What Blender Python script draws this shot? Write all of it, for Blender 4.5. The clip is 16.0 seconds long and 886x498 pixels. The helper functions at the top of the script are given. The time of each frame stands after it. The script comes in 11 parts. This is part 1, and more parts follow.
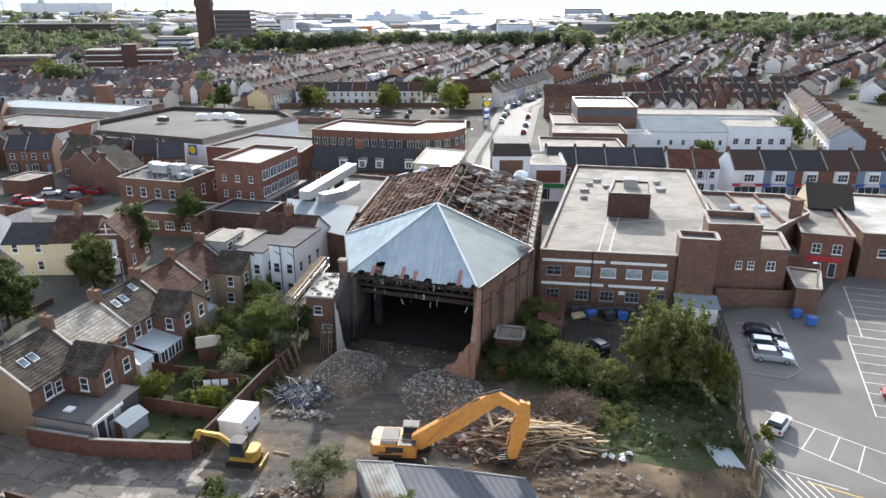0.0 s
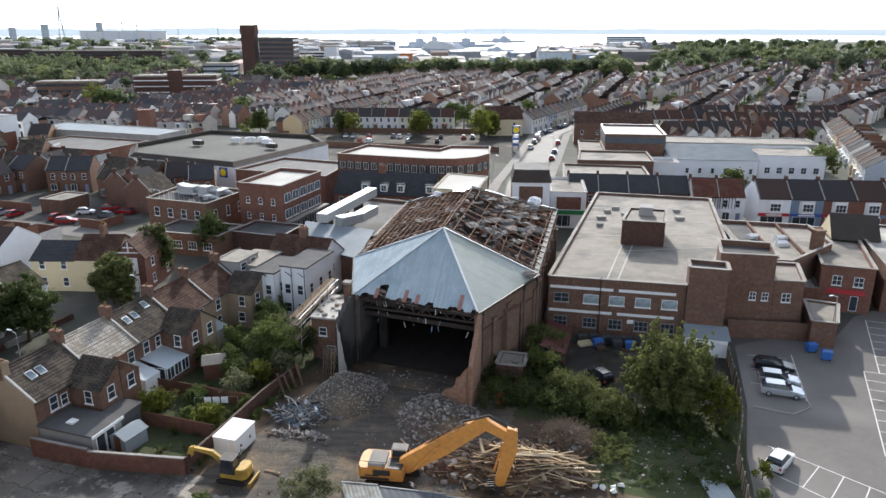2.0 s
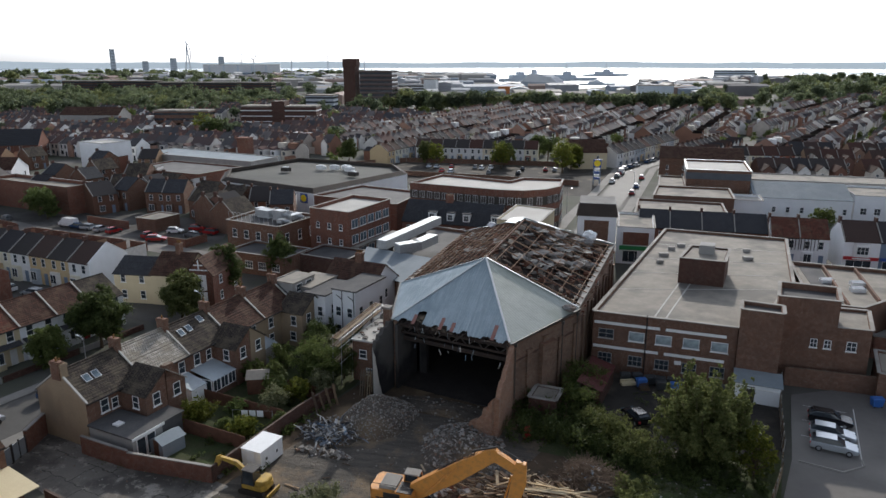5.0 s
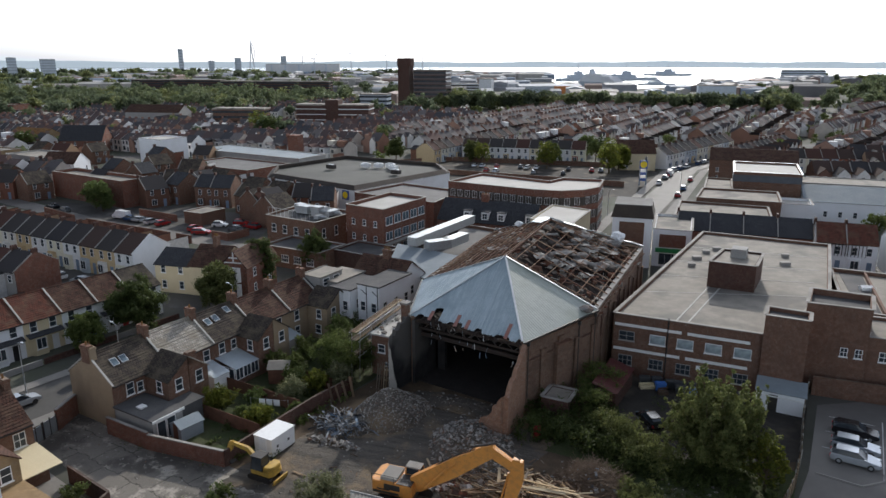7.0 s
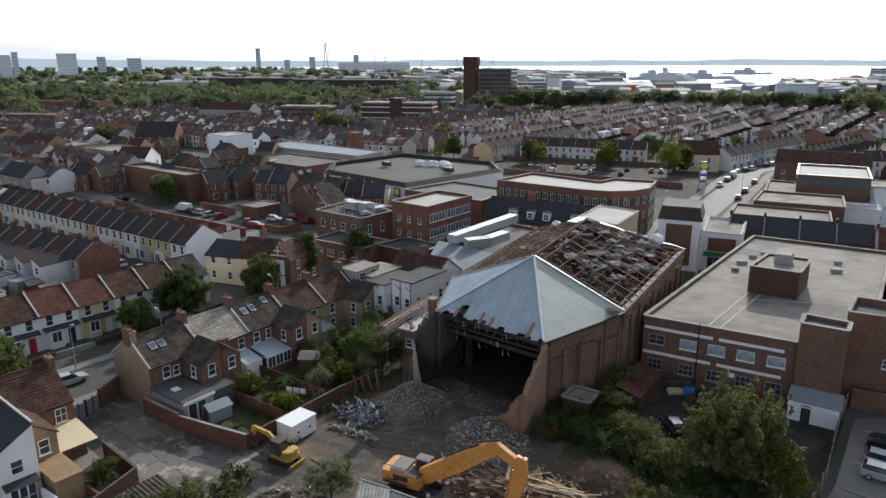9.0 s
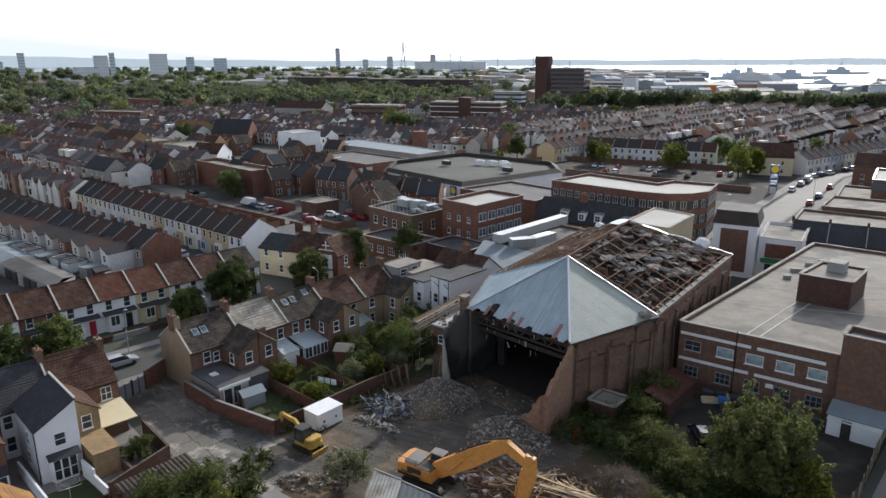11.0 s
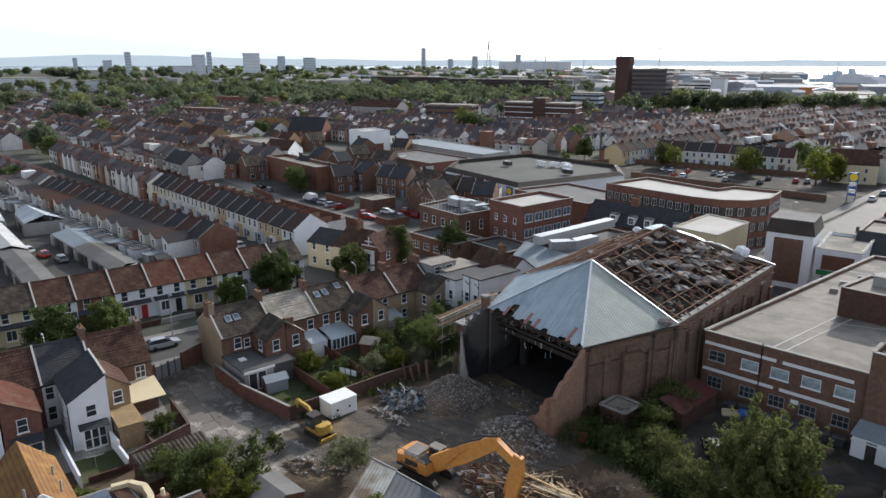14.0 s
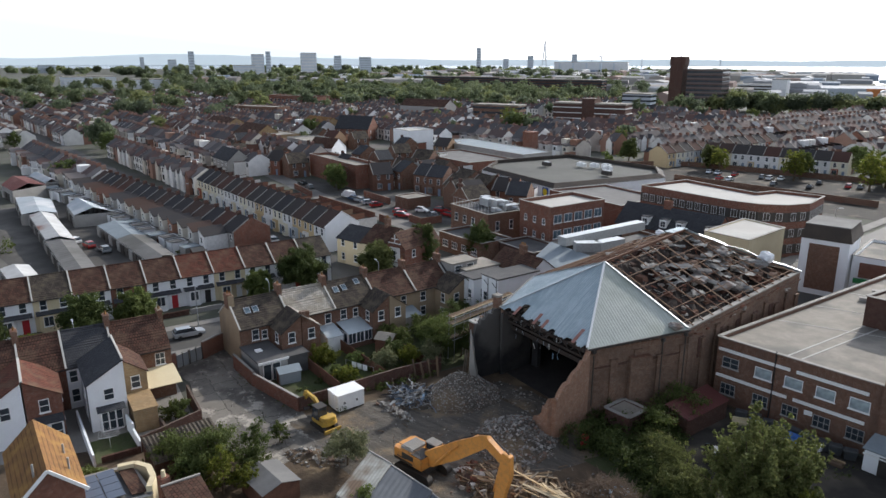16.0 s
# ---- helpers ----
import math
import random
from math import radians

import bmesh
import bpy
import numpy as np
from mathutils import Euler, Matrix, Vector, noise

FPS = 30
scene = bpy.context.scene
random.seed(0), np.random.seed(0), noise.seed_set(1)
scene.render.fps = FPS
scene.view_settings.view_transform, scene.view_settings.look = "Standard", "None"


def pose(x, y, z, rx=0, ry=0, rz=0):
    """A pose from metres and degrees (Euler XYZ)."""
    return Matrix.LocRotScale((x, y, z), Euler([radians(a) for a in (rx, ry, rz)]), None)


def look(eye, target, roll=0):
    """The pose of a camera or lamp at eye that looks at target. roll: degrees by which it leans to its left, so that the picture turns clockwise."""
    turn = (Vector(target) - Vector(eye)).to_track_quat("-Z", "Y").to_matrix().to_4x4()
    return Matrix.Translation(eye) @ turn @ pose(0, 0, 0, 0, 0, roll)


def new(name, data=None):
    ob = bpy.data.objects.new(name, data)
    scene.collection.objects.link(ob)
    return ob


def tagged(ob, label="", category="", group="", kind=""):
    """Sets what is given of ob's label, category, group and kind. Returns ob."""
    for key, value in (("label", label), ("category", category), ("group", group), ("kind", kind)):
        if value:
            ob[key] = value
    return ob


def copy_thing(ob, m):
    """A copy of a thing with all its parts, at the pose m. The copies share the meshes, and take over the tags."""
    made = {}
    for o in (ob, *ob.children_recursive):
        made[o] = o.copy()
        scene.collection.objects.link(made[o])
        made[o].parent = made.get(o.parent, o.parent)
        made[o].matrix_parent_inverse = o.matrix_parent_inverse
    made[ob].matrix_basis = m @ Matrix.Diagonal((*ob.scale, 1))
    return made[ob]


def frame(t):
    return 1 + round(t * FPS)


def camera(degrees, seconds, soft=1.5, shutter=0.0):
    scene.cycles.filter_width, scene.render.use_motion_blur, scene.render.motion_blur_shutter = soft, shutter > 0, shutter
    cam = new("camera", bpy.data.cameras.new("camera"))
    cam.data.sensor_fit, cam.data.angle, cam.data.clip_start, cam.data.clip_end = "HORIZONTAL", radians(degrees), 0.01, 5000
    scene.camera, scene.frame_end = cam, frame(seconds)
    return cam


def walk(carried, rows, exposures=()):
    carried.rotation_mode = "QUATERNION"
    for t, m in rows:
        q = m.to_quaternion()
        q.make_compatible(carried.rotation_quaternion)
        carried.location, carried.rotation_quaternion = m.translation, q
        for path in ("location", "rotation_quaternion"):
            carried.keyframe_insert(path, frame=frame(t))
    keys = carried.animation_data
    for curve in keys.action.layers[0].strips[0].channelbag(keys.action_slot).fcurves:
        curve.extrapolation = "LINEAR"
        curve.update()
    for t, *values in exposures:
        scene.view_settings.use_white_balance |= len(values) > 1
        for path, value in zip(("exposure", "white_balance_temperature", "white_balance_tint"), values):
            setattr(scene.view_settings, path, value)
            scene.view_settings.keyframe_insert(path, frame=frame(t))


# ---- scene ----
cam = camera(64.9, 16.0)
PATH = [
    (0, (2.828, 0.566, 38.173), (2.528, 19.396, 31.443), 0.0),
    (0.5, (3.8, 0.488, 38.177), (3.27, 19.378, 31.627), 0.0),
    (1, (4.801, 0.425, 38.195), (3.991, 19.365, 31.815), 0.1),
    (1.5, (5.89, 0.377, 38.206), (4.76, 19.347, 31.996), 0.0),
    (2, (7.002, 0.292, 38.254), (5.552, 19.302, 32.204), 0.0),
    (2.5, (8.114, 0.266, 38.274), (6.324, 19.296, 32.394), 0.0),
    (3, (9.185, 0.211, 38.27), (7.025, 19.251, 32.57), 0.0),
    (3.5, (10.281, 0.187, 38.292), (7.691, 19.237, 32.762), 0.0),
    (4, (11.392, 0.248, 38.313), (8.272, 19.268, 32.943), 0.0),
    (4.5, (12.576, 0.254, 38.352), (8.906, 19.204, 33.112), 0.0),
    (5, (13.688, 0.325, 38.31), (9.478, 19.175, 33.11), 0.0),
    (7.5, (19.254, 0.958, 38.238), (13.134, 19.268, 33.008), 0.0),
    (8, (20.402, 1.126, 38.267), (13.842, 19.276, 33.027), 0.0),
    (8.5, (21.65, 1.346, 38.285), (14.58, 19.296, 33.045), 0.0),
    (9, (22.901, 1.664, 38.284), (15.351, 19.424, 33.034), -0.1),
    (11.5, (28.71, 3.421, 38.281), (18.91, 20.041, 33.031), -0.1),
    (12, (29.835, 3.767, 38.335), (19.705, 20.197, 33.085), 0.0),
    (12.5, (30.939, 4.243, 38.392), (20.499, 20.473, 33.132), 0.0),
    (13, (31.99, 4.808, 38.436), (21.24, 20.828, 33.176), 0.0),
    (13.5, (33.091, 5.295, 38.479), (22.031, 21.105, 33.219), 0.0),
    (14, (34.186, 5.841, 38.476), (22.826, 21.441, 33.216), 0.0),
    (14.5, (35.302, 6.416, 38.481), (23.632, 21.786, 33.221), 0.0),
    (15, (36.34, 7.025, 38.492), (24.39, 22.165, 33.222), 0.0),
    (15.5, (37.431, 7.665, 38.506), (25.181, 22.565, 33.236), 0.0),
    (16, (38.467, 8.323, 38.503), (25.927, 22.993, 33.233), 0.1),
]
walk(cam, [(t, look(eye, target, roll)) for t, eye, target, roll in PATH],
     exposures=[(0, 1.12), (1, 0.94), (2, 0.7), (3, 0.46), (4, 0.17), (5, -0.06), (7.5, 0.03), (9, 0.11), (12, 0.22), (16, 0.33)])

# ---- world, sun, exposure ----
SUN_EL, SUN_AZ = 25.5, 0.0
world = bpy.data.worlds.new("world")
scene.world = world
world.use_nodes = True
wn = world.node_tree.nodes
wl = world.node_tree.links
sky = wn.new("ShaderNodeTexSky")
sky.sky_type = "NISHITA"
sky.sun_disc = False
sky.sun_elevation = radians(SUN_EL)
sky.sun_rotation = radians(SUN_AZ)
sky.air_density, sky.dust_density, sky.ozone_density = 1.0, 1.6, 1.0
grey = wn.new("ShaderNodeRGBToBW")
haze = wn.new("ShaderNodeMix")
haze.data_type, haze.blend_type = "RGBA", "MIX"
haze.inputs[0].default_value = 0.78
tint = wn.new("ShaderNodeMix")
tint.data_type, tint.blend_type = "RGBA", "MULTIPLY"
tint.inputs[0].default_value = 1.0
tint.inputs[7].default_value = (0.98, 1.06, 1.2, 1)
wl.new(sky.outputs["Color"], grey.inputs["Color"])
wl.new(sky.outputs["Color"], haze.inputs[6])
wl.new(grey.outputs["Val"], haze.inputs[7])
wl.new(haze.outputs[2], tint.inputs[6])
# pale veil of haze towards the horizon, all round
where = wn.new("ShaderNodeTexCoord")
axes = wn.new("ShaderNodeSeparateXYZ")
fall = wn.new("ShaderNodeMapRange")
fall.inputs["From Min"].default_value, fall.inputs["From Max"].default_value = 0.0, 0.4
fall.inputs["To Min"].default_value, fall.inputs["To Max"].default_value = 1.0, 0.0
veil = wn.new("ShaderNodeMix")
veil.data_type, veil.blend_type = "RGBA", "LIGHTEN"
veil.inputs[7].default_value = (3.75, 4.15, 4.5, 1)
wl.new(where.outputs["Generated"], axes.inputs["Vector"])
wl.new(axes.outputs["Z"], fall.inputs["Value"])
wl.new(fall.outputs["Result"], veil.inputs[0])
wl.new(tint.outputs[2], veil.inputs[6])
wl.new(veil.outputs[2], wn["Background"].inputs["Color"])
wn["Background"].inputs["Strength"].default_value = 0.205
sun_lamp = bpy.data.lights.new("sun", "SUN")
sun_lamp.energy, sun_lamp.angle, sun_lamp.color = 3.6, radians(0.8), (1.0, 0.95, 0.88)
sun = new("sun", sun_lamp)
sun.matrix_world = look((0, 0, 0), (math.sin(radians(SUN_AZ)) * -math.cos(radians(SUN_EL)),
                                    -math.cos(radians(SUN_AZ)) * math.cos(radians(SUN_EL)), -math.sin(radians(SUN_EL))))

# ---- materials ----
MATS = {}


def nodes_of(name, rough=0.8, metal=0.0):
    m = bpy.data.materials.new(name)
    m.use_nodes = True
    nt = m.node_tree
    b = nt.nodes["Principled BSDF"]
    b.inputs["Roughness"].default_value = rough
    b.inputs["Metallic"].default_value = metal
    MATS[name] = m
    return m, nt, b


def noise_fac(nt, coord, scale, detail=5.0, rough=0.6, lo=0.3, hi=0.7):
    n = nt.nodes.new("ShaderNodeTexNoise")
    n.inputs["Scale"].default_value, n.inputs["Detail"].default_value, n.inputs["Roughness"].default_value = scale, detail, rough
    nt.links.new(coord, n.inputs["Vector"])
    r = nt.nodes.new("ShaderNodeMapRange")
    r.inputs["From Min"].default_value, r.inputs["From Max"].default_value = lo, hi
    nt.links.new(n.outputs["Fac"], r.inputs["Value"])
    return r.outputs["Result"]


def mixed(nt, fac, a, b, kind="MIX"):
    x = nt.nodes.new("ShaderNodeMix")
    x.data_type, x.blend_type = "RGBA", kind
    for slot, v in ((x.inputs[0], fac), (x.inputs[6], a), (x.inputs[7], b)):
        if isinstance(v, (int, float)):
            slot.default_value = v
        elif isinstance(v, tuple):
            slot.default_value = (*v[:3], 1)
        else:
            nt.links.new(v, slot)
    return x.outputs[2]


def bump(nt, b, height, strength, distance):
    n = nt.nodes.new("ShaderNodeBump")
    n.inputs["Strength"].default_value, n.inputs["Distance"].default_value = strength, distance
    nt.links.new(height, n.inputs["Height"])
    nt.links.new(n.outputs["Normal"], b.inputs["Normal"])


def coords(nt, kind="Object"):
    return nt.nodes.new("ShaderNodeTexCoord").outputs[kind]


def rampy(nt, value, colours, hard=True):
    r = nt.nodes.new("ShaderNodeValToRGB")
    r.color_ramp.interpolation = "CONSTANT" if hard else "LINEAR"
    while len(r.color_ramp.elements) > 1:
        r.color_ramp.elements.remove(r.color_ramp.elements[-1])
    for i, c in enumerate(colours):
        e = r.color_ramp.elements[0] if i == 0 else r.color_ramp.elements.new(i / len(colours))
        e.position = i / len(colours)
        e.color = (*c, 1)
    nt.links.new(value, r.inputs["Fac"])
    return r.outputs["Color"]


def worn(name, a, b, scale=0.6, rough=0.85, fine=12.0, relief=0.02, metal=0.0, stain=None, fine_amount=0.35):
    """A surface of two colours in patches, with finer grain, dirt and relief."""
    m, nt, p = nodes_of(name, rough, metal)
    if rough >= 0.7:
        p.inputs["Specular IOR Level"].default_value = 0.2
    co = coords(nt)
    c = mixed(nt, noise_fac(nt, co, scale), a, b)
    f = noise_fac(nt, co, fine, 6.0)
    dark = tuple(v * 0.55 for v in a)
    k = nt.nodes.new("ShaderNodeMath")
    k.operation = "MULTIPLY"
    k.inputs[1].default_value = fine_amount
    nt.links.new(f, k.inputs[0])
    c = mixed(nt, k.outputs[0], c, dark)
    if stain:
        c = mixed(nt, noise_fac(nt, co, scale * 0.35, 3.0, 0.5, 0.52, 0.66), c, stain)
    nt.links.new(c, p.inputs["Base Color"])
    if relief:
        bump(nt, p, f, 0.6, relief)
    return m


def streaked(m, scale, colour, lo=0.5, hi=0.75):
    """Run-off streaks over a finished surface, drawn out along one axis."""
    nt = m.node_tree
    p = nt.nodes["Principled BSDF"]
    mp = nt.nodes.new("ShaderNodeMapping")
    mp.inputs["Scale"].default_value = scale
    nt.links.new(coords(nt), mp.inputs["Vector"])
    old = p.inputs["Base Color"].links[0].from_socket
    nt.links.new(mixed(nt, noise_fac(nt, mp.outputs[0], 1.0, 6.0, 0.65, lo, hi), old, colour), p.inputs["Base Color"])
    return m


def varied(name, colours, rough=0.85, island=False, fine=3.0, relief=0.02, spread=0.3):
    """One colour of a list for each object, or for each island of a joined mesh, with weathering."""
    m, nt, p = nodes_of(name, rough)
    p.inputs["Specular IOR Level"].default_value = 0.06
    if island:
        v = nt.nodes.new("ShaderNodeNewGeometry").outputs["Random Per Island"]
    else:
        v = nt.nodes.new("ShaderNodeObjectInfo").outputs["Random"]
    c = rampy(nt, v, colours)
    co = coords(nt)
    f = noise_fac(nt, co, fine, 5.0)
    k = nt.nodes.new("ShaderNodeMath")
    k.operation = "MULTIPLY"
    k.inputs[1].default_value = spread
    nt.links.new(f, k.inputs[0])
    c = mixed(nt, k.outputs[0], c, (0.05, 0.045, 0.04))
    nt.links.new(c, p.inputs["Base Color"])
    if relief:
        bump(nt, p, f, 0.5, relief)
    return m


def bricky(name, a, b, mortar, scale=1.0, rough=0.88, stain=(0.06, 0.05, 0.045), amount=0.5):
    """Brickwork in courses of 75 mm, box mapped, with sooty patches."""
    m, nt, p = nodes_of(name, rough)
    p.inputs["Specular IOR Level"].default_value = 0.2
    co = coords(nt)
    geo = nt.nodes.new("ShaderNodeNewGeometry")
    sep = nt.nodes.new("ShaderNodeSeparateXYZ")
    nt.links.new(co, sep.inputs[0])
    add = nt.nodes.new("ShaderNodeMath")
    add.operation = "ADD"
    nt.links.new(sep.outputs[0], add.inputs[0])
    nt.links.new(sep.outputs[1], add.inputs[1])
    comb = nt.nodes.new("ShaderNodeCombineXYZ")
    nt.links.new(add.outputs[0], comb.inputs[0])
    nt.links.new(sep.outputs[2], comb.inputs[1])
    t = nt.nodes.new("ShaderNodeTexBrick")
    t.inputs["Scale"].default_value = 1.0
    t.inputs["Brick Width"].default_value, t.inputs["Row Height"].default_value = 0.225 * scale, 0.075 * scale
    t.inputs["Mortar Size"].default_value = 0.008 * scale
    t.inputs["Color1"].default_value, t.inputs["Color2"].default_value, t.inputs["Mortar"].default_value = (*a, 1), (*b, 1), (*mortar, 1)
    nt.links.new(comb.outputs[0], t.inputs["Vector"])
    f = noise_fac(nt, co, 0.45, 6.0, 0.65, 0.42, 0.75)
    k = nt.nodes.new("ShaderNodeMath")
    k.operation = "MULTIPLY"
    k.inputs[1].default_value = amount
    nt.links.new(f, k.inputs[0])
    c = mixed(nt, k.outputs[0], t.outputs["Color"], stain)
    g = noise_fac(nt, co, 2.3, 4.0, 0.6, 0.35, 0.8)
    c = mixed(nt, g, c, tuple(v * 0.72 for v in b))
    nt.links.new(c, p.inputs["Base Color"])
    bump(nt, p, t.outputs["Fac"], -0.4, 0.01)
    return m


def tiled(name, a, b, stain, width=0.3, row=0.34):
    """Roof tiles in courses along x, each of its own shade, with lichen and dark joints."""
    m, nt, p = nodes_of(name, 0.88)
    p.inputs["Specular IOR Level"].default_value = 0.12
    co = coords(nt)
    t = nt.nodes.new("ShaderNodeTexBrick")
    t.offset = 0.5
    t.inputs["Scale"].default_value = 1.0
    t.inputs["Brick Width"].default_value, t.inputs["Row Height"].default_value = width, row
    t.inputs["Mortar Size"].default_value = 0.035
    t.inputs["Mortar Smooth"].default_value = 0.6
    t.inputs["Color1"].default_value, t.inputs["Color2"].default_value = (*a, 1), (*b, 1)
    t.inputs["Mortar"].default_value = (*(v * 0.35 for v in b), 1)
    nt.links.new(co, t.inputs["Vector"])
    c = mixed(nt, noise_fac(nt, co, 0.7, 5.0, 0.6, 0.45, 0.72), t.outputs["Color"], stain)
    c = mixed(nt, noise_fac(nt, co, 3.2, 5.0, 0.6, 0.55, 0.9), c, tuple(v * 0.5 for v in b))
    nt.links.new(c, p.inputs["Base Color"])
    bump(nt, p, t.outputs["Fac"], -0.7, 0.04)
    return m


def glassy(name, tint=(0.02, 0.025, 0.03)):
    m, nt, p = nodes_of(name, 0.06)
    co = coords(nt)
    c = mixed(nt, noise_fac(nt, co, 0.7, 2.0), tint, tuple(v * 3 for v in tint))
    nt.links.new(c, p.inputs["Base Color"])
    p.inputs["IOR"].default_value = 1.5
    return m


def painted(name, colour, rough=0.35, metal=0.0, dirt=0.25):
    m, nt, p = nodes_of(name, rough, metal)
    co = coords(nt)
    f = noise_fac(nt, co, 2.2, 6.0, 0.7, 0.45, 0.8)
    k = nt.nodes.new("ShaderNodeMath")
    k.operation = "MULTIPLY"
    k.inputs[1].default_value = dirt
    nt.links.new(f, k.inputs[0])
    nt.links.new(mixed(nt, k.outputs[0], colour, (0.12, 0.09, 0.06)), p.inputs["Base Color"])
    return m


def leafy(name, a, b, spread=0.6):
    m, nt, p = nodes_of(name, 0.65)
    p.inputs["Specular IOR Level"].default_value = 0.15
    v = nt.nodes.new("ShaderNodeNewGeometry").outputs["Random Per Island"]
    r = nt.nodes.new("ShaderNodeMapRange")
    r.inputs["From Min"].default_value, r.inputs["From Max"].default_value = 0.5 - spread, 0.5 + spread
    nt.links.new(v, r.inputs["Value"])
    c = mixed(nt, r.outputs["Result"], a, b)
    o = nt.nodes.new("ShaderNodeObjectInfo").outputs["Random"]
    hv = nt.nodes.new("ShaderNodeHueSaturation")
    s = nt.nodes.new("ShaderNodeMapRange")
    s.inputs["To Min"].default_value, s.inputs["To Max"].default_value = 0.75, 1.25
    nt.links.new(o, s.inputs["Value"])
    nt.links.new(s.outputs["Result"], hv.inputs["Value"])
    nt.links.new(c, hv.inputs["Color"])
    nt.links.new(hv.outputs["Color"], p.inputs["Base Color"])
    tr = nt.nodes.new("ShaderNodeBsdfTranslucent")
    nt.links.new(hv.outputs["Color"], tr.inputs["Color"])
    mx = nt.nodes.new("ShaderNodeMixShader")
    mx.inputs["Fac"].default_value = 0.5
    nt.links.new(p.outputs[0], mx.inputs[1])
    nt.links.new(tr.outputs[0], mx.inputs[2])
    nt.links.new(mx.outputs[0], nt.nodes["Material Output"].inputs["Surface"])
    return m


BRICK_RED = bricky("brick_red", (0.24, 0.09, 0.055), (0.17, 0.065, 0.045), (0.25, 0.21, 0.17))
BRICK_BROWN = bricky("brick_brown", (0.20, 0.10, 0.065), (0.15, 0.075, 0.05), (0.24, 0.2, 0.16))
BRICK_HALL = bricky("brick_hall", (0.215, 0.128, 0.086), (0.155, 0.09, 0.063), (0.24, 0.2, 0.16), amount=0.65)
BRICK_RAW = bricky("brick_raw", (0.36, 0.2, 0.13), (0.27, 0.14, 0.09), (0.36, 0.3, 0.24), amount=0.3)
BRICK_DARK = bricky("brick_dark", (0.11, 0.05, 0.036), (0.08, 0.038, 0.03), (0.14, 0.11, 0.09))
BRICK_YELLOW = bricky("brick_yellow", (0.36, 0.25, 0.13), (0.29, 0.19, 0.1), (0.34, 0.28, 0.2))
RENDER_CREAM = worn("render_cream", (0.66, 0.57, 0.38), (0.6, 0.5, 0.33), 0.5, 0.85, 8.0, 0.004, fine_amount=0.2)
RENDER_TAN = worn("render_tan", (0.36, 0.275, 0.185), (0.29, 0.22, 0.15), 0.4, 0.9, 6.0, 0.006, stain=(0.22, 0.17, 0.12))
RENDER_WHITE = worn("render_white", (0.84, 0.85, 0.87), (0.76, 0.77, 0.78), 0.4, 0.8, 7.0, 0.004, fine_amount=0.15)
RENDER_GREY = worn("render_grey", (0.36, 0.35, 0.33), (0.28, 0.27, 0.26), 0.5, 0.9, 7.0, 0.004)
CONCRETE = worn("concrete", (0.36, 0.34, 0.31), (0.28, 0.265, 0.245), 0.5, 0.9, 9.0, 0.006, stain=(0.2, 0.185, 0.165))
ROOF_FELT = worn("roof_felt", (0.325, 0.295, 0.252), (0.215, 0.196, 0.17), 0.45, 0.9, 1.6, 0.01, stain=(0.155, 0.145, 0.13), fine_amount=0.45)
ROOF_PALE = worn("roof_pale", (0.5, 0.485, 0.45), (0.4, 0.39, 0.365), 0.2, 0.85, 2.5, 0.01, stain=(0.4, 0.38, 0.35))
ROOF_DARKFELT = worn("roof_dark_felt", (0.07, 0.07, 0.075), (0.13, 0.125, 0.12), 0.3, 0.9, 4.0, 0.006)
TILE_BROWN = tiled("tile_brown", (0.11, 0.056, 0.04), (0.062, 0.036, 0.029), (0.12, 0.078, 0.055))
TILE_GREY = tiled("tile_grey", (0.092, 0.074, 0.06), (0.05, 0.043, 0.038), (0.12, 0.1, 0.074))
TILE_PALE = tiled("tile_pale", (0.5, 0.46, 0.4), (0.33, 0.3, 0.26), (0.22, 0.19, 0.14))
TILE_ORANGE = tiled("tile_orange", (0.245, 0.125, 0.052), (0.2, 0.108, 0.05), (0.29, 0.165, 0.055))
TILE_RED = tiled("tile_red", (0.17, 0.062, 0.042), (0.1, 0.046, 0.034), (0.13, 0.085, 0.06))
SLATE = tiled("slate", (0.055, 0.058, 0.066), (0.08, 0.08, 0.085), (0.042, 0.044, 0.05), 0.25, 0.25)
ROOF_ANY = varied("roof_any", [(0.07, 0.045, 0.038), (0.05, 0.047, 0.05), (0.075, 0.05, 0.044), (0.085, 0.043, 0.035), (0.045, 0.044, 0.049), (0.055, 0.05, 0.05)], 0.88, False, 3.0, 0.02, 0.4)
WALL_ANY = varied("wall_any", [(0.78, 0.76, 0.72), (0.7, 0.62, 0.46), (0.74, 0.73, 0.72), (0.36, 0.14, 0.09), (0.78, 0.78, 0.78), (0.58, 0.44, 0.26), (0.72, 0.69, 0.62), (0.45, 0.5, 0.55), (0.76, 0.72, 0.58), (0.74, 0.74, 0.73)], 0.85, False, 2.0, 0.005, 0.2)
GABLE_ANY = varied("gable_any", [(0.2, 0.1, 0.075), (0.7, 0.69, 0.66), (0.26, 0.15, 0.11), (0.17, 0.095, 0.075), (0.66, 0.62, 0.55), (0.3, 0.2, 0.15), (0.74, 0.73, 0.72)], 0.85, False, 2.0, 0.005, 0.3)
YARD_ANY = varied("yard_wall_any", [(0.66, 0.66, 0.66), (0.5, 0.49, 0.47), (0.7, 0.69, 0.67), (0.4, 0.39, 0.37), (0.6, 0.57, 0.5), (0.26, 0.14, 0.1)], 0.85, False, 2.0, 0.005, 0.3)
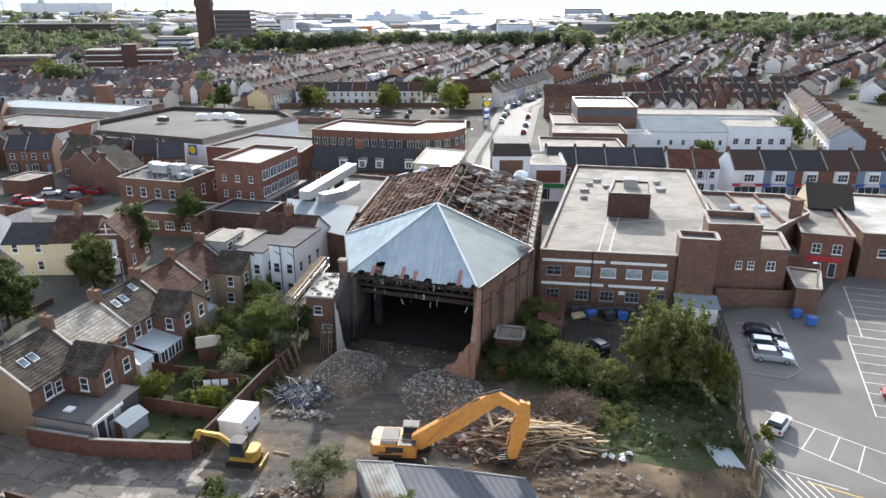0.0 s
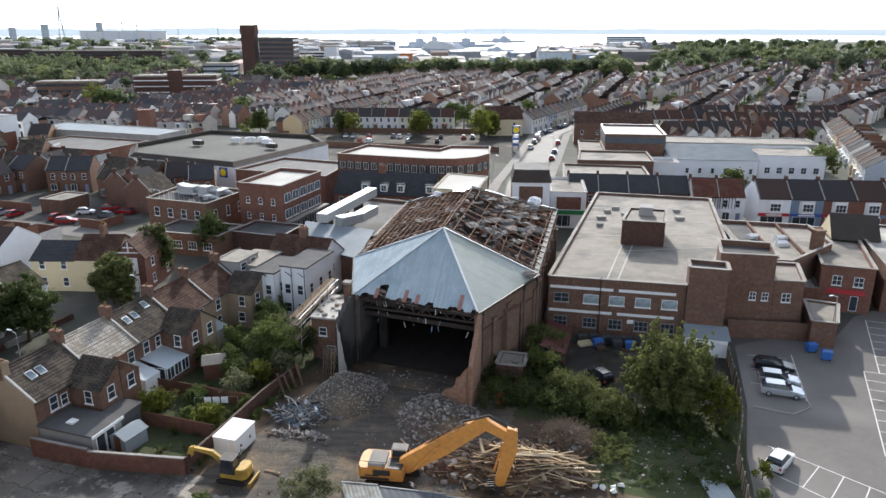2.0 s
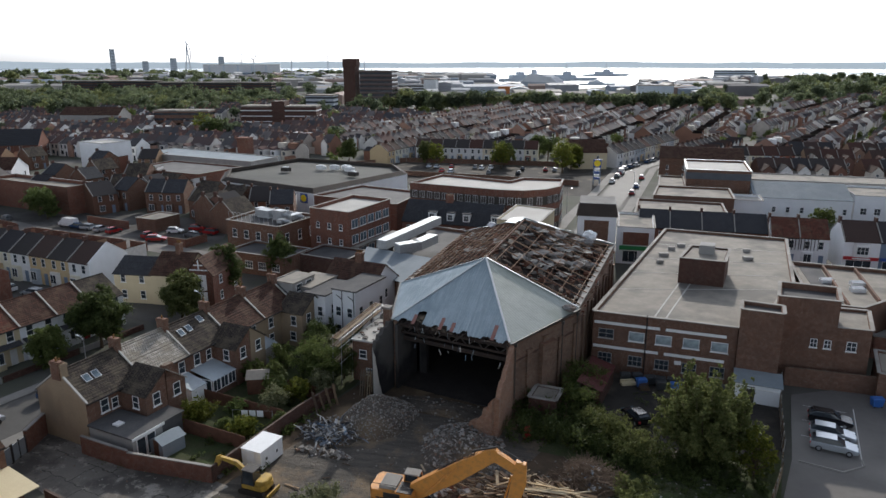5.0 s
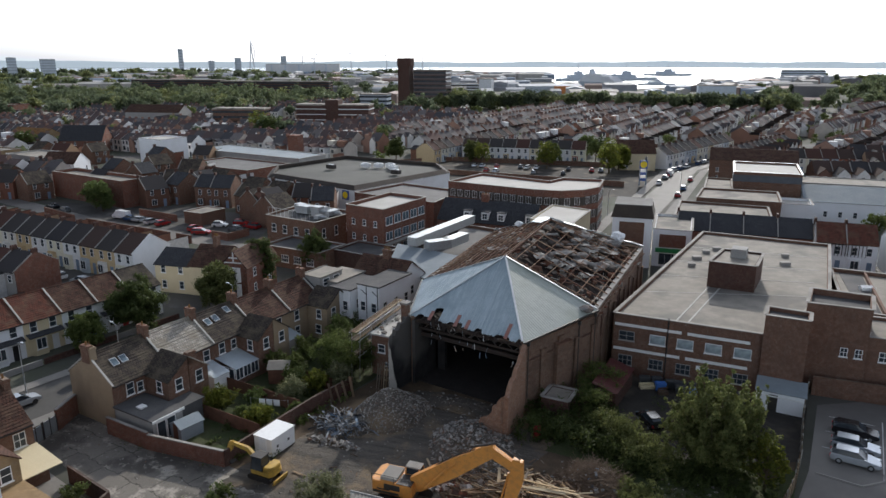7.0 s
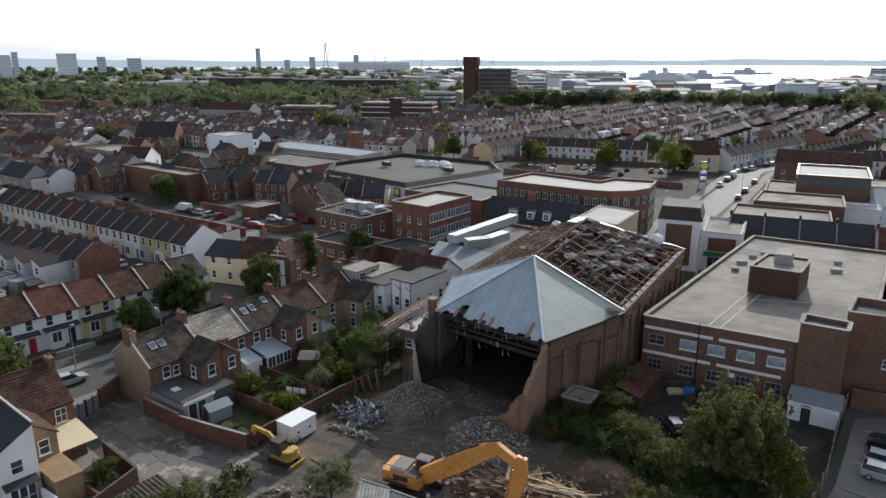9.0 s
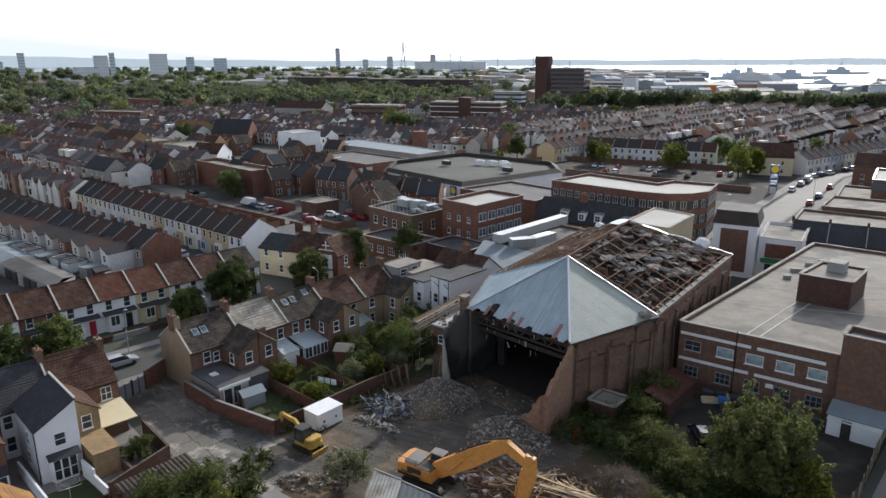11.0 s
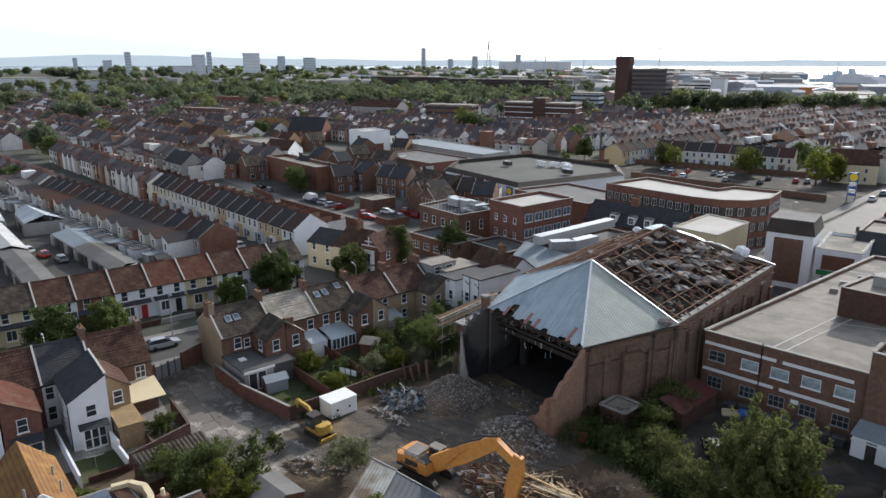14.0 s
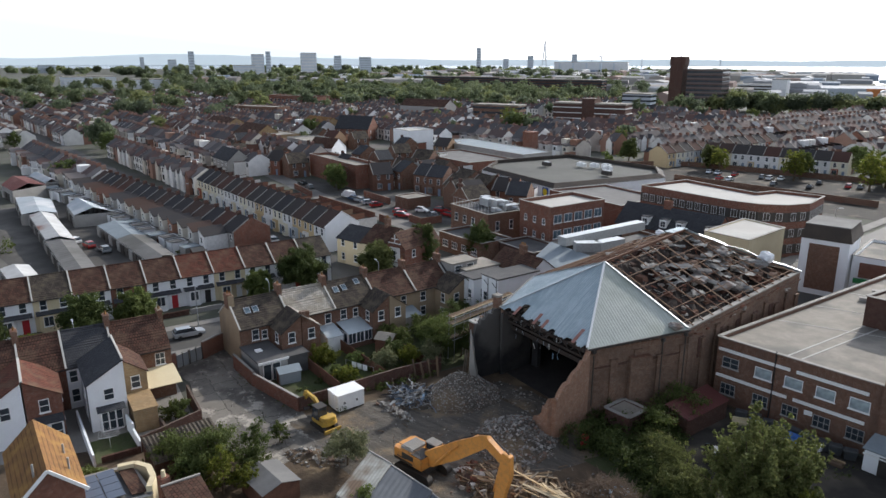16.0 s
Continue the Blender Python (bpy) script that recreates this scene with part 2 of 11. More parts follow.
REAR_ANY = varied("rear_wall_any", [(0.22, 0.1, 0.07), (0.62, 0.61, 0.6), (0.24, 0.12, 0.08), (0.3, 0.2, 0.13), (0.16, 0.085, 0.06), (0.2, 0.11, 0.085)], 0.85, False, 2.0, 0.005, 0.3)
# Roofs and stacks of the far town are lightened towards grey for haze.
ROOF_HAZED = varied("roof_hazed", [(0.115, 0.085, 0.082), (0.1, 0.096, 0.1), (0.13, 0.095, 0.09), (0.11, 0.1, 0.102), (0.19, 0.17, 0.165), (0.075, 0.074, 0.082), (0.13, 0.08, 0.072), (0.105, 0.092, 0.092)], 0.85, True, 0.5, 0.03, 0.3)
BRICK_HAZED = varied("brick_hazed", [(0.24, 0.13, 0.1), (0.2, 0.12, 0.1), (0.29, 0.19, 0.15), (0.22, 0.16, 0.14)], 0.9, True, 0.5, 0.0, 0.2)
WALL_FAR = varied("wall_far", [(0.8, 0.8, 0.8), (0.78, 0.76, 0.72), (0.68, 0.66, 0.63), (0.26, 0.14, 0.1), (0.6, 0.55, 0.47), (0.75, 0.74, 0.73), (0.72, 0.7, 0.67), (0.34, 0.21, 0.16), (0.5, 0.45, 0.4)], 0.85, True, 0.5, 0.0, 0.2)
SHED_FAR = varied("shed_far", [(0.46, 0.47, 0.49), (0.3, 0.31, 0.33), (0.6, 0.6, 0.6), (0.36, 0.33, 0.3), (0.26, 0.31, 0.37), (0.42, 0.4, 0.37), (0.2, 0.19, 0.19), (0.3, 0.22, 0.19)], 0.7, True, 0.1, 0.0, 0.2)
GLASS = glassy("glass_dark")
FRAME_GREY = painted("window_frame_grey", (0.3, 0.29, 0.28), 0.5, 0.0, 0.3)
GLASS_BLIND = glassy("glass_blinds", (0.16, 0.19, 0.2))
GLASS_SKY = glassy("glass_pale", (0.05, 0.07, 0.085))
WHITE = painted("white_paint", (0.78, 0.78, 0.77), 0.4, 0.0, 0.15)
BLACK = painted("black_paint", (0.02, 0.02, 0.022), 0.4, 0.0, 0.1)
GREY_METAL = painted("grey_metal", (0.45, 0.47, 0.49), 0.4, 0.7, 0.3)
SILVER_DUCT = painted("silver_duct", (0.4, 0.42, 0.43), 0.45, 0.4, 0.4)
# Char of the beams, also the painted dark under the rear roof.
CHAR_AND_VOID = worn("char_and_roof_void", (0.035, 0.028, 0.025), (0.06, 0.045, 0.038), 1.5, 0.95, 9.0, 0.02)
TIMBER_PALE = varied("timber_pale", [(0.5, 0.39, 0.25), (0.42, 0.31, 0.18), (0.55, 0.45, 0.3), (0.36, 0.25, 0.15)], 0.8, False, 6.0, 0.01, 0.35)
LATTICE = varied("roof_lath", [(0.24, 0.15, 0.105), (0.34, 0.23, 0.165), (0.17, 0.095, 0.07), (0.28, 0.18, 0.125)], 0.85, False, 5.0, 0.01, 0.3)
TIMBER = varied("timber", [(0.2, 0.135, 0.085), (0.33, 0.24, 0.15), (0.13, 0.088, 0.06), (0.4, 0.32, 0.22), (0.1, 0.07, 0.05), (0.22, 0.18, 0.14), (0.16, 0.11, 0.075)], 0.8, False, 6.0, 0.01, 0.35)
TIMBER_ISLAND = varied("timber_scrap", [(0.26, 0.17, 0.1), (0.38, 0.27, 0.16), (0.17, 0.11, 0.07), (0.12, 0.085, 0.06), (0.3, 0.27, 0.23), (0.2, 0.12, 0.075)], 0.85, True, 5.0, 0.01, 0.35)
TIMBER_DARK = worn("timber_dark", (0.1, 0.05, 0.034), (0.17, 0.085, 0.055), 1.2, 0.85, 9.0, 0.01)
RUBBLE = varied("rubble", [(0.34, 0.32, 0.29), (0.28, 0.26, 0.235), (0.42, 0.395, 0.36), (0.22, 0.15, 0.115), (0.3, 0.28, 0.26), (0.19, 0.175, 0.16)], 0.95, True, 4.0, 0.02, 0.3)
SCRAP = varied("scrap_metal", [(0.3, 0.36, 0.42), (0.5, 0.53, 0.55), (0.16, 0.19, 0.23), (0.2, 0.3, 0.42), (0.6, 0.6, 0.58), (0.1, 0.1, 0.11)], 0.45, True, 4.0, 0.0, 0.3)
SCRAP_OBJ = varied("scrap_strip", [(0.18, 0.21, 0.25), (0.34, 0.36, 0.38), (0.08, 0.09, 0.11), (0.11, 0.17, 0.25), (0.45, 0.45, 0.44), (0.05, 0.05, 0.055), (0.12, 0.1, 0.085)], 0.45, False, 4.0, 0.0, 0.3)
ROOF_JUNK = varied("roof_debris", [(0.26, 0.11, 0.075), (0.12, 0.058, 0.044), (0.18, 0.085, 0.06), (0.28, 0.25, 0.22), (0.08, 0.05, 0.042), (0.42, 0.38, 0.33), (0.2, 0.11, 0.078), (0.12, 0.066, 0.05), (0.5, 0.47, 0.43)], 0.95, True, 3.0, 0.02, 0.35)
ASPHALT = worn("asphalt", (0.19, 0.177, 0.163), (0.145, 0.136, 0.127), 0.12, 0.9, 1.5, 0.004, stain=(0.25, 0.235, 0.215), fine_amount=0.25)
ROAD_MAT = worn("road_asphalt", (0.1, 0.096, 0.09), (0.075, 0.072, 0.068), 0.15, 0.76, 2.0, 0.004)
ROOF_GREY = worn("roof_grey_felt", (0.19, 0.185, 0.178), (0.14, 0.137, 0.133), 0.25, 0.9, 1.6, 0.01, stain=(0.11, 0.107, 0.1), fine_amount=0.35)
TILE_RIM = worn("roof_rim_felt", (0.075, 0.06, 0.05), (0.05, 0.042, 0.037), 0.4, 0.85, 4.0, 0.01)
ROOF_STORE = worn("roof_store_felt", (0.125, 0.125, 0.112), (0.1, 0.1, 0.092), 0.1, 0.9, 1.2, 0.01, stain=(0.085, 0.085, 0.078), fine_amount=0.3)
LANE_MAT, _nt, _p = nodes_of("lane_concrete", 0.93)
_t = _nt.nodes.new("ShaderNodeTexBrick")
_mp = _nt.nodes.new("ShaderNodeMapping")
_mp.inputs["Rotation"].default_value = (0, 0, radians(17))
_wob = noise_fac(_nt, coords(_nt), 0.9, 4.0, 0.6, 0.0, 1.0)
_add = _nt.nodes.new("ShaderNodeVectorMath")
_nt.links.new(coords(_nt), _add.inputs[0])
_nt.links.new(_wob, _add.inputs[1])
_nt.links.new(_add.outputs[0], _mp.inputs["Vector"])
_nt.links.new(_mp.outputs[0], _t.inputs["Vector"])
_t.inputs["Scale"].default_value = 1.0
_t.inputs["Brick Width"].default_value, _t.inputs["Row Height"].default_value, _t.inputs["Mortar Size"].default_value = 4.6, 2.9, 0.05
_t.inputs["Color1"].default_value, _t.inputs["Color2"].default_value, _t.inputs["Mortar"].default_value = (0.19, 0.172, 0.148, 1), (0.135, 0.122, 0.106, 1), (0.05, 0.048, 0.035, 1)
_c = mixed(_nt, noise_fac(_nt, coords(_nt), 0.16, 5.0, 0.65, 0.47, 0.58), _t.outputs["Color"], (0.075, 0.067, 0.058))
_c = mixed(_nt, noise_fac(_nt, coords(_nt), 0.35, 6.0, 0.7, 0.54, 0.62), _c, (0.34, 0.31, 0.265))
_c = mixed(_nt, noise_fac(_nt, coords(_nt), 1.3, 5.0, 0.65, 0.62, 0.75), _c, (0.05, 0.052, 0.03))
_c = mixed(_nt, noise_fac(_nt, coords(_nt), 9.0, 4.0, 0.6, 0.5, 0.9), _c, (0.075, 0.067, 0.057))
_nt.links.new(_c, _p.inputs["Base Color"])
bump(_nt, _p, _t.outputs["Fac"], -0.5, 0.03)
YARD_MAT = worn("dirty_darkened_tarmac", (0.06, 0.054, 0.047), (0.036, 0.033, 0.029), 0.4, 0.95, 2.5, 0.01, stain=(0.12, 0.1, 0.08), fine_amount=0.5)
YARD_TARMAC = worn("yard_tarmac", (0.095, 0.09, 0.084), (0.065, 0.062, 0.058), 0.3, 0.95, 2.0, 0.005, stain=(0.12, 0.113, 0.105))
PAVING = worn("paving", (0.26, 0.245, 0.225), (0.2, 0.19, 0.175), 0.3, 0.9, 3.0, 0.005)
DIRT = worn("site_dirt", (0.14, 0.1, 0.066), (0.05, 0.039, 0.03), 0.35, 0.98, 2.6, 0.06, stain=(0.22, 0.16, 0.1), fine_amount=0.6)
DUST = worn("site_dust", (0.14, 0.122, 0.102), (0.06, 0.053, 0.046), 0.45, 0.98, 4.0, 0.07, stain=(0.17, 0.128, 0.085), fine_amount=0.6)
GROUND = worn("town_ground", (0.105, 0.1, 0.092), (0.06, 0.072, 0.042), 0.08, 0.95, 0.5, 0.02, stain=(0.13, 0.122, 0.112))
TRACK, _nt, _p = nodes_of("haul_track", 0.97)
_mp = _nt.nodes.new("ShaderNodeMapping")
_mp.inputs["Rotation"].default_value = (0, 0, radians(-58))
_mp.inputs["Scale"].default_value = (0.12, 1.0, 1.0)
_nt.links.new(coords(_nt), _mp.inputs["Vector"])
_c = mixed(_nt, noise_fac(_nt, _mp.outputs[0], 1.3, 5.0, 0.65, 0.3, 0.7), (0.04, 0.036, 0.031), (0.125, 0.108, 0.088))
_c = mixed(_nt, noise_fac(_nt, coords(_nt), 0.25, 4.0, 0.6, 0.5, 0.68), _c, (0.2, 0.145, 0.09))
_c = mixed(_nt, noise_fac(_nt, coords(_nt), 7.0, 5.0, 0.6, 0.5, 0.8), _c, (0.05, 0.043, 0.036))
_nt.links.new(_c, _p.inputs["Base Color"])
bump(_nt, _p, noise_fac(_nt, coords(_nt), 3.5, 7.0, 0.7, 0.2, 0.8), 0.8, 0.1)
GARDEN = worn("garden_soil", (0.05, 0.075, 0.025), (0.075, 0.07, 0.042), 0.5, 0.98, 3.0, 0.05, fine_amount=0.5)
# The hall's unlit gloom is in both colours; the plaster also carries soot.
STUCCO_DARK = worn("sooty_unlit_plaster", (0.045, 0.044, 0.044), (0.018, 0.018, 0.019), 0.5, 0.95, 3.0, 0.03, stain=(0.085, 0.08, 0.075))
INTERIOR_UNLIT = worn("unlit_interior", (0.03, 0.027, 0.026), (0.05, 0.043, 0.04), 0.4, 0.95, 3.0, 0.02)
SHEET_FLAT = worn("grey_roof_sheet", (0.27, 0.31, 0.335), (0.21, 0.245, 0.27), 0.3, 0.75, 3.0, 0.004, 0.0, fine_amount=0.25)
SHEET_OLD = worn("old_roof_sheet", (0.33, 0.34, 0.32), (0.22, 0.225, 0.21), 0.8, 0.8, 5.0, 0.004, stain=(0.12, 0.085, 0.06), fine_amount=0.4)
SHEET_SLATE = worn("slate_grey_sheet", (0.12, 0.13, 0.145), (0.09, 0.098, 0.11), 0.6, 0.8, 5.0, 0.004, fine_amount=0.3)
SHEET_BLUE = streaked(streaked(worn("roof_sheet", (0.42, 0.5, 0.54), (0.32, 0.4, 0.44), 0.7, 0.55, 5.0, 0.004, 0.1, stain=(0.25, 0.32, 0.355), fine_amount=0.4), (1.7, 0.16, 0.16), (0.24, 0.3, 0.33), 0.45, 0.75), (4.0, 0.3, 0.3), (0.5, 0.57, 0.6), 0.55, 0.8)
SHEET_GREEN = streaked(worn("roof_sheet_green", (0.42, 0.445, 0.4), (0.34, 0.37, 0.335), 0.5, 0.5, 5.0, 0.004, 0.15, stain=(0.27, 0.3, 0.25), fine_amount=0.45), (0.16, 1.7, 0.16), (0.26, 0.29, 0.25), 0.5, 0.8)
ROOF_MAROON = worn("maroon_sheet", (0.13, 0.04, 0.035), (0.09, 0.032, 0.03), 0.6, 0.7, 4.0, 0.004, stain=(0.15, 0.07, 0.06))
ROOF_PATCHY = worn("patchy_roof", (0.5, 0.48, 0.44), (0.28, 0.265, 0.24), 0.35, 0.9, 1.2, 0.01, stain=(0.2, 0.19, 0.17), fine_amount=0.4)
SHEET_RUST = worn("rusty_batten", (0.36, 0.19, 0.16), (0.28, 0.13, 0.11), 1.2, 0.7, 9.0, 0.004)
LEAD = worn("lead_flashing", (0.42, 0.46, 0.48), (0.3, 0.34, 0.37), 0.9, 0.5, 6.0, 0.01, 0.2)
LEAF_MID = leafy("leaf_mid", (0.062, 0.088, 0.026), (0.15, 0.175, 0.056))
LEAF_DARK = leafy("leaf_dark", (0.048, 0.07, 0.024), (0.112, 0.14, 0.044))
LEAF_YELLOW = leafy("leaf_yellow", (0.07, 0.1, 0.018), (0.2, 0.2, 0.035))
LEAF_GREY = leafy("leaf_grey", (0.09, 0.105, 0.055), (0.2, 0.2, 0.11))
# Distant leaves: haze put into the base colours, paler and greyer.
LEAF_HAZED = leafy("leaf_hazed", (0.1, 0.13, 0.07), (0.18, 0.205, 0.105))
LEAF_HAZED_DARK = leafy("leaf_hazed_dark", (0.075, 0.095, 0.06), (0.125, 0.15, 0.085))
LEAF_HAZED_YELLOW = leafy("leaf_hazed_yellow", (0.14, 0.165, 0.065), (0.24, 0.255, 0.11))
LEAF_BRIGHT = leafy("leaf_bright", (0.07, 0.09, 0.03), (0.18, 0.19, 0.068))
BARK = worn("bark", (0.12, 0.09, 0.06), (0.08, 0.06, 0.042), 2.0, 0.95, 14.0, 0.02)
TWIG = worn("twig", (0.2, 0.15, 0.11), (0.14, 0.1, 0.075), 2.0, 0.95, 14.0, 0.0)
DIGGER_ORANGE = painted("digger_orange", (0.62, 0.26, 0.05), 0.55, 0.0, 0.6)
DIGGER_YELLOW = painted("digger_yellow", (0.5, 0.31, 0.05), 0.55, 0.0, 0.7)
STEEL_DARK = painted("dark_steel", (0.05, 0.045, 0.042), 0.6, 0.4, 0.4)
LAGGING = worn("sodden_lagging", (0.3, 0.29, 0.28), (0.17, 0.165, 0.16), 1.1, 0.95, 5.0, 0.03, stain=(0.2, 0.14, 0.11), fine_amount=0.5)
INSULATION = varied("grey_debris", [(0.2, 0.185, 0.175), (0.3, 0.29, 0.275), (0.13, 0.115, 0.105), (0.22, 0.15, 0.115)], 0.95, True, 3.0, 0.03, 0.4)
RUBBER = painted("rubber", (0.025, 0.025, 0.026), 0.8, 0.0, 0.3)
LINE_WHITE = worn("line_paint", (0.72, 0.71, 0.68), (0.6, 0.59, 0.56), 1.0, 0.8, 8.0, 0.0)
LINE_YELLOW = worn("line_paint_yellow", (0.65, 0.48, 0.12), (0.55, 0.4, 0.12), 1.0, 0.8, 8.0, 0.0)
BIN_BLUE = painted("blue_plastic", (0.03, 0.13, 0.42), 0.5)
BIN_DARK = painted("dark_plastic", (0.04, 0.045, 0.05), 0.5)
PLASTIC_PALE = painted("pale_plastic", (0.4, 0.45, 0.48), 0.5)
SIGN_RED = painted("sign_red", (0.42, 0.02, 0.03), 0.5)
SIGN_BLUE = painted("sign_blue", (0.03, 0.09, 0.34), 0.5)
SIGN_YELLOW = painted("sign_yellow", (0.85, 0.62, 0.02), 0.5)
SIGN_GREEN = painted("sign_green", (0.02, 0.22, 0.07), 0.5)
SHOP_BLUE = painted("shop_blue_grey", (0.16, 0.22, 0.3), 0.6)
PURPLE = leafy("leaf_purple", (0.12, 0.03, 0.06), (0.25, 0.07, 0.13))
SOLAR = painted("solar_panel", (0.1, 0.12, 0.16), 0.25, 0.0, 0.1)
SEA_MAT, _nt, _p = nodes_of("sea_water", 0.22)
_p.inputs["Base Color"].default_value = (0.12, 0.16, 0.19, 1)
bump(_nt, _p, noise_fac(_nt, coords(_nt), 0.12, 8.0, 0.7, 0.2, 0.8), 0.7, 2.0)
# Haze brightness of the hills comes from a pale base and emission.
HILL_GLOW = worn("far_hills_glow", (0.4, 0.45, 0.48), (0.45, 0.5, 0.53), 0.004, 0.95, 0.01, 0.0, fine_amount=0.1)
HILL_GLOW.node_tree.nodes["Principled BSDF"].inputs["Emission Color"].default_value = (0.5, 0.58, 0.64, 1)
HILL_GLOW.node_tree.nodes["Principled BSDF"].inputs["Emission Strength"].default_value = 0.62

# ---- mesh helpers ----


def bm_new():
    return bmesh.new()


def poly(bm, pts):
    return bm.faces.new([bm.verts.new(p) for p in pts])


def hull8(bm, c):
    v = [bm.verts.new(p) for p in c]
    for f in ((0, 3, 2, 1), (4, 5, 6, 7), (0, 1, 5, 4), (1, 2, 6, 5), (2, 3, 7, 6), (3, 0, 4, 7)):
        bm.faces.new([v[i] for i in f])
    return v


def box(bm, x0, x1, y0, y1, z0, z1):
    return hull8(bm, [(x0, y0, z0), (x1, y0, z0), (x1, y1, z0), (x0, y1, z0), (x0, y0, z1), (x1, y0, z1), (x1, y1, z1), (x0, y1, z1)])


def beam(bm, a, b, w, h, roll=0.0):
    a, b = Vector(a), Vector(b)
    d = (b - a).normalized()
    up = Vector((0, 0, 1)) if abs(d.z) < 0.95 else Vector((0, 1, 0))
    s = d.cross(up).normalized()
    t = s.cross(d)
    if roll:
        s, t = s * math.cos(roll) + t * math.sin(roll), t * math.cos(roll) - s * math.sin(roll)
    s, t = s * w / 2, t * h / 2
    hull8(bm, [a - s - t, a + s - t, a + s + t, a - s + t, b - s - t, b + s - t, b + s + t, b - s + t])


def tube(bm, a, b, r0, r1, n=8, caps=True):
    a, b = Vector(a), Vector(b)
    d = (b - a).normalized()
    s = d.cross(Vector((0.3, 0.2, 1)).normalized()).normalized()
    t = d.cross(s)
    ra = [bm.verts.new(a + (s * math.cos(i * math.tau / n) + t * math.sin(i * math.tau / n)) * r0) for i in range(n)]
    rb = [bm.verts.new(b + (s * math.cos(i * math.tau / n) + t * math.sin(i * math.tau / n)) * r1) for i in range(n)]
    for i in range(n):
        bm.faces.new((ra[i], ra[(i + 1) % n], rb[(i + 1) % n], rb[i]))
    if caps:
        bm.faces.new(ra[::-1])
        bm.faces.new(rb)


def prism(bm, pts, z0, z1):
    n = len(pts)
    lo = [bm.verts.new((p[0], p[1], z0)) for p in pts]
    hi = [bm.verts.new((p[0], p[1], z1)) for p in pts]
    for i in range(n):
        bm.faces.new((lo[i], lo[(i + 1) % n], hi[(i + 1) % n], hi[i]))
    bm.faces.new(lo[::-1])
    bm.faces.new(hi)


def slab(bm, pts, thick):
    """A sheet through the given points, thickened downwards along its normal."""
    p = [Vector(q) for q in pts]
    n = (p[1] - p[0]).cross(p[2] - p[0]).normalized()
    if n.z < 0:
        p = p[::-1]
        n = -n
    top = [bm.verts.new(q) for q in p]
    low = [bm.verts.new(q - n * thick) for q in p]
    bm.faces.new(top)
    bm.faces.new(low[::-1])
    k = len(p)
    for i in range(k):
        bm.faces.new((top[(i + 1) % k], top[i], low[i], low[(i + 1) % k]))


def profile(bm, pts, y0, y1):
    """A side profile in x and z, drawn out along y."""
    n = len(pts)
    a = [bm.verts.new((p[0], y0, p[1])) for p in pts]
    b = [bm.verts.new((p[0], y1, p[1])) for p in pts]
    for i in range(n):
        bm.faces.new((a[i], a[(i + 1) % n], b[(i + 1) % n], b[i]))
    bm.faces.new(a[::-1])
    bm.faces.new(b)


def mesh_of(name, bm, material):
    me = bpy.data.meshes.new(name)
    bmesh.ops.recalc_face_normals(bm, faces=bm.faces)
    bm.to_mesh(me)
    bm.free()
    me.materials.append(material)
    return me


def part(name, bm, material, parent, label=""):
    me = bm if isinstance(bm, bpy.types.Mesh) else mesh_of(name, bm, material)
    ob = new(name, me)
    ob.parent = parent
    if label:
        tagged(ob, label)
    return ob


def thing(name, m, label, category, group="", kind=""):
    ob = new(name)
    ob.matrix_world = m
    return tagged(ob, label, category, group, kind)


def single(name, bm, material, label, category="", kind="", group="", m=None):
    ob = new(name, mesh_of(name, bm, material))
    if m is not None:
        ob.matrix_world = m
    return tagged(ob, label, category, group, kind)


def raw(name, verts, faces, material):
    me = bpy.data.meshes.new(name)
    me.from_pydata(verts, [], faces)
    me.materials.append(material)
    return me


WINDOW_MESH = {}


def lattice(bm, xs, zs, holes, y0, y1):
    """A plate in x and z with rectangular holes through it, as one closed shape."""
    f = {(i, j): bm.verts.new((x, y0, z)) for i, x in enumerate(xs) for j, z in enumerate(zs)}
    b = {(i, j): bm.verts.new((x, y1, z)) for i, x in enumerate(xs) for j, z in enumerate(zs)}
    solid = {(i, j) for i in range(len(xs) - 1) for j in range(len(zs) - 1) if (i, j) not in holes}
    for i, j in solid:
        c = ((i, j), (i + 1, j), (i + 1, j + 1), (i, j + 1))
        bm.faces.new([f[k] for k in c])
        bm.faces.new([b[k] for k in c[::-1]])
        for (a, d), q in (((c[0], c[1]), (i, j - 1)), ((c[1], c[2]), (i + 1, j)), ((c[2], c[3]), (i, j + 1)), ((c[3], c[0]), (i - 1, j))):
            if q not in solid:
                bm.faces.new((f[a], b[a], b[d], f[d]))


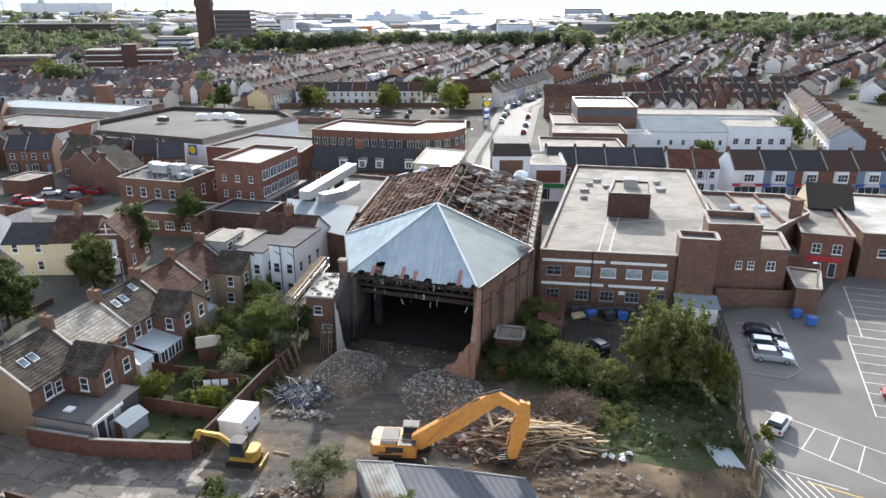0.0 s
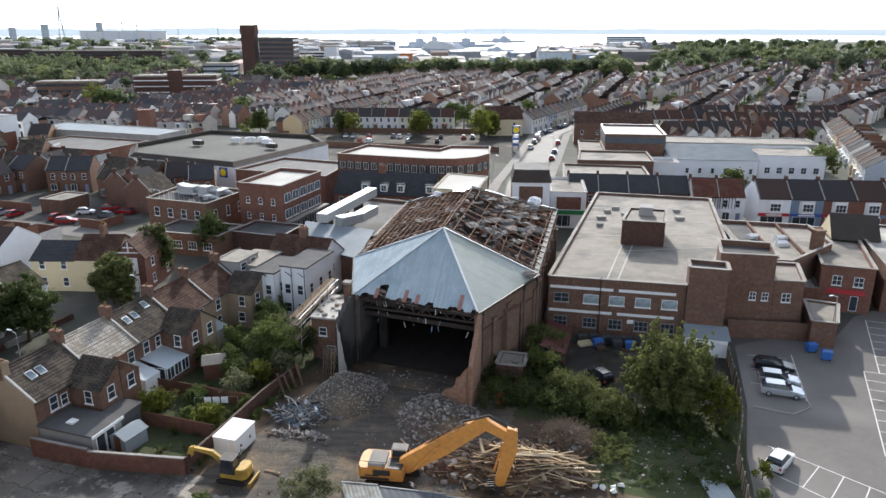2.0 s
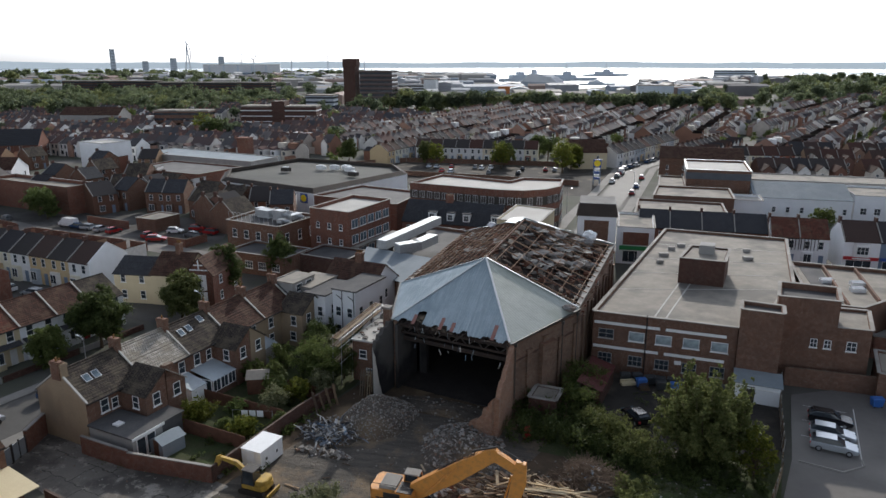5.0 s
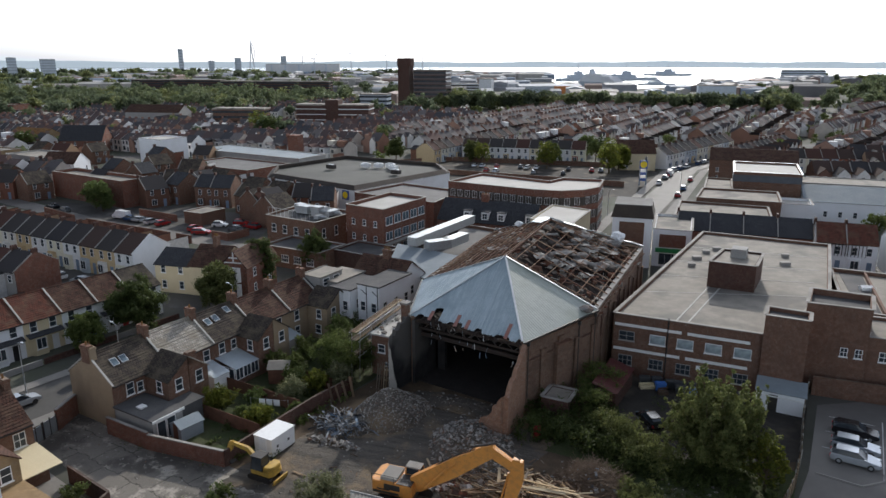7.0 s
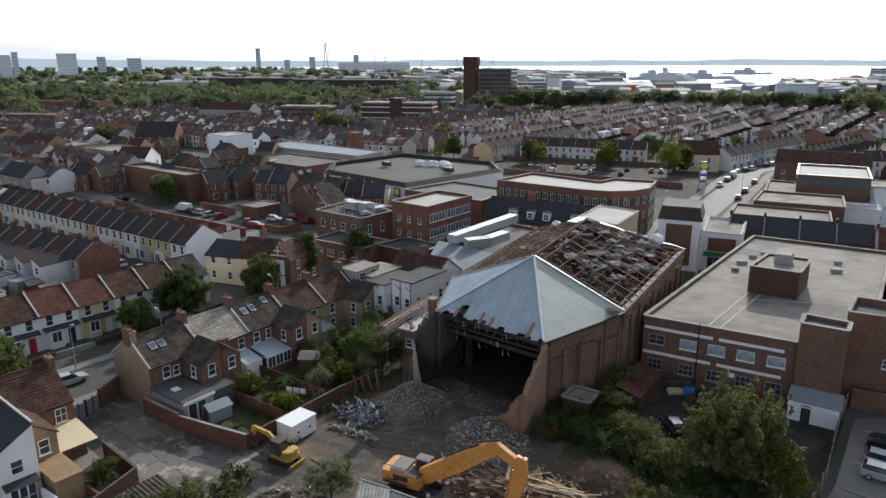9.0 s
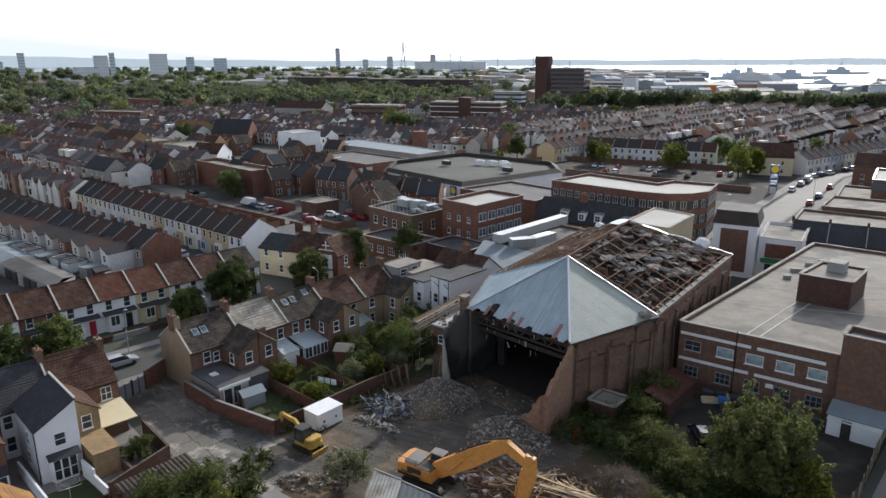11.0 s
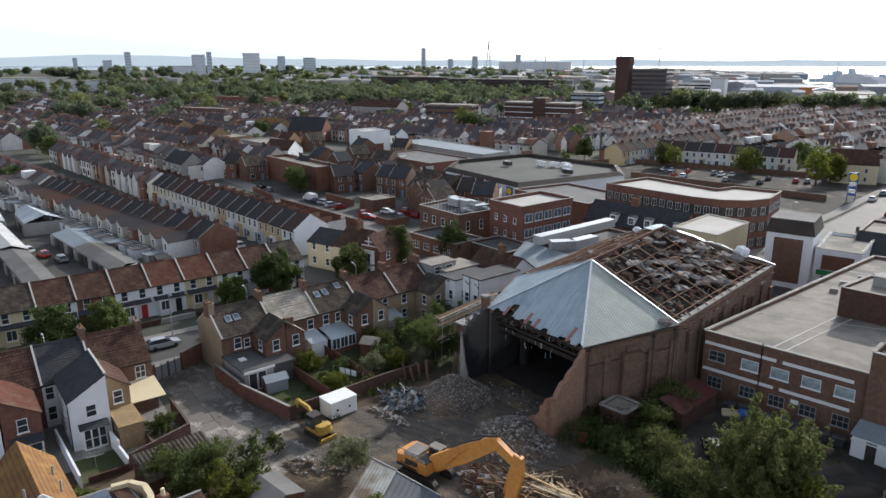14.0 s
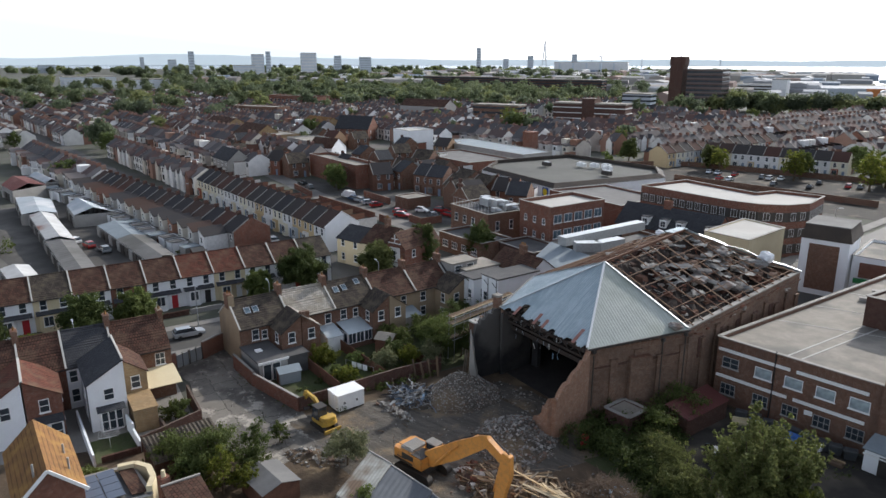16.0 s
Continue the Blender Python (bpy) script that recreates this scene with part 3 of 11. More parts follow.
def window(parent, x, y, z, turn, w, h, bars=1, cols=1, glass=None, frame_mat=None, sill=True, far=False):
    """A window whose middle bottom is at x, y, z of its house, looking along -y turned by the given degrees."""
    glass, frame_mat = glass or GLASS, frame_mat or WHITE
    key = (round(w, 2), round(h, 2), bars, cols, glass.name, frame_mat.name, sill, far)
    if key not in WINDOW_MESH:
        t, u = 0.065, 0.028
        xs, zs = [-w / 2, -w / 2 + t], [0, t]
        for i in range(cols - 1):
            c = -w / 2 + w * (i + 1) / cols
            xs += [c - u, c + u]
        for i in range(bars):
            c = h * (i + 1) / (bars + 1)
            zs += [c - u, c + u]
        xs += [w / 2 - t, w / 2]
        zs += [h - t, h]
        holes = {(i, j) for i in range(1, len(xs) - 1, 2) for j in range(1, len(zs) - 1, 2)}
        bm = bm_new()
        lattice(bm, xs, zs, holes, -0.07, 0.02)
        if sill and not far:
            box(bm, -w / 2 - 0.08, w / 2 + 0.08, -0.14, 0.02, -0.1, -0.002)
        g = bm_new()
        box(g, -w / 2 + 0.02, w / 2 - 0.02, -0.03, 0.01, 0.02, h - 0.02)
        me, pane = mesh_of("window", bm, frame_mat), mesh_of("pane", g, glass)
        if far:
            bm = bm_new()
            bm.from_mesh(me)
            k = len(bm.faces)
            bm.from_mesh(pane)
            bm.faces.ensure_lookup_table()
            for f in bm.faces[k:]:
                f.material_index = 1
            bm.to_mesh(me)
            bm.free()
            me.materials.append(glass)
        WINDOW_MESH[key] = (me, pane)
    a, b = WINDOW_MESH[key]
    ob = part("window", a, None, parent)
    ob.matrix_local = pose(x, y, z, 0, 0, turn)
    if not far:
        part("pane", b, None, ob)
    return ob


def facade(parent, p0, p1, rows, n, w, h, margin=0.6, **kw):
    """Rows of windows along a wall from p0 to p1 (outside on the right hand)."""
    p0, p1 = Vector((*p0, 0)), Vector((*p1, 0))
    d = p1 - p0
    ang = math.degrees(math.atan2(d.y, d.x))
    for z in rows:
        for i in range(n):
            q = p0 + d.normalized() * (margin + (d.length - 2 * margin) * (i + 0.5) / n)
            window(parent, q.x, q.y, z, ang, w, h, **kw)


def courses(bm, a, b, c, d, step=0.34, lift=0.04):
    """Tile courses on a roof slope: a-b along the eave, d-c along the ridge, each course lapping the one below; one closed sheet."""
    a, b, c, d = (Vector(p) for p in (a, b, c, d))
    n = (b - a).cross(d - a).normalized()
    if n.z < 0:
        n = -n
    k = max(2, int(((d - a).length + (c - b).length) / 2 / step))
    rows = []
    for i in range(k):
        for f, o in ((i / k, lift), ((i + 1) / k, 0.0)):
            rows.append((bm.verts.new(a.lerp(d, f) + n * o), bm.verts.new(b.lerp(c, f) + n * o)))
    for p, q in zip(rows, rows[1:]):
        bm.faces.new((p[0], p[1], q[1], q[0]))
    low = [bm.verts.new(p - n * 0.1) for p in (a, b, c, d)]
    bm.faces.new((low[0], low[1], low[2], low[3]))
    bm.faces.new((rows[0][0], rows[0][1], low[1], low[0]))
    bm.faces.new((rows[-1][1], rows[-1][0], low[3], low[2]))
    bm.faces.new([r[0] for r in rows] + [low[3], low[0]])
    bm.faces.new([r[1] for r in rows][::-1] + [low[1], low[2]])


def corrugated(bm, a, b, c, d, k, amp, thick=0.03):
    """A ribbed sheet, a-b along the low edge and d-c along the high one, as one closed shape."""
    a, b, c, d = (Vector(p) for p in (a, b, c, d))
    n = (b - a).cross(d - a).normalized()
    if n.z < 0:
        n = -n
    rows = []
    for i in range(k + 1):
        o = n * (amp if i % 2 else 0.0)
        p, q = a.lerp(b, i / k) + o, d.lerp(c, i / k) + o
        rows.append([bm.verts.new(v) for v in (p, q, q - n * thick, p - n * thick)])
    for r, s in zip(rows, rows[1:]):
        for i in range(4):
            bm.faces.new((r[i], s[i], s[(i + 1) % 4], r[(i + 1) % 4]))
    bm.faces.new(rows[0])
    bm.faces.new(rows[-1][::-1])


def ragged_wall(bm, a, b, tops, thick, seed=1, jag=0.18):
    """A wall from a to b whose top follows the given (distance, height) steps with a torn edge, as one closed shape."""
    g = random.Random(seed)
    a, b = Vector((*a, 0)), Vector((*b, 0))
    d = (b - a).normalized()
    n = Vector((d.y, -d.x, 0)) * thick
    pts = []
    for (s0, z0), (s1, z1) in zip(tops, tops[1:]):
        m = max(1, int(max(abs(z1 - z0), s1 - s0) / 0.35))
        for i in range(m):
            f = i / m
            pts.append((s0 + (s1 - s0) * f + g.uniform(-jag, jag) * 0.5, z0 + (z1 - z0) * f + g.uniform(-jag, jag)))
    pts.append(tops[-1])
    pts[0] = tops[0]
    for i in range(1, len(pts)):
        pts[i] = (max(pts[i][0], pts[i - 1][0] + 0.02), max(0.1, pts[i][1]))
    lo_f = [bm.verts.new(a + d * s) for s, z in pts]
    hi_f = [bm.verts.new(a + d * s + Vector((0, 0, z))) for s, z in pts]
    lo_b = [bm.verts.new(a + d * s - n) for s, z in pts]
    hi_b = [bm.verts.new(a + d * (s + g.uniform(-0.06, 0.06)) - n + Vector((0, 0, max(0.05, z + g.uniform(-0.15, 0.15))))) for s, z in pts]
    for i in range(len(pts) - 1):
        bm.faces.new((lo_f[i], lo_f[i + 1], hi_f[i + 1], hi_f[i]))
        bm.faces.new((lo_b[i + 1], lo_b[i], hi_b[i], hi_b[i + 1]))
        bm.faces.new((hi_f[i], hi_f[i + 1], hi_b[i + 1], hi_b[i]))
        bm.faces.new((lo_f[i + 1], lo_f[i], lo_b[i], lo_b[i + 1]))
    bm.faces.new((lo_f[0], hi_f[0], hi_b[0], lo_b[0]))
    bm.faces.new((lo_f[-1], lo_b[-1], hi_b[-1], hi_f[-1]))

# ---- ground and roads ----


def sheet(name, pts, z, material, label, category="ground", kind="structure"):
    bm = bm_new()
    poly(bm, [(x, y, z) for x, y in pts])
    return single(name, bm, material, label, category, kind)


def strip(name, pts, width, z, material, label, category="road"):
    """A road along a line of points."""
    bm = bm_new()
    left, right = [], []
    for i, p in enumerate(pts):
        a = Vector((*pts[max(0, i - 1)], 0))
        b = Vector((*pts[min(len(pts) - 1, i + 1)], 0))
        d = (b - a).normalized()
        s = Vector((d.y, -d.x, 0)) * width / 2
        q = Vector((*p, z))
        left.append(bm.verts.new(q - s))
        right.append(bm.verts.new(q + s))
    for i in range(len(pts) - 1):
        bm.faces.new((left[i], right[i], right[i + 1], left[i + 1]))
    return single(name, bm, material, label, category, "structure")


sheet("ground", [(-4500, -1500), (4500, -1500), (4500, 4900), (-4500, 4900)], 0.0, GROUND, "flat town ground of yards, tarmac and grass", "ground")
U = Vector((0.285, 0.958, 0))
ROW_TURN = math.degrees(math.atan2(U.y, U.x))


# origins of the two terraces and of the row by the lane; the garden terrace runs a little steeper
ROW_A, ROW_S = (-35.3, 54.6), (-34.1, 53.4)
TURN_OF = {ROW_A: 76.5, ROW_S: ROW_TURN}


def row_xy(o, s, d):
    """A point s along the terrace and d towards the gardens, from o."""
    a = radians(TURN_OF[o])
    return (o[0] + math.cos(a) * s + math.sin(a) * d, o[1] + math.sin(a) * s - math.cos(a) * d)


sheet("site_ground", [(-20.5, 51.9), (-16.4, 65), (-13.5, 74), (-8, 90), (14.5, 90), (31, 82), (36, 82), (33, 68), (29.6, 57), (27.6, 46), (20, 20), (-40, 20), (-30, 38), (-22, 47)],
      0.03, DIRT, "rutted brown earth of the demolition site")
sheet("rough_grass", [(14.5, 60.5), (16.5, 52.8), (24, 50.6), (29.2, 52.5), (31.4, 60), (33.2, 67.4), (15, 69), (7, 72), (6.6, 64.5), (12, 63.5)], 0.042, GARDEN, "rough dark weeds and soil beside the fence")
bm = bm_new()
rng = random.Random(5)
nx, ny = 40, 34
grid = {}
for i in range(nx + 1):
    for j in range(ny + 1):
        u, v = i / nx, j / ny
        x = -17 + u * 22 + v * 6 - 3 * (1 - v)
        y = 49 + v * 21 - u * 3
        e = min(u, 1 - u, v, 1 - v)
        z = 0.034 + min(1, e * 8) * (0.04 + 0.13 * max(0, noise.noise(Vector((x * 0.7, y * 0.35, 0)))) + 0.05 * abs(noise.noise(Vector((x * 2.1, y * 2.1, 3)))))
        grid[i, j] = bm.verts.new((x, y, z))
for i in range(nx):
    for j in range(ny):
        bm.faces.new((grid[i, j], grid[i + 1, j], grid[i + 1, j + 1], grid[i, j + 1]))
single("site_track", bm, TRACK, "grey dusty haul track with wheel ruts", "ground", "structure")
sheet("lane", [(-49.8, 56.4), (-43.4, 57.2), (-34, 53.7), (-20.6, 52.3), (-13.5, 50.2), (-12.5, 43), (-20, 41), (-24, 42.5), (-36, 47.6), (-51, 48.2)],
      0.05, LANE_MAT, "cracked patched concrete back lane with puddle stains", "road")
sheet("gardens", [row_xy(ROW_A, 0.3, 0.2), (-20.6, 52.6), (-16.8, 64.5), (-13.8, 74), (-14, 92), row_xy(ROW_A, 44, 0.2)],
      0.045, GARDEN, "overgrown dark garden soil and lawns behind the terrace", "ground")
strip("street", [(-62, 12), (-47.9, 60), (-36.5, 98), (-30, 122), (-18, 165)], 8.0, 0.06, ROAD_MAT, "grey tarmac terrace street")
strip("pavement", [(-56.9, 12), (-42.9, 59), (-31.7, 97)], 1.8, 0.14, PAVING, "grey slab pavement along the terrace", "pavement")
strip("pavement", [(-66.8, 12), (-52.8, 60), (-41.4, 98)], 1.8, 0.14, PAVING, "grey slab pavement along the terrace", "pavement")
strip("street_side", [(-50, 91), (-84, 96.4), (-160, 107), (-380, 152)], 7.0, 0.07, ROAD_MAT, "grey tarmac side street between terraces")
strip("high_street", [(10.5, 120), (14, 178), (19.4, 212), (27.6, 268), (41, 298), (60, 338)], 7.6, 0.07, ROAD_MAT, "pale sunlit tarmac shopping street")
strip("high_street_cross", [(-95, 150), (-20, 152), (20, 148), (120, 140), (320, 128)], 9.0, 0.075, ROAD_MAT, "grey tarmac cross street")
strip("pavement", [(4.0, 150), (7.5, 178), (13.2, 212), (21.4, 268), (35, 299), (54, 339)], 2.6, 0.16, PAVING, "pale slab pavement beside the shopping street", "pavement")
strip("pavement", [(17.5, 150), (20.4, 178), (25.6, 212), (33.6, 266), (47, 296), (66, 336)], 2.6, 0.16, PAVING, "pale slab pavement beside the shopping street", "pavement")

# The yard's shade is darkened into its tarmac colour, besides the dirt.
sheet("yard", [(13.2, 72.5), (16.2, 70.8), (21.6, 65.2), (24.5, 66.0), (33.6, 69.4), (36.4, 82), (31.2, 82.6), (14.3, 84.8)], 0.05, YARD_MAT, "dirty tarmac yard before the brick building, its shade in the colour", "yard")

# ---- car park ----
sheet("car_park", [(27.8, 40), (29.6, 52), (31.2, 59), (34.2, 68), (37.6, 83), (43.2, 85.6), (50.4, 85.2), (57, 93.6), (60.5, 96), (120, 92), (120, 40)],
      0.06, ASPHALT, "smooth grey tarmac car park", "car park")


def paint_line(pts, w, material, label):
    bm = bm_new()
    for a, b in zip(pts, pts[1:]):
        d = (Vector((*b, 0)) - Vector((*a, 0))).normalized()
        s = Vector((d.y, -d.x, 0)) * w / 2
        A, B = Vector((*a, 0.066)), Vector((*b, 0.066))
        poly(bm, [A - s, A + s, B + s, B - s])
    return single("bay_line", bm, material, label, "marking", "structure")


def lerp2(a, b, f):
    return (a[0] + (b[0] - a[0]) * f, a[1] + (b[1] - a[1]) * f)


LOW0, LOW1, UP0, UP1 = (31.9, 56.6), (45.6, 42.9), (33.6, 60.5), (48.0, 47.7)
paint_line([LOW0, LOW1], 0.1, LINE_WHITE, "white painted parking bay line")
paint_line([UP0, UP1], 0.1, LINE_WHITE, "white painted parking bay line")
for i in range(1, 7):
    lo = (34.3 + (i - 1) * 1.64, 54.1 - (i - 1) * 1.62)
    up = (37.1 + (i - 1) * 1.56, 57.4 - (i - 1) * 1.4)
    paint_line([lo, up], 0.1, LINE_WHITE, "white painted parking bay line")
paint_line([(50.4, 77.0), (44.0, 59.5)], 0.12, LINE_WHITE, "white painted parking bay line")
paint_line([(58.0, 92.4), (52.0, 76.7)], 0.12, LINE_WHITE, "white painted parking bay line")
for i in range(9):
    a = lerp2((50.4, 77.0), (44.0, 59.5), i / 8)
    paint_line([a, (a[0] + 4.7, a[1] - 1.5)], 0.1, LINE_WHITE, "white painted parking bay line")
for i in range(8):
    a = lerp2((58.0, 92.4), (52.0, 76.7), i / 7)
    paint_line([a, (a[0] + 4.7, a[1] - 1.5)], 0.1, LINE_WHITE, "white painted parking bay line")
for i in range(6):
    a = (29.8 + i * 0.75, 51.5 - i * 0.45)
    paint_line([a, (a[0] + 0.9, a[1] - 4.6)], 0.12, LINE_WHITE, "white painted hatching beside the fence")
paint_line([(29.7, 51.9), (35.6, 48.6)], 0.1, LINE_WHITE, "white painted hatching beside the fence")
paint_line([(32.6, 49.6), (36.2, 47.6), (37.2, 44)], 0.14, LINE_YELLOW, "yellow painted bay edge with worn lettering")
for i in range(3):
    a = (42.6 + i * -1.0, 79.5 - i * 3.6)
    paint_line([a, (a[0] - 4.3, a[1] + 0.9)], 0.1, LINE_WHITE, "white painted parking bay line")
paint_line([(43.6, 80.6), (40.6, 68.0)], 0.1, LINE_WHITE, "white painted parking bay line")
bm = bm_new()
for a, b in (((34.7, 67.7), (38.4, 66.5)), ((38.4, 66.5), (40.7, 68.0)), ((40.7, 68.0), (40.9, 69.2))):
    beam(bm, (*a, 0.1), (*b, 0.1), 0.14, 0.16)
single("kerb", bm, CONCRETE, "pale concrete kerb round the parking bays", "kerb", "structure")


def car(x, y, turn, paint, label, kind="hatch", far=False):
    t = thing("car", pose(x, y, 0.06, 0, 0, turn), label, "car", "parked cars")
    L, W = {"hatch": (3.65, 1.62), "estate": (4.4, 1.74), "van": (5.2, 1.95)}[kind]
    h = L / 2
    if kind == "van":
        low = [(-h, 0.35), (h - 0.1, 0.35), (h, 0.6), (h - 0.1, 1.05), (-h, 1.1)]
        top = [(-h, 1.1), (h - 0.5, 1.08), (h - 1.5, 2.1), (-h + 0.05, 2.15)]
    else:
        low = [(-h + 0.1, 0.28), (h - 0.15, 0.28), (h, 0.5), (h - 0.05, 0.72), (h * 0.42, 0.95), (-h + 0.1, 0.98), (-h, 0.6)]
        top = [(-h + 0.12, 0.97), (h * 0.45, 0.94), (h * 0.08, 1.42), (-h * 0.62, 1.46), (-h * 0.9, 1.25)]
    bm = bm_new()
    profile(bm, low, -W / 2, W / 2)
    bmesh.ops.bevel(bm, geom=bm.edges[:], offset=0.07, segments=2, affect="EDGES")
    part("body", bm, paint, t)
    bm = bm_new()
    profile(bm, top, -W / 2 + 0.1, W / 2 - 0.1)
    for v in bm.verts:
        if v.co.z > 1.15:
            v.co.y *= 0.84
    cab = part("cabin", bm, GLASS if kind != "van" else paint, t)
    bm = bm_new()
    zt = max(p[1] for p in top)
    xs = sorted(p[0] for p in top)
    box(bm, xs[0] + 0.35 if kind != "van" else -h + 0.2, top[2][0] + 0.04, -W / 2 + 0.26, W / 2 - 0.26, zt - 0.05, zt + 0.035)
    bmesh.ops.bevel(bm, geom=bm.edges[:], offset=0.03, segments=1, affect="EDGES")
    part("roof_panel", bm, paint, t)
    for sx in (-1, 1):
        for sy in (-1, 1):
            bm = bm_new()
            tube(bm, (sx * h * 0.62, sy * (W / 2 - 0.2), 0.31), (sx * h * 0.62, sy * (W / 2 + 0.01), 0.31), 0.31, 0.31, 14)
            wh = part("wheel", bm, RUBBER, t)
            if far:
                continue
            bm = bm_new()
            tube(bm, (sx * h * 0.62, sy * (W / 2 - 0.02), 0.31), (sx * h * 0.62, sy * (W / 2 + 0.025), 0.31), 0.19, 0.17, 10)
            part("rim", bm, GREY_METAL, wh)
    if far:
        return t
    for sy in (-1, 1):
        bm = bm_new()
        box(bm, h - 0.14, h - 0.005, sy * W * 0.36 - 0.17, sy * W * 0.36 + 0.17, 0.6, 0.74)
        part("headlight", bm, GLASS_SKY, t)
        bm = bm_new()
        box(bm, -h - 0.01, -h + 0.12, sy * W * 0.4 - 0.1, sy * W * 0.4 + 0.1, 0.62, 0.85)
        part("tail_light", bm, SIGN_RED, t)
        bm = bm_new()
        box(bm, h * 0.33, h * 0.42, sy * (W / 2 + 0.08) - 0.07, sy * (W / 2 + 0.08) + 0.07, 0.92, 1.06)
        part("wing_mirror", bm, paint, t)
    bm = bm_new()
    box(bm, h - 0.02, h + 0.015, -0.26, 0.26, 0.36, 0.47)
    part("number_plate", bm, WHITE, t)
    return t


PAINT_WHITE = painted("car_white", (0.72, 0.72, 0.72), 0.2, 0.0, 0.05)
PAINT_SILVER = painted("car_silver", (0.5, 0.53, 0.56), 0.25, 0.5, 0.05)
PAINT_BLACK = painted("car_black", (0.015, 0.015, 0.018), 0.15, 0.0, 0.05)
PAINT_BLUE = painted("car_blue", (0.03, 0.07, 0.16), 0.2, 0.2, 0.05)
PAINT_RED = painted("car_red", (0.32, 0.02, 0.02), 0.2, 0.0, 0.05)
PAINT_GREY = painted("car_grey", (0.16, 0.17, 0.18), 0.25, 0.3, 0.05)
car(33.5, 57.3, 50, PAINT_WHITE, "small white hatchback parked in a marked bay", "hatch")
car(40.0, 76.6, -12, PAINT_BLACK, "black estate car parked by the fence", "estate")
car(39.3, 73.3, -14, PAINT_SILVER, "light silver blue estate car parked by the fence", "estate")
car(38.7, 70.7, -14, PAINT_SILVER, "silver hatchback parked by the kerb", "estate")
car(48.2, 62.6, 160, PAINT_RED, "dark red hatchback in a parking bay", "hatch")

# wooden boundary fence between the site and the car park
FENCE = [(27.9, 47.7), (29.7, 57.2), (32.4, 64.5), (33.4, 68.4), (36.0, 82.0), (37.2, 86.5)]
fence = thing("fence", Matrix.Identity(4), "weathered grey timber panel fence with concrete posts", "fence")
rng = random.Random(8)
for a, b in zip(FENCE, FENCE[1:]):
    d = Vector((b[0] - a[0], b[1] - a[1], 0))
    k = max(1, round(d.length / 1.83))
    for i in range(k):
        p, q = Vector((*a, 0)) + d * i / k, Vector((*a, 0)) + d * (i + 1) / k
        bm = bm_new()
        lean = rng.uniform(-0.08, 0.08)
        beam(bm, (p.x, p.y, 0), (p.x + lean, p.y, 1.95), 0.11, 0.11)
        part("post", bm, CONCRETE, fence)
        for s in range(9):
            bm = bm_new()
            f0, f1 = s / 9 + 0.01, (s + 1) / 9 - 0.005
            c0, c1 = p.lerp(q, f0), p.lerp(q, f1)
            top = 1.72 + rng.uniform(-0.04, 0.04)
            beam(bm, (c0.lerp(c1, 0.5).x, c0.lerp(c1, 0.5).y, 0.08), (c0.lerp(c1, 0.5).x + lean * 0.8, c0.lerp(c1, 0.5).y, top), (c1 - c0).length, 0.025, math.atan2(d.y, d.x))
            part("slat", bm, TIMBER, fence)


def wheelie_bin(x, y, turn, material, label):
    t = thing("wheelie_bin", pose(x, y, 0.06, 0, 0, turn), label, "bin", "bins")
    bm = bm_new()
    hull8(bm, [(-0.5, -0.36, 0.1), (0.5, -0.36, 0.1), (0.5, 0.36, 0.1), (-0.5, 0.36, 0.1), (-0.62, -0.45, 1.05), (0.62, -0.45, 1.05), (0.62, 0.45, 1.05), (-0.62, 0.45, 1.05)])
    part("body", bm, material, t)
    bm = bm_new()
    hull8(bm, [(-0.66, -0.48, 1.06), (0.66, -0.48, 1.06), (0.66, 0.48, 1.06), (-0.66, 0.48, 1.06), (-0.5, -0.44, 1.22), (0.5, -0.44, 1.22), (0.5, 0.1, 1.28), (-0.5, 0.1, 1.28)])
    part("lid", bm, material, t)
    for sx in (-0.4, 0.4):
        bm = bm_new()
        tube(bm, (sx, -0.38, 0.1), (sx, -0.3, 0.1), 0.1, 0.1, 8)
        part("wheel", bm, RUBBER, t)


wheelie_bin(46.4, 81.9, 10, BIN_BLUE, "large blue plastic wheeled bin by the wall")
wheelie_bin(47.3, 79.8, -15, BIN_BLUE, "large blue plastic wheeled bin by the wall")
for i, (x, y) in enumerate(((20.3, 81.2), (22.6, 80.9), (24.2, 80.7), (25.8, 80.4))):
    wheelie_bin(x, y, rng.uniform(-15, 15), BIN_DARK if i % 2 else BIN_BLUE, "wheeled bin standing against the brick building")

# ---- derelict hall ----
hall = thing("derelict_hall", pose(0.8, 82.5, 0, 0, 0, -8.5), "derelict brick hall with its front torn open and pale sheet roof", "building")
FL, FR, ER, EL, BR, BL = (-8.6, -8.9), (6.3, -11.0), (11.7, -0.2), (-11.9, 1.0), (12.1, 27.2), (-12.2, 27.2)
APEX, RIDGE = Vector((0, 0, 14.8)), Vector((0.5, 17.0, 16.2))


def wall_run(bm, a, b, z0, z1, thick, z1b=None):
    a, b = Vector((*a, 0)), Vector((*b, 0))
    d = (b - a).normalized()
    n = Vector((d.y, -d.x, 0)) * thick
    z1b = z1 if z1b is None else z1b
    hull8(bm, [(a.x, a.y, z0), (b.x, b.y, z0), (b.x - n.x, b.y - n.y, z0), (a.x - n.x, a.y - n.y, z0),
               (a.x, a.y, z1), (b.x, b.y, z1b), (b.x - n.x, b.y - n.y, z1b), (a.x - n.x, a.y - n.y, z1)])


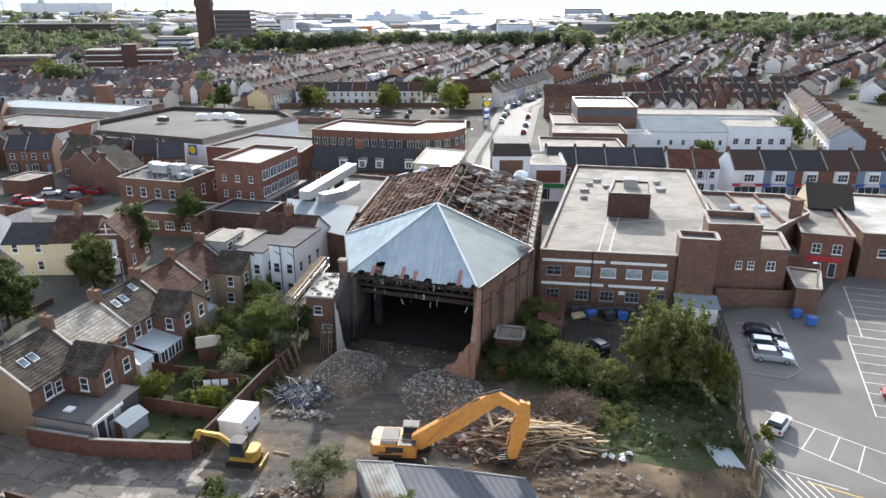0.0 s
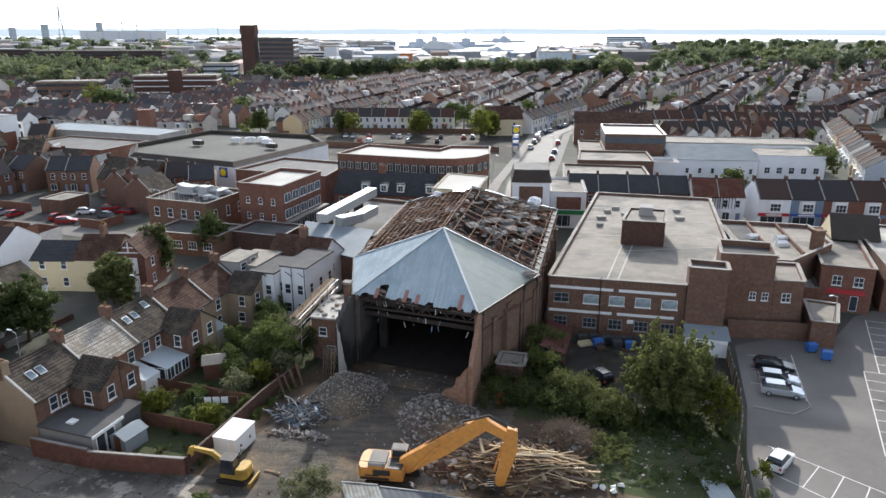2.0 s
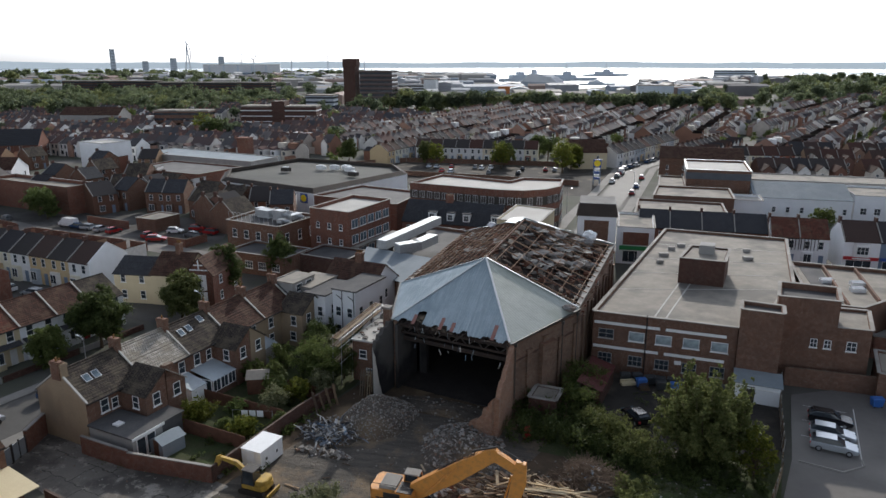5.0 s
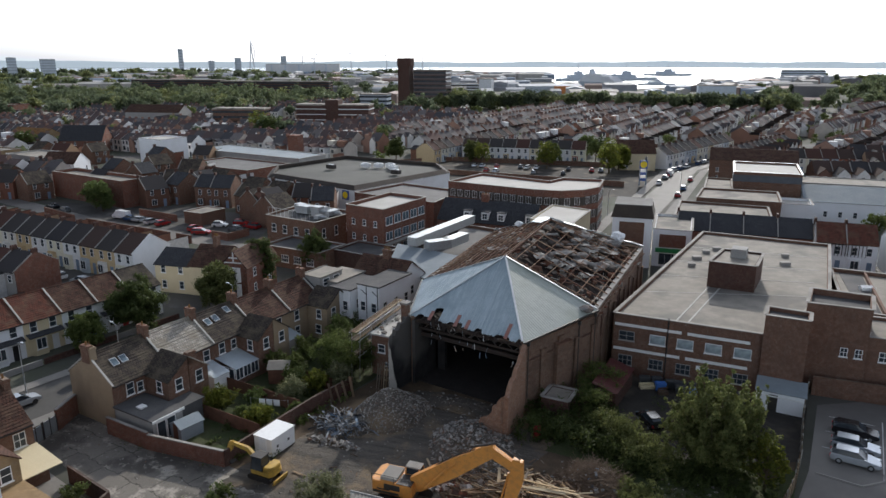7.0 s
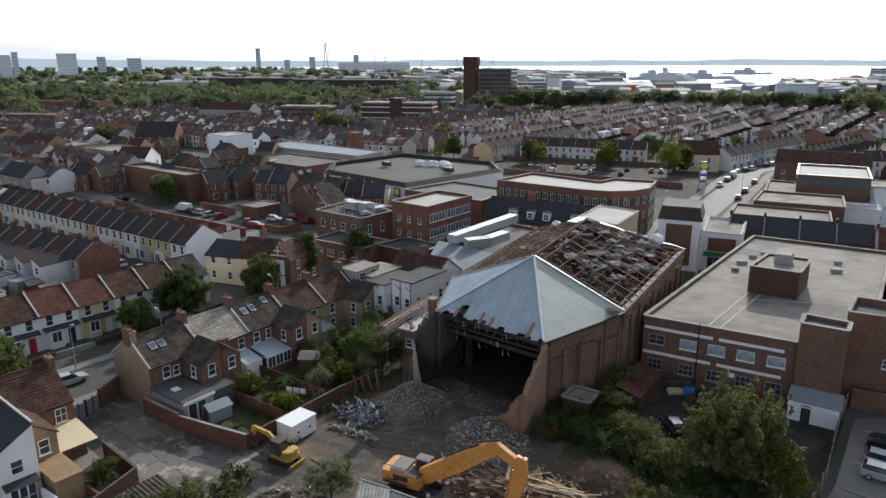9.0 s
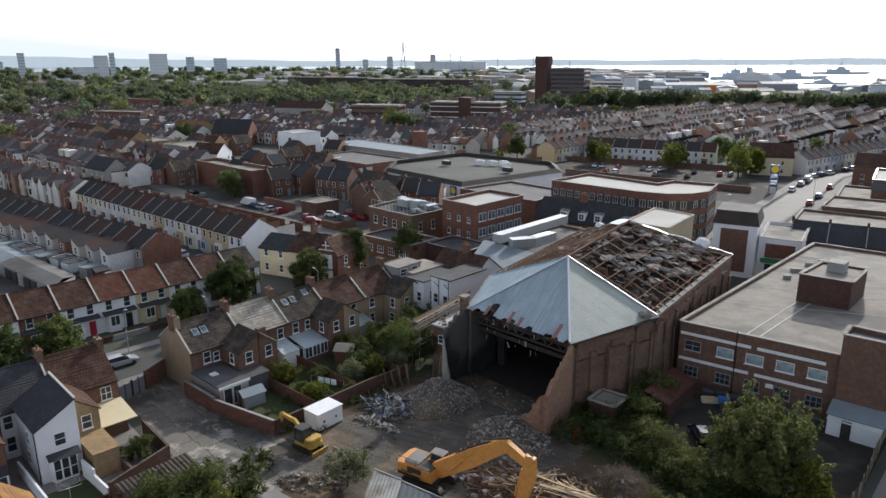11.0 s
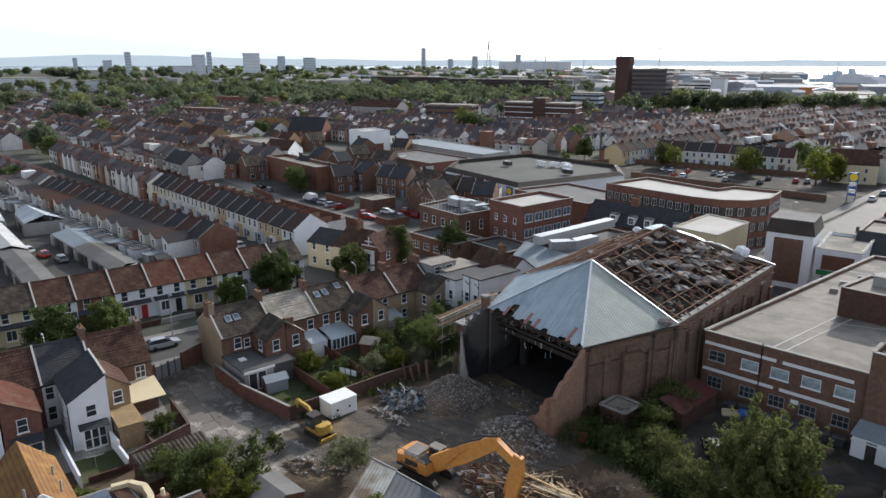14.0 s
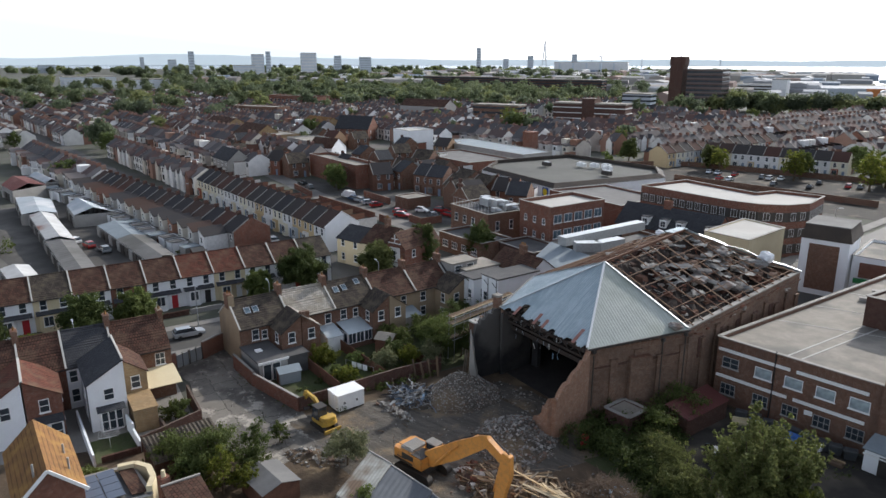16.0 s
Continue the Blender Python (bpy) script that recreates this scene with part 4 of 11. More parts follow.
for name, a, b, z, zb in (("wall", FR, ER, 8.5, 9.6), ("wall", ER, BR, 9.7, 10.9), ("wall", BR, BL, 10.9, 10.9), ("wall", BL, EL, 10.9, 9.8), ("wall", EL, FL, 9.6, 8.6)):
    bm = bm_new()
    wall_run(bm, a, b, 0, z, 0.45, zb)
    part(name, bm, BRICK_HALL, hall)
# pilasters, string courses and recessed panels of the side walls
for a, b, k, top in ((FR, ER, 4, 8.6), (ER, BR, 9, 9.4)):
    for i in range(k + 1):
        q = lerp2(a, b, (i + 0.15) / (k + 0.3))
        d = Vector((b[0] - a[0], b[1] - a[1], 0)).normalized()
        n = Vector((d.y, -d.x, 0)) * 0.22
        bm = bm_new()
        h = top - (1.6 if i % 2 else 0.7)
        hull8(bm, [Vector((q[0], q[1], 0)) + d * s * 0.42 + n * o + Vector((0, 0, z)) for z in (0, h) for s, o in ((-1, 1), (1, 1), (1, -0.5), (-1, -0.5))])
        part("pilaster", bm, BRICK_HALL, hall)
        bm = bm_new()
        hull8(bm, [Vector((q[0], q[1], 0)) + d * s * 0.5 + n * o + Vector((0, 0, z)) for z in (h, h + 0.18) for s, o in ((-1, 1.3), (1, 1.3), (1, -0.5), (-1, -0.5))])
        part("pilaster_cap", bm, BRICK_HALL, hall)
    bm = bm_new()
    d = Vector((b[0] - a[0], b[1] - a[1], 0)).normalized()
    n = Vector((d.y, -d.x, 0)) * 0.06
    beam(bm, Vector((*a, top - 0.25)) + n, Vector((*b, top + 0.5)) + n, 0.2, 0.22)
    part("cornice", bm, BRICK_BROWN, hall)
for i in range(6):
    f = (i + 0.7) / 6.5
    q = lerp2(ER, BR, f)
    bm = bm_new()
    box(bm, q[0] + 0.02, q[0] + 0.07, q[1] - 0.55, q[1] + 0.55, 5.6, 8.2)
    part("blocked_window", bm, BRICK_DARK, hall)
# bay standing proud of the front right wall
bm = bm_new()
q0, q1 = lerp2(FR, ER, 0.42), lerp2(FR, ER, 0.62)
wall_run(bm, (q0[0] + 0.5, q0[1] - 0.25), (q1[0] + 0.5, q1[1] - 0.25), 0, 7.2, 0.8)
part("buttress", bm, BRICK_HALL, hall)
bm = bm_new()
wall_run(bm, (q0[0] + 0.6, q0[1] - 0.35), (q1[0] + 0.6, q1[1] - 0.35), 7.2, 7.36, 1.0)
part("buttress_cap", bm, BRICK_BROWN, hall)
for f, z0, z1 in ((0.06, 2.0, 8.3), (0.74, 0.0, 8.8), (0.97, 0.0, 9.2)):
    q = lerp2(FR, ER, f)
    bm = bm_new()
    tube(bm, (q[0] + 0.2, q[1] - 0.1, z0), (q[0] + 0.2, q[1] - 0.1, z1), 0.07, 0.07, 8)
    box(bm, q[0] + 0.05, q[0] + 0.38, q[1] - 0.28, q[1] + 0.08, z1 - 0.1, z1 + 0.3)
    part("rain_pipe", bm, STEEL_DARK, hall)
for f0, f1, z in ((0.08, 0.4, 6.3), (0.66, 0.95, 6.8)):
    a, b = lerp2(FR, ER, f0), lerp2(FR, ER, f1)
    bm = bm_new()
    beam(bm, (a[0] + 0.03, a[1], z), (b[0] + 0.03, b[1], z + 0.3), 0.16, 0.2)
    part("string_course", bm, BRICK_DARK, hall)
# coping of the long walls
for a, b, z0, z1 in ((ER, BR, 9.7, 10.9), (EL, BL, 9.8, 10.2)):
    bm = bm_new()
    s = 0.2 if a is ER else -0.2
    beam(bm, (a[0] - s, a[1], z0 + 0.09), (b[0] - s, b[1], z1 + 0.09), 0.6, 0.16)
    part("coping", bm, CONCRETE, hall)

# torn side walls standing forward of the roof, where the front has been pulled down
F2, L2 = (6.3, -16.4), (-9.2, -13.4)
bm = bm_new()
ragged_wall(bm, FR, F2, [(0.0, 8.5), (0.4, 8.2), (1.3, 7.5), (2.3, 6.8), (3.2, 6.2), (3.9, 5.7), (4.6, 5.2), (5.4, 4.7)], 0.5, 3, 0.3)
part("broken_wall", bm, BRICK_RAW, hall, "torn brick side wall sloping down to the rubble")
bm = bm_new()
ragged_wall(bm, (6.3, -16.35), (3.2, -15.4), [(0.0, 4.7), (0.4, 4.3), (0.7, 3.6), (1.1, 2.9), (1.6, 2.4), (2.0, 1.6), (2.5, 1.3), (2.9, 0.7), (3.2, 0.4)], 0.55, 4, 0.3)
part("broken_wall", bm, BRICK_RAW, hall, "stump of the torn brick front wall")
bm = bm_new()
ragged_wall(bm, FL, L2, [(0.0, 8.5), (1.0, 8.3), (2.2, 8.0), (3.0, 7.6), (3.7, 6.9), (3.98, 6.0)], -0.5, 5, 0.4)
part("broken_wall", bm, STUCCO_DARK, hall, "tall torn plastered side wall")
bm = bm_new()
ragged_wall(bm, L2, (-7.4, -12.4), [(0.0, 6.9), (0.25, 6.0), (0.4, 4.4), (0.5, 2.8), (0.8, 1.6), (1.3, 0.9), (1.85, 0.5)], -0.5, 6, 0.4)
part("broken_wall", bm, CONCRETE, hall, "pale torn plaster edge flaring down to the rubble")
bm = bm_new()
tube(bm, (6.6, -10.9, 8.2), (6.66, -11.2, 6.4), 0.06, 0.06, 8)
tube(bm, (6.66, -11.2, 6.4), (6.68, -15.4, 4.3), 0.07, 0.07, 8)
part("rain_pipe", bm, WHITE, hall)
rng = random.Random(21)
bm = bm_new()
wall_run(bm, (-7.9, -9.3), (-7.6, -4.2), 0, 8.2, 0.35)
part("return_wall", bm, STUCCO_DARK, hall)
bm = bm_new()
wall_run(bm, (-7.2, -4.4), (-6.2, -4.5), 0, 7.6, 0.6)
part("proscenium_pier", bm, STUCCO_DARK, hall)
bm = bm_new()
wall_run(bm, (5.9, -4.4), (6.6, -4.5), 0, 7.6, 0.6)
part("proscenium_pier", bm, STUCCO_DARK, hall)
# inner wall, ceiling and floor coloured near-black for the unlit hall
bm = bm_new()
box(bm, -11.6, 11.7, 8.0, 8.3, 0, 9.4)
part("inner_wall", bm, INTERIOR_UNLIT, hall)
# added slab that keeps light of the open roof out of the hall
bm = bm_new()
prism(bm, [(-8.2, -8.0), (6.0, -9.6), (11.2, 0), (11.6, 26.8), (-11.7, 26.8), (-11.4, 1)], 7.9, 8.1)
part("inner_ceiling", bm, INTERIOR_UNLIT, hall)
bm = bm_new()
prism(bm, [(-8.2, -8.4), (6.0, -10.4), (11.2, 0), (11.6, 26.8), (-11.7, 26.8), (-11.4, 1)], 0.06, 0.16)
part("inner_floor", bm, INTERIOR_UNLIT, hall)
# burnt beams and truss across the opening
for z, y, h in ((8.0, 0.5, 0.34), (7.1, 0.7, 0.26), (6.1, 1.3, 0.5)):
    bm = bm_new()
    beam(bm, (-8.2, -8.9 + y, z), (6.0, -10.9 + y, z), 0.3, h)
    part("burnt_beam", bm, CHAR_AND_VOID, hall)
for i in range(14):
    bm = bm_new()
    f0, f1 = i / 14, (i + 1) / 14
    a0, a1 = Vector((-8.2, -8.2, 0)).lerp(Vector((6, -10.2, 0)), f0), Vector((-8.2, -8.2, 0)).lerp(Vector((6, -10.2, 0)), f1)
    beam(bm, (a0.x, a0.y, 7.05 if i % 2 else 8.0), (a1.x, a1.y, 8.0 if i % 2 else 7.05), 0.09, 0.12)
    part("truss_web", bm, STEEL_DARK, hall)
bm = bm_new()
for i in range(26):
    f = rng.random()
    a0 = Vector((-8.0, -8.8, 0)).lerp(Vector((5.9, -10.8, 0)), f)
    l = rng.uniform(0.15, 0.8)
    z = rng.choice((8.3, 7.0, 6.1))
    beam(bm, (a0.x, a0.y, z), (a0.x + rng.uniform(-0.25, 0.25), a0.y + rng.uniform(-0.1, 0.1), z - l), rng.uniform(0.03, 0.1), 0.03)
tagged(part("hanging_shred", bm, SCRAP, hall), kind="stuff")

# front roof: ribbed sheets on three faces


def ribbed(a, b, top, pitch, ragged, material, hole=None, rib=0.034):
    """Ribbed sheeting between an eave a-b and a point; ribs run square to the eave."""
    a, b, top = Vector(a), Vector(b), Vector(top)
    d = (b - a).normalized()
    L = (b - a).length
    foot = a + d * (top - a).dot(d)
    up = top - foot
    H = up.length
    up.normalize()
    n = d.cross(up)
    if n.z < 0:
        n = -n
    s0 = (top - a).dot(d)
    bm = bm_new()
    k = int(L / pitch)
    prev = None
    r = random.Random(3)
    edge = 0.0
    for i in range(k + 1):
        s = L * i / k
        hgt = H * (s / s0 if s < s0 else (L - s) / (L - s0))
        if i % 6 == 0:
            edge = r.uniform(-0.25, 0.5) if ragged else -0.25
        low = edge + (r.uniform(-0.08, 0.12) if ragged else 0)
        lift = n * (rib if i % 2 else 0.0)
        cells = [low]
        if hole and hole[0] < s < hole[1]:
            cells = [max(low, hole[2] + r.uniform(-0.1, 0.1))]
        p0 = a + d * s + up * min(cells[0], hgt) + lift
        p1 = a + d * s + up * max(hgt, cells[0] * 0.0) + lift
        cur = (bm.verts.new(p0), bm.verts.new(p1), bm.verts.new(p0 - n * 0.06))
        if prev:
            bm.faces.new((prev[0], cur[0], cur[1], prev[1]))
            bm.faces.new((prev[2], cur[2], cur[0], prev[0]))
        prev = cur
    part("roof_face", bm, material, hall)


eFL, eFR, eER, eEL = Vector((*FL, 8.75)), Vector((*FR, 8.75)), Vector((*ER, 9.85)), Vector((*EL, 9.95))
ribbed(eFL, eFR, APEX, 0.15, True, SHEET_BLUE, hole=(2.6, 3.9, 1.9))
ribbed(eFR, eER, APEX, 0.16, False, SHEET_GREEN, rib=0.014)
ribbed(eEL, eFL, APEX, 0.16, False, SHEET_BLUE, rib=0.028)
for e in (eFL, eFR, eER, eEL):
    bm = bm_new()
    beam(bm, e + Vector((0, 0, 0.08)), APEX + Vector((0, 0, 0.1)), 0.24, 0.09)
    part("hip_capping", bm, LEAD if e is not eFR else WHITE, hall)
bm = bm_new()
beam(bm, eFR + Vector((0.3, -0.05, -0.12)), eER + Vector((0.3, -0.05, -0.12)), 0.14, 0.2)
part("gutter", bm, STEEL_DARK, hall)
bm = bm_new()
beam(bm, eEL + Vector((-0.3, 0, -0.1)), eFL + Vector((-0.3, 0, -0.1)), 0.16, 0.2)
part("gutter", bm, CONCRETE, hall)
for s, l in ((0.42, 1.5), (0.52, 1.1), (0.86, 1.9), (0.18, 1.2)):
    e = eFL.lerp(eFR, s)
    bm = bm_new()
    u = (APEX - eFL.lerp(eFR, 0.55)).normalized()
    beam(bm, e + u * -0.2 + Vector((0, 0, 0.06)), e + u * l + Vector((0, 0, 0.08)), 0.42, 0.05)
    part("rusty_strip", bm, SHEET_RUST, hall)
bm = bm_new()
for i in range(150):
    e = eFL.lerp(eFR, rng.random())
    u = (APEX - eFL.lerp(eFR, 0.55)).normalized()
    q = e + u * rng.uniform(-0.3, 0.9) - Vector((0, 0, rng.uniform(0.05, 0.4)))
    beam(bm, q, q + Vector((rng.uniform(-0.4, 0.4), rng.uniform(-0.4, 0.1), rng.uniform(-0.5, 0.1))), rng.uniform(0.04, 0.3), 0.03, rng.random() * 3)
tagged(part("torn_edge_scrap", bm, CHAR_AND_VOID, hall), kind="stuff")

# rear roof: bare rafters and purlins over fallen boards and a painted dark void
slopes = ((ER, BR, 9.9, 11.0, 1), (EL, BL, 10.0, 11.0, -1))
rng = random.Random(4)
for a, b, z0, z1, side in slopes:
    A, B = Vector((*a, z0)), Vector((*b, z1))

    def at(f, g):
        """A point on the slope: f along the eave, g from eave to ridge line."""
        e = A.lerp(B, f)
        r = APEX.lerp(RIDGE, min(1, f / 0.66)) if f < 0.66 else RIDGE.lerp(RIDGE, 0)
        return e.lerp(r, g)

    ribs = 13 if side > 0 else 17
    for i in range(ribs):
        f = (i + 0.5) / ribs
        gmax = 1.0
        if rng.random() < 0.1:
            gmax = rng.uniform(0.3, 0.85)
        bm = bm_new()
        p, q = at(f, 0.0), at(f, gmax)
        j = Vector((rng.uniform(-0.1, 0.1), rng.uniform(-0.15, 0.15), rng.uniform(-0.2, 0.05)))
        beam(bm, p, q + j, 0.08, 0.13)
        part("rafter", bm, LATTICE, hall)
    bars = 6 if side > 0 else 13
    for i in range(bars):
        g = (i + 0.4) / bars
        f0 = 0.0
        while f0 < 0.97:
            f1 = min(0.99, f0 + rng.uniform(0.25, 0.55))
            if rng.random() > 0.1:
                bm = bm_new()
                up = Vector((0, 0, 0.16))
                beam(bm, at(f0, g + rng.uniform(-0.008, 0.008)) + up + Vector((0, 0, rng.uniform(-0.1, 0.03))), at(f1, g + rng.uniform(-0.012, 0.012)) + up + Vector((0, 0, rng.uniform(-0.15, 0.03))), 0.06, 0.08)
                part("purlin", bm, LATTICE, hall)
            f0 = f1 + rng.uniform(0, 0.03)
    # grey lumps of fallen plaster and lagging
    bm = bm_new()
    for i in range(16 if side > 0 else 8):
        f, g = rng.uniform(0.3, 0.95), rng.uniform(0.1, 0.9)
        c = at(f, g) - Vector((0, 0, rng.uniform(0.5, 1.0)))
        for k in range(5):
            w = rng.uniform(0.35, 0.95)
            p = c + Vector((rng.uniform(-1, 1), rng.uniform(-1, 1), rng.uniform(-0.3, 0.25)))
            bmesh.ops.create_icosphere(bm, subdivisions=1, radius=w, matrix=Matrix.Translation(p) @ Matrix.Diagonal((rng.uniform(0.6, 1.3), rng.uniform(0.6, 1.3), rng.uniform(0.3, 0.6), 1)))
    tagged(part("plaster_lump", bm, INSULATION, hall), kind="stuff")
    # big soft humps of sodden lagging under the bars
    for i in range(5 if side > 0 else 1):
        f, g = rng.uniform(0.32, 0.97), rng.uniform(0.12, 0.85)
        c = at(f, g) - Vector((0, 0, rng.uniform(0.35, 0.7)))
        bm = bm_new()
        bmesh.ops.create_icosphere(bm, subdivisions=3, radius=1.0)
        sx, sy, sz, a = rng.uniform(0.8, 1.9), rng.uniform(0.7, 1.3), rng.uniform(0.4, 0.7), rng.uniform(0, 3)
        turn = Matrix.Translation(c) @ Matrix.Rotation(a, 4, "Z") @ Matrix.Diagonal((sx, sy, sz, 1))
        for v in bm.verts:
            v.co *= 1 + 0.45 * noise.noise(v.co * 1.3 + Vector((i * 3.1, side, 0))) + 0.2 * noise.noise(v.co * 4.0 + Vector((0, i * 2.7, 5)))
            v.co = turn @ v.co
        part("lagging_hump", bm, LAGGING, hall)
    # near-black sheet painted as the void below the rafters, rubble above it
    verts, faces = [], []
    nf, ng = 46, 20
    for i in range(nf + 1):
        for j in range(ng + 1):
            p = at(i / nf, j / ng)
            verts.append((p.x, p.y, p.z - 1.25 - 0.9 * noise.noise(p * 0.45) - 0.35 * noise.noise(p * 2.0)))
    for i in range(nf):
        for j in range(ng):
            faces.append((i * (ng + 1) + j, (i + 1) * (ng + 1) + j, (i + 1) * (ng + 1) + j + 1, i * (ng + 1) + j + 1))
    me = raw("roof_boarding", verts, faces, CHAR_AND_VOID)
    part("roof_boarding", me, None, hall, "near-black sheet standing for the shaded void")
    bm = bm_new()
    for i in range(520):
        p = at(rng.random(), rng.random() ** 1.2)
        p.z -= 0.75 + rng.random() * 0.75 + 0.5 * noise.noise(p * 0.45)
        w = rng.uniform(0.08, 0.4) if rng.random() < 0.8 else rng.uniform(0.4, 0.8)
        if rng.random() < 0.55:
            d = Vector((rng.uniform(-1, 1), rng.uniform(-1, 1), rng.uniform(-0.35, 0.35))) * rng.uniform(0.3, 1.6)
            beam(bm, p, p + d, rng.uniform(0.05, 0.16), 0.04, rng.random() * 3)
        else:
                hull8(bm, [p + Vector((sx * w * rng.uniform(0.5, 1), sy * w * rng.uniform(0.5, 1), sz * w * rng.uniform(0.2, 0.6))) for sz in (-1, 1) for sx, sy in ((-1, -1), (1, -1), (1, 1), (-1, 1))])
    tagged(part("roof_debris", bm, ROOF_JUNK, hall, "heaps of broken plaster, lath and insulation"), kind="stuff")
    # pale crumpled sheets of lining
    for i in range(22 if side > 0 else 7):
        p = at(rng.uniform(0.2, 0.9), rng.uniform(0.3, 0.9))
        bm = bm_new()
        k = 7
        w, l = rng.uniform(0.7, 1.8), rng.uniform(1.2, 3.8)
        rot = rng.random() * 3
        vs = {}
        for ii in range(k):
            for jj in range(k):
                x, y = (ii / (k - 1) - 0.5) * w, (jj / (k - 1) - 0.5) * l
                z = 0.35 * noise.noise(Vector((x * 2 + i * 5, y * 2, side))) - 0.3
                vs[ii, jj] = bm.verts.new((p.x + x * math.cos(rot) - y * math.sin(rot), p.y + x * math.sin(rot) + y * math.cos(rot), p.z + z))
        for ii in range(k - 1):
            for jj in range(k - 1):
                bm.faces.new((vs[ii, jj], vs[ii + 1, jj], vs[ii + 1, jj + 1], vs[ii, jj + 1]))
        part("crumpled_lining", bm, (INSULATION, CONCRETE, INSULATION)[i % 3], hall)
bm = bm_new()
beam(bm, APEX, RIDGE, 0.16, 0.25)
part("ridge_beam", bm, TIMBER_DARK, hall)
back = [Vector((*BL, 11.0)), Vector((*BR, 11.0)), RIDGE]
bm = bm_new()
slab(bm, back, 0.08)
part("back_roof", bm, SHEET_BLUE, hall)
for e in back[:2]:
    prev = None
    for i in range(9):
        p = e.lerp(RIDGE, i / 8) + Vector((rng.uniform(-0.2, 0.2), rng.uniform(-0.3, 0.1), 0.1 + rng.uniform(-0.08, 0.12)))
        if prev is not None and i != 3:
            bm = bm_new()
            beam(bm, prev, p, rng.uniform(0.5, 0.9), 0.06, rng.uniform(-0.3, 0.3))
            part("torn_flashing", bm, LEAD, hall)
        prev = p
# white sacking caught at the rear and side eaves, loose sheets left by the ridge
for c, sx, sy, sz, m in ((RIDGE.lerp(Vector((*BR, 11.0)), 0.72) + Vector((0, -0.6, 0.5)), 1.1, 0.7, 0.8, RENDER_WHITE), (eER + Vector((-0.8, -1.2, 0.3)), 0.8, 0.6, 0.4, LAGGING), (RIDGE.lerp(Vector((*BL, 11.0)), 0.5) + Vector((0, -0.8, 0.3)), 0.7, 0.6, 0.45, RENDER_WHITE)):
    bm = bm_new()
    bmesh.ops.create_icosphere(bm, subdivisions=3, radius=1.0)
    for v in bm.verts:
        v.co *= 1 + 0.4 * noise.noise(v.co * 1.7 + c) + 0.2 * noise.noise(v.co * 5.0 + c)
        v.co = Vector((v.co.x * sx, v.co.y * sy, v.co.z * sz)) + c
    part("sacking", bm, m, hall, "crumpled pale sacking")
for f, g, w, l in ((0.78, 0.86, 1.4, 3.2), (0.88, 0.8, 1.2, 2.4), (0.62, 0.93, 0.9, 2.2)):
    e = Vector((*EL, 10.0)).lerp(Vector((*BL, 11.0)), f)
    c = e.lerp(RIDGE, g) + Vector((0, 0, 0.3))
    bm = bm_new()
    beam(bm, c - Vector((0, l / 2, 0)), c + Vector((0.2, l / 2, 0.1)), w, 0.05, 0.0)
    part("loose_sheet", bm, SHEET_BLUE, hall)
# brick flue at the left front corner
bm = bm_new()
box(bm, -9.9, -9.1, -9.0, -8.2, 0, 9.9)
part("flue", bm, BRICK_BROWN, hall)
bm = bm_new()
box(bm, -10.0, -9.0, -9.1, -8.1, 9.9, 10.15)
part("flue_cap", bm, CONCRETE, hall)

# ---- side annexe of the hall with scaffold poles ----
annexe = thing("brick_annexe", pose(-12.6, 77.6, 0, 0, 0, -8.5), "small flat-roofed brick annexe with debris on its roof", "building")
bm = bm_new()
box(bm, -1.6, 2.2, -2.2, 5.0, 0, 5.3)
part("wall", bm, BRICK_BROWN, annexe)
bm = bm_new()
box(bm, -1.75, 2.35, -2.35, 5.1, 5.3, 5.5)
part("flat_roof", bm, ROOF_PALE, annexe)
window(annexe, -0.2, -2.2, 3.1, 0, 1.0, 1.1)
window(annexe, 0.8, -2.2, 0.9, 0, 1.2, 1.0, glass=GLASS_SKY)
bm = bm_new()
rng = random.Random(2)
for i in range(40):
    p = Vector((rng.uniform(-1.4, 2), rng.uniform(-2, 4.6), 5.55))
    w = rng.uniform(0.05, 0.3)
    box(bm, p.x - w, p.x + w, p.y - w * 0.7, p.y + w * 0.7, p.z, p.z + w * 0.5)
tagged(part("roof_rubbish", bm, RUBBLE, annexe), kind="stuff")
scaf = thing("scaffold", pose(-15.2, 77.5, 0, 0, 0, -10), "leaning scaffold of steel poles and timber boards", "scaffold")
for i in range(5):
    for x in (-0.6, 0.6):
        bm = bm_new()
        tube(bm, (x, i * 2.6 - 4, 0), (x + 0.25, i * 2.6 - 4, 6.6 + 0.2 * i), 0.035, 0.035, 6)
        part("upright", bm, GREY_METAL, scaf)
for z in (3.2, 5.2, 6.2):
    for x in (-0.6, 0.6):
        bm = bm_new()
        tube(bm, (x + 0.15, -4.4, z), (x + 0.3, 7, z + 0.9), 0.04, 0.04, 6)
        part("ledger", bm, GREY_METAL, scaf)
    for k in range(3):
        bm = bm_new()
        beam(bm, (-0.4 + k * 0.36, -4.2, z + 0.08), (-0.3 + k * 0.36, 6.8, z + 0.98), 0.26, 0.05)
        part("board", bm, TIMBER, scaf)

# ---- flat-roofed two-storey brick building ----
FB = [(14.2, 85.4), (31.0, 83.2), (36.6, 92.0), (41.8, 103.5), (47.0, 130.5), (26.8, 134.0)]
fb = thing("flat_roofed_building", Matrix.Identity(4), "two-storey red brown brick building with a pale flat roof", "building")


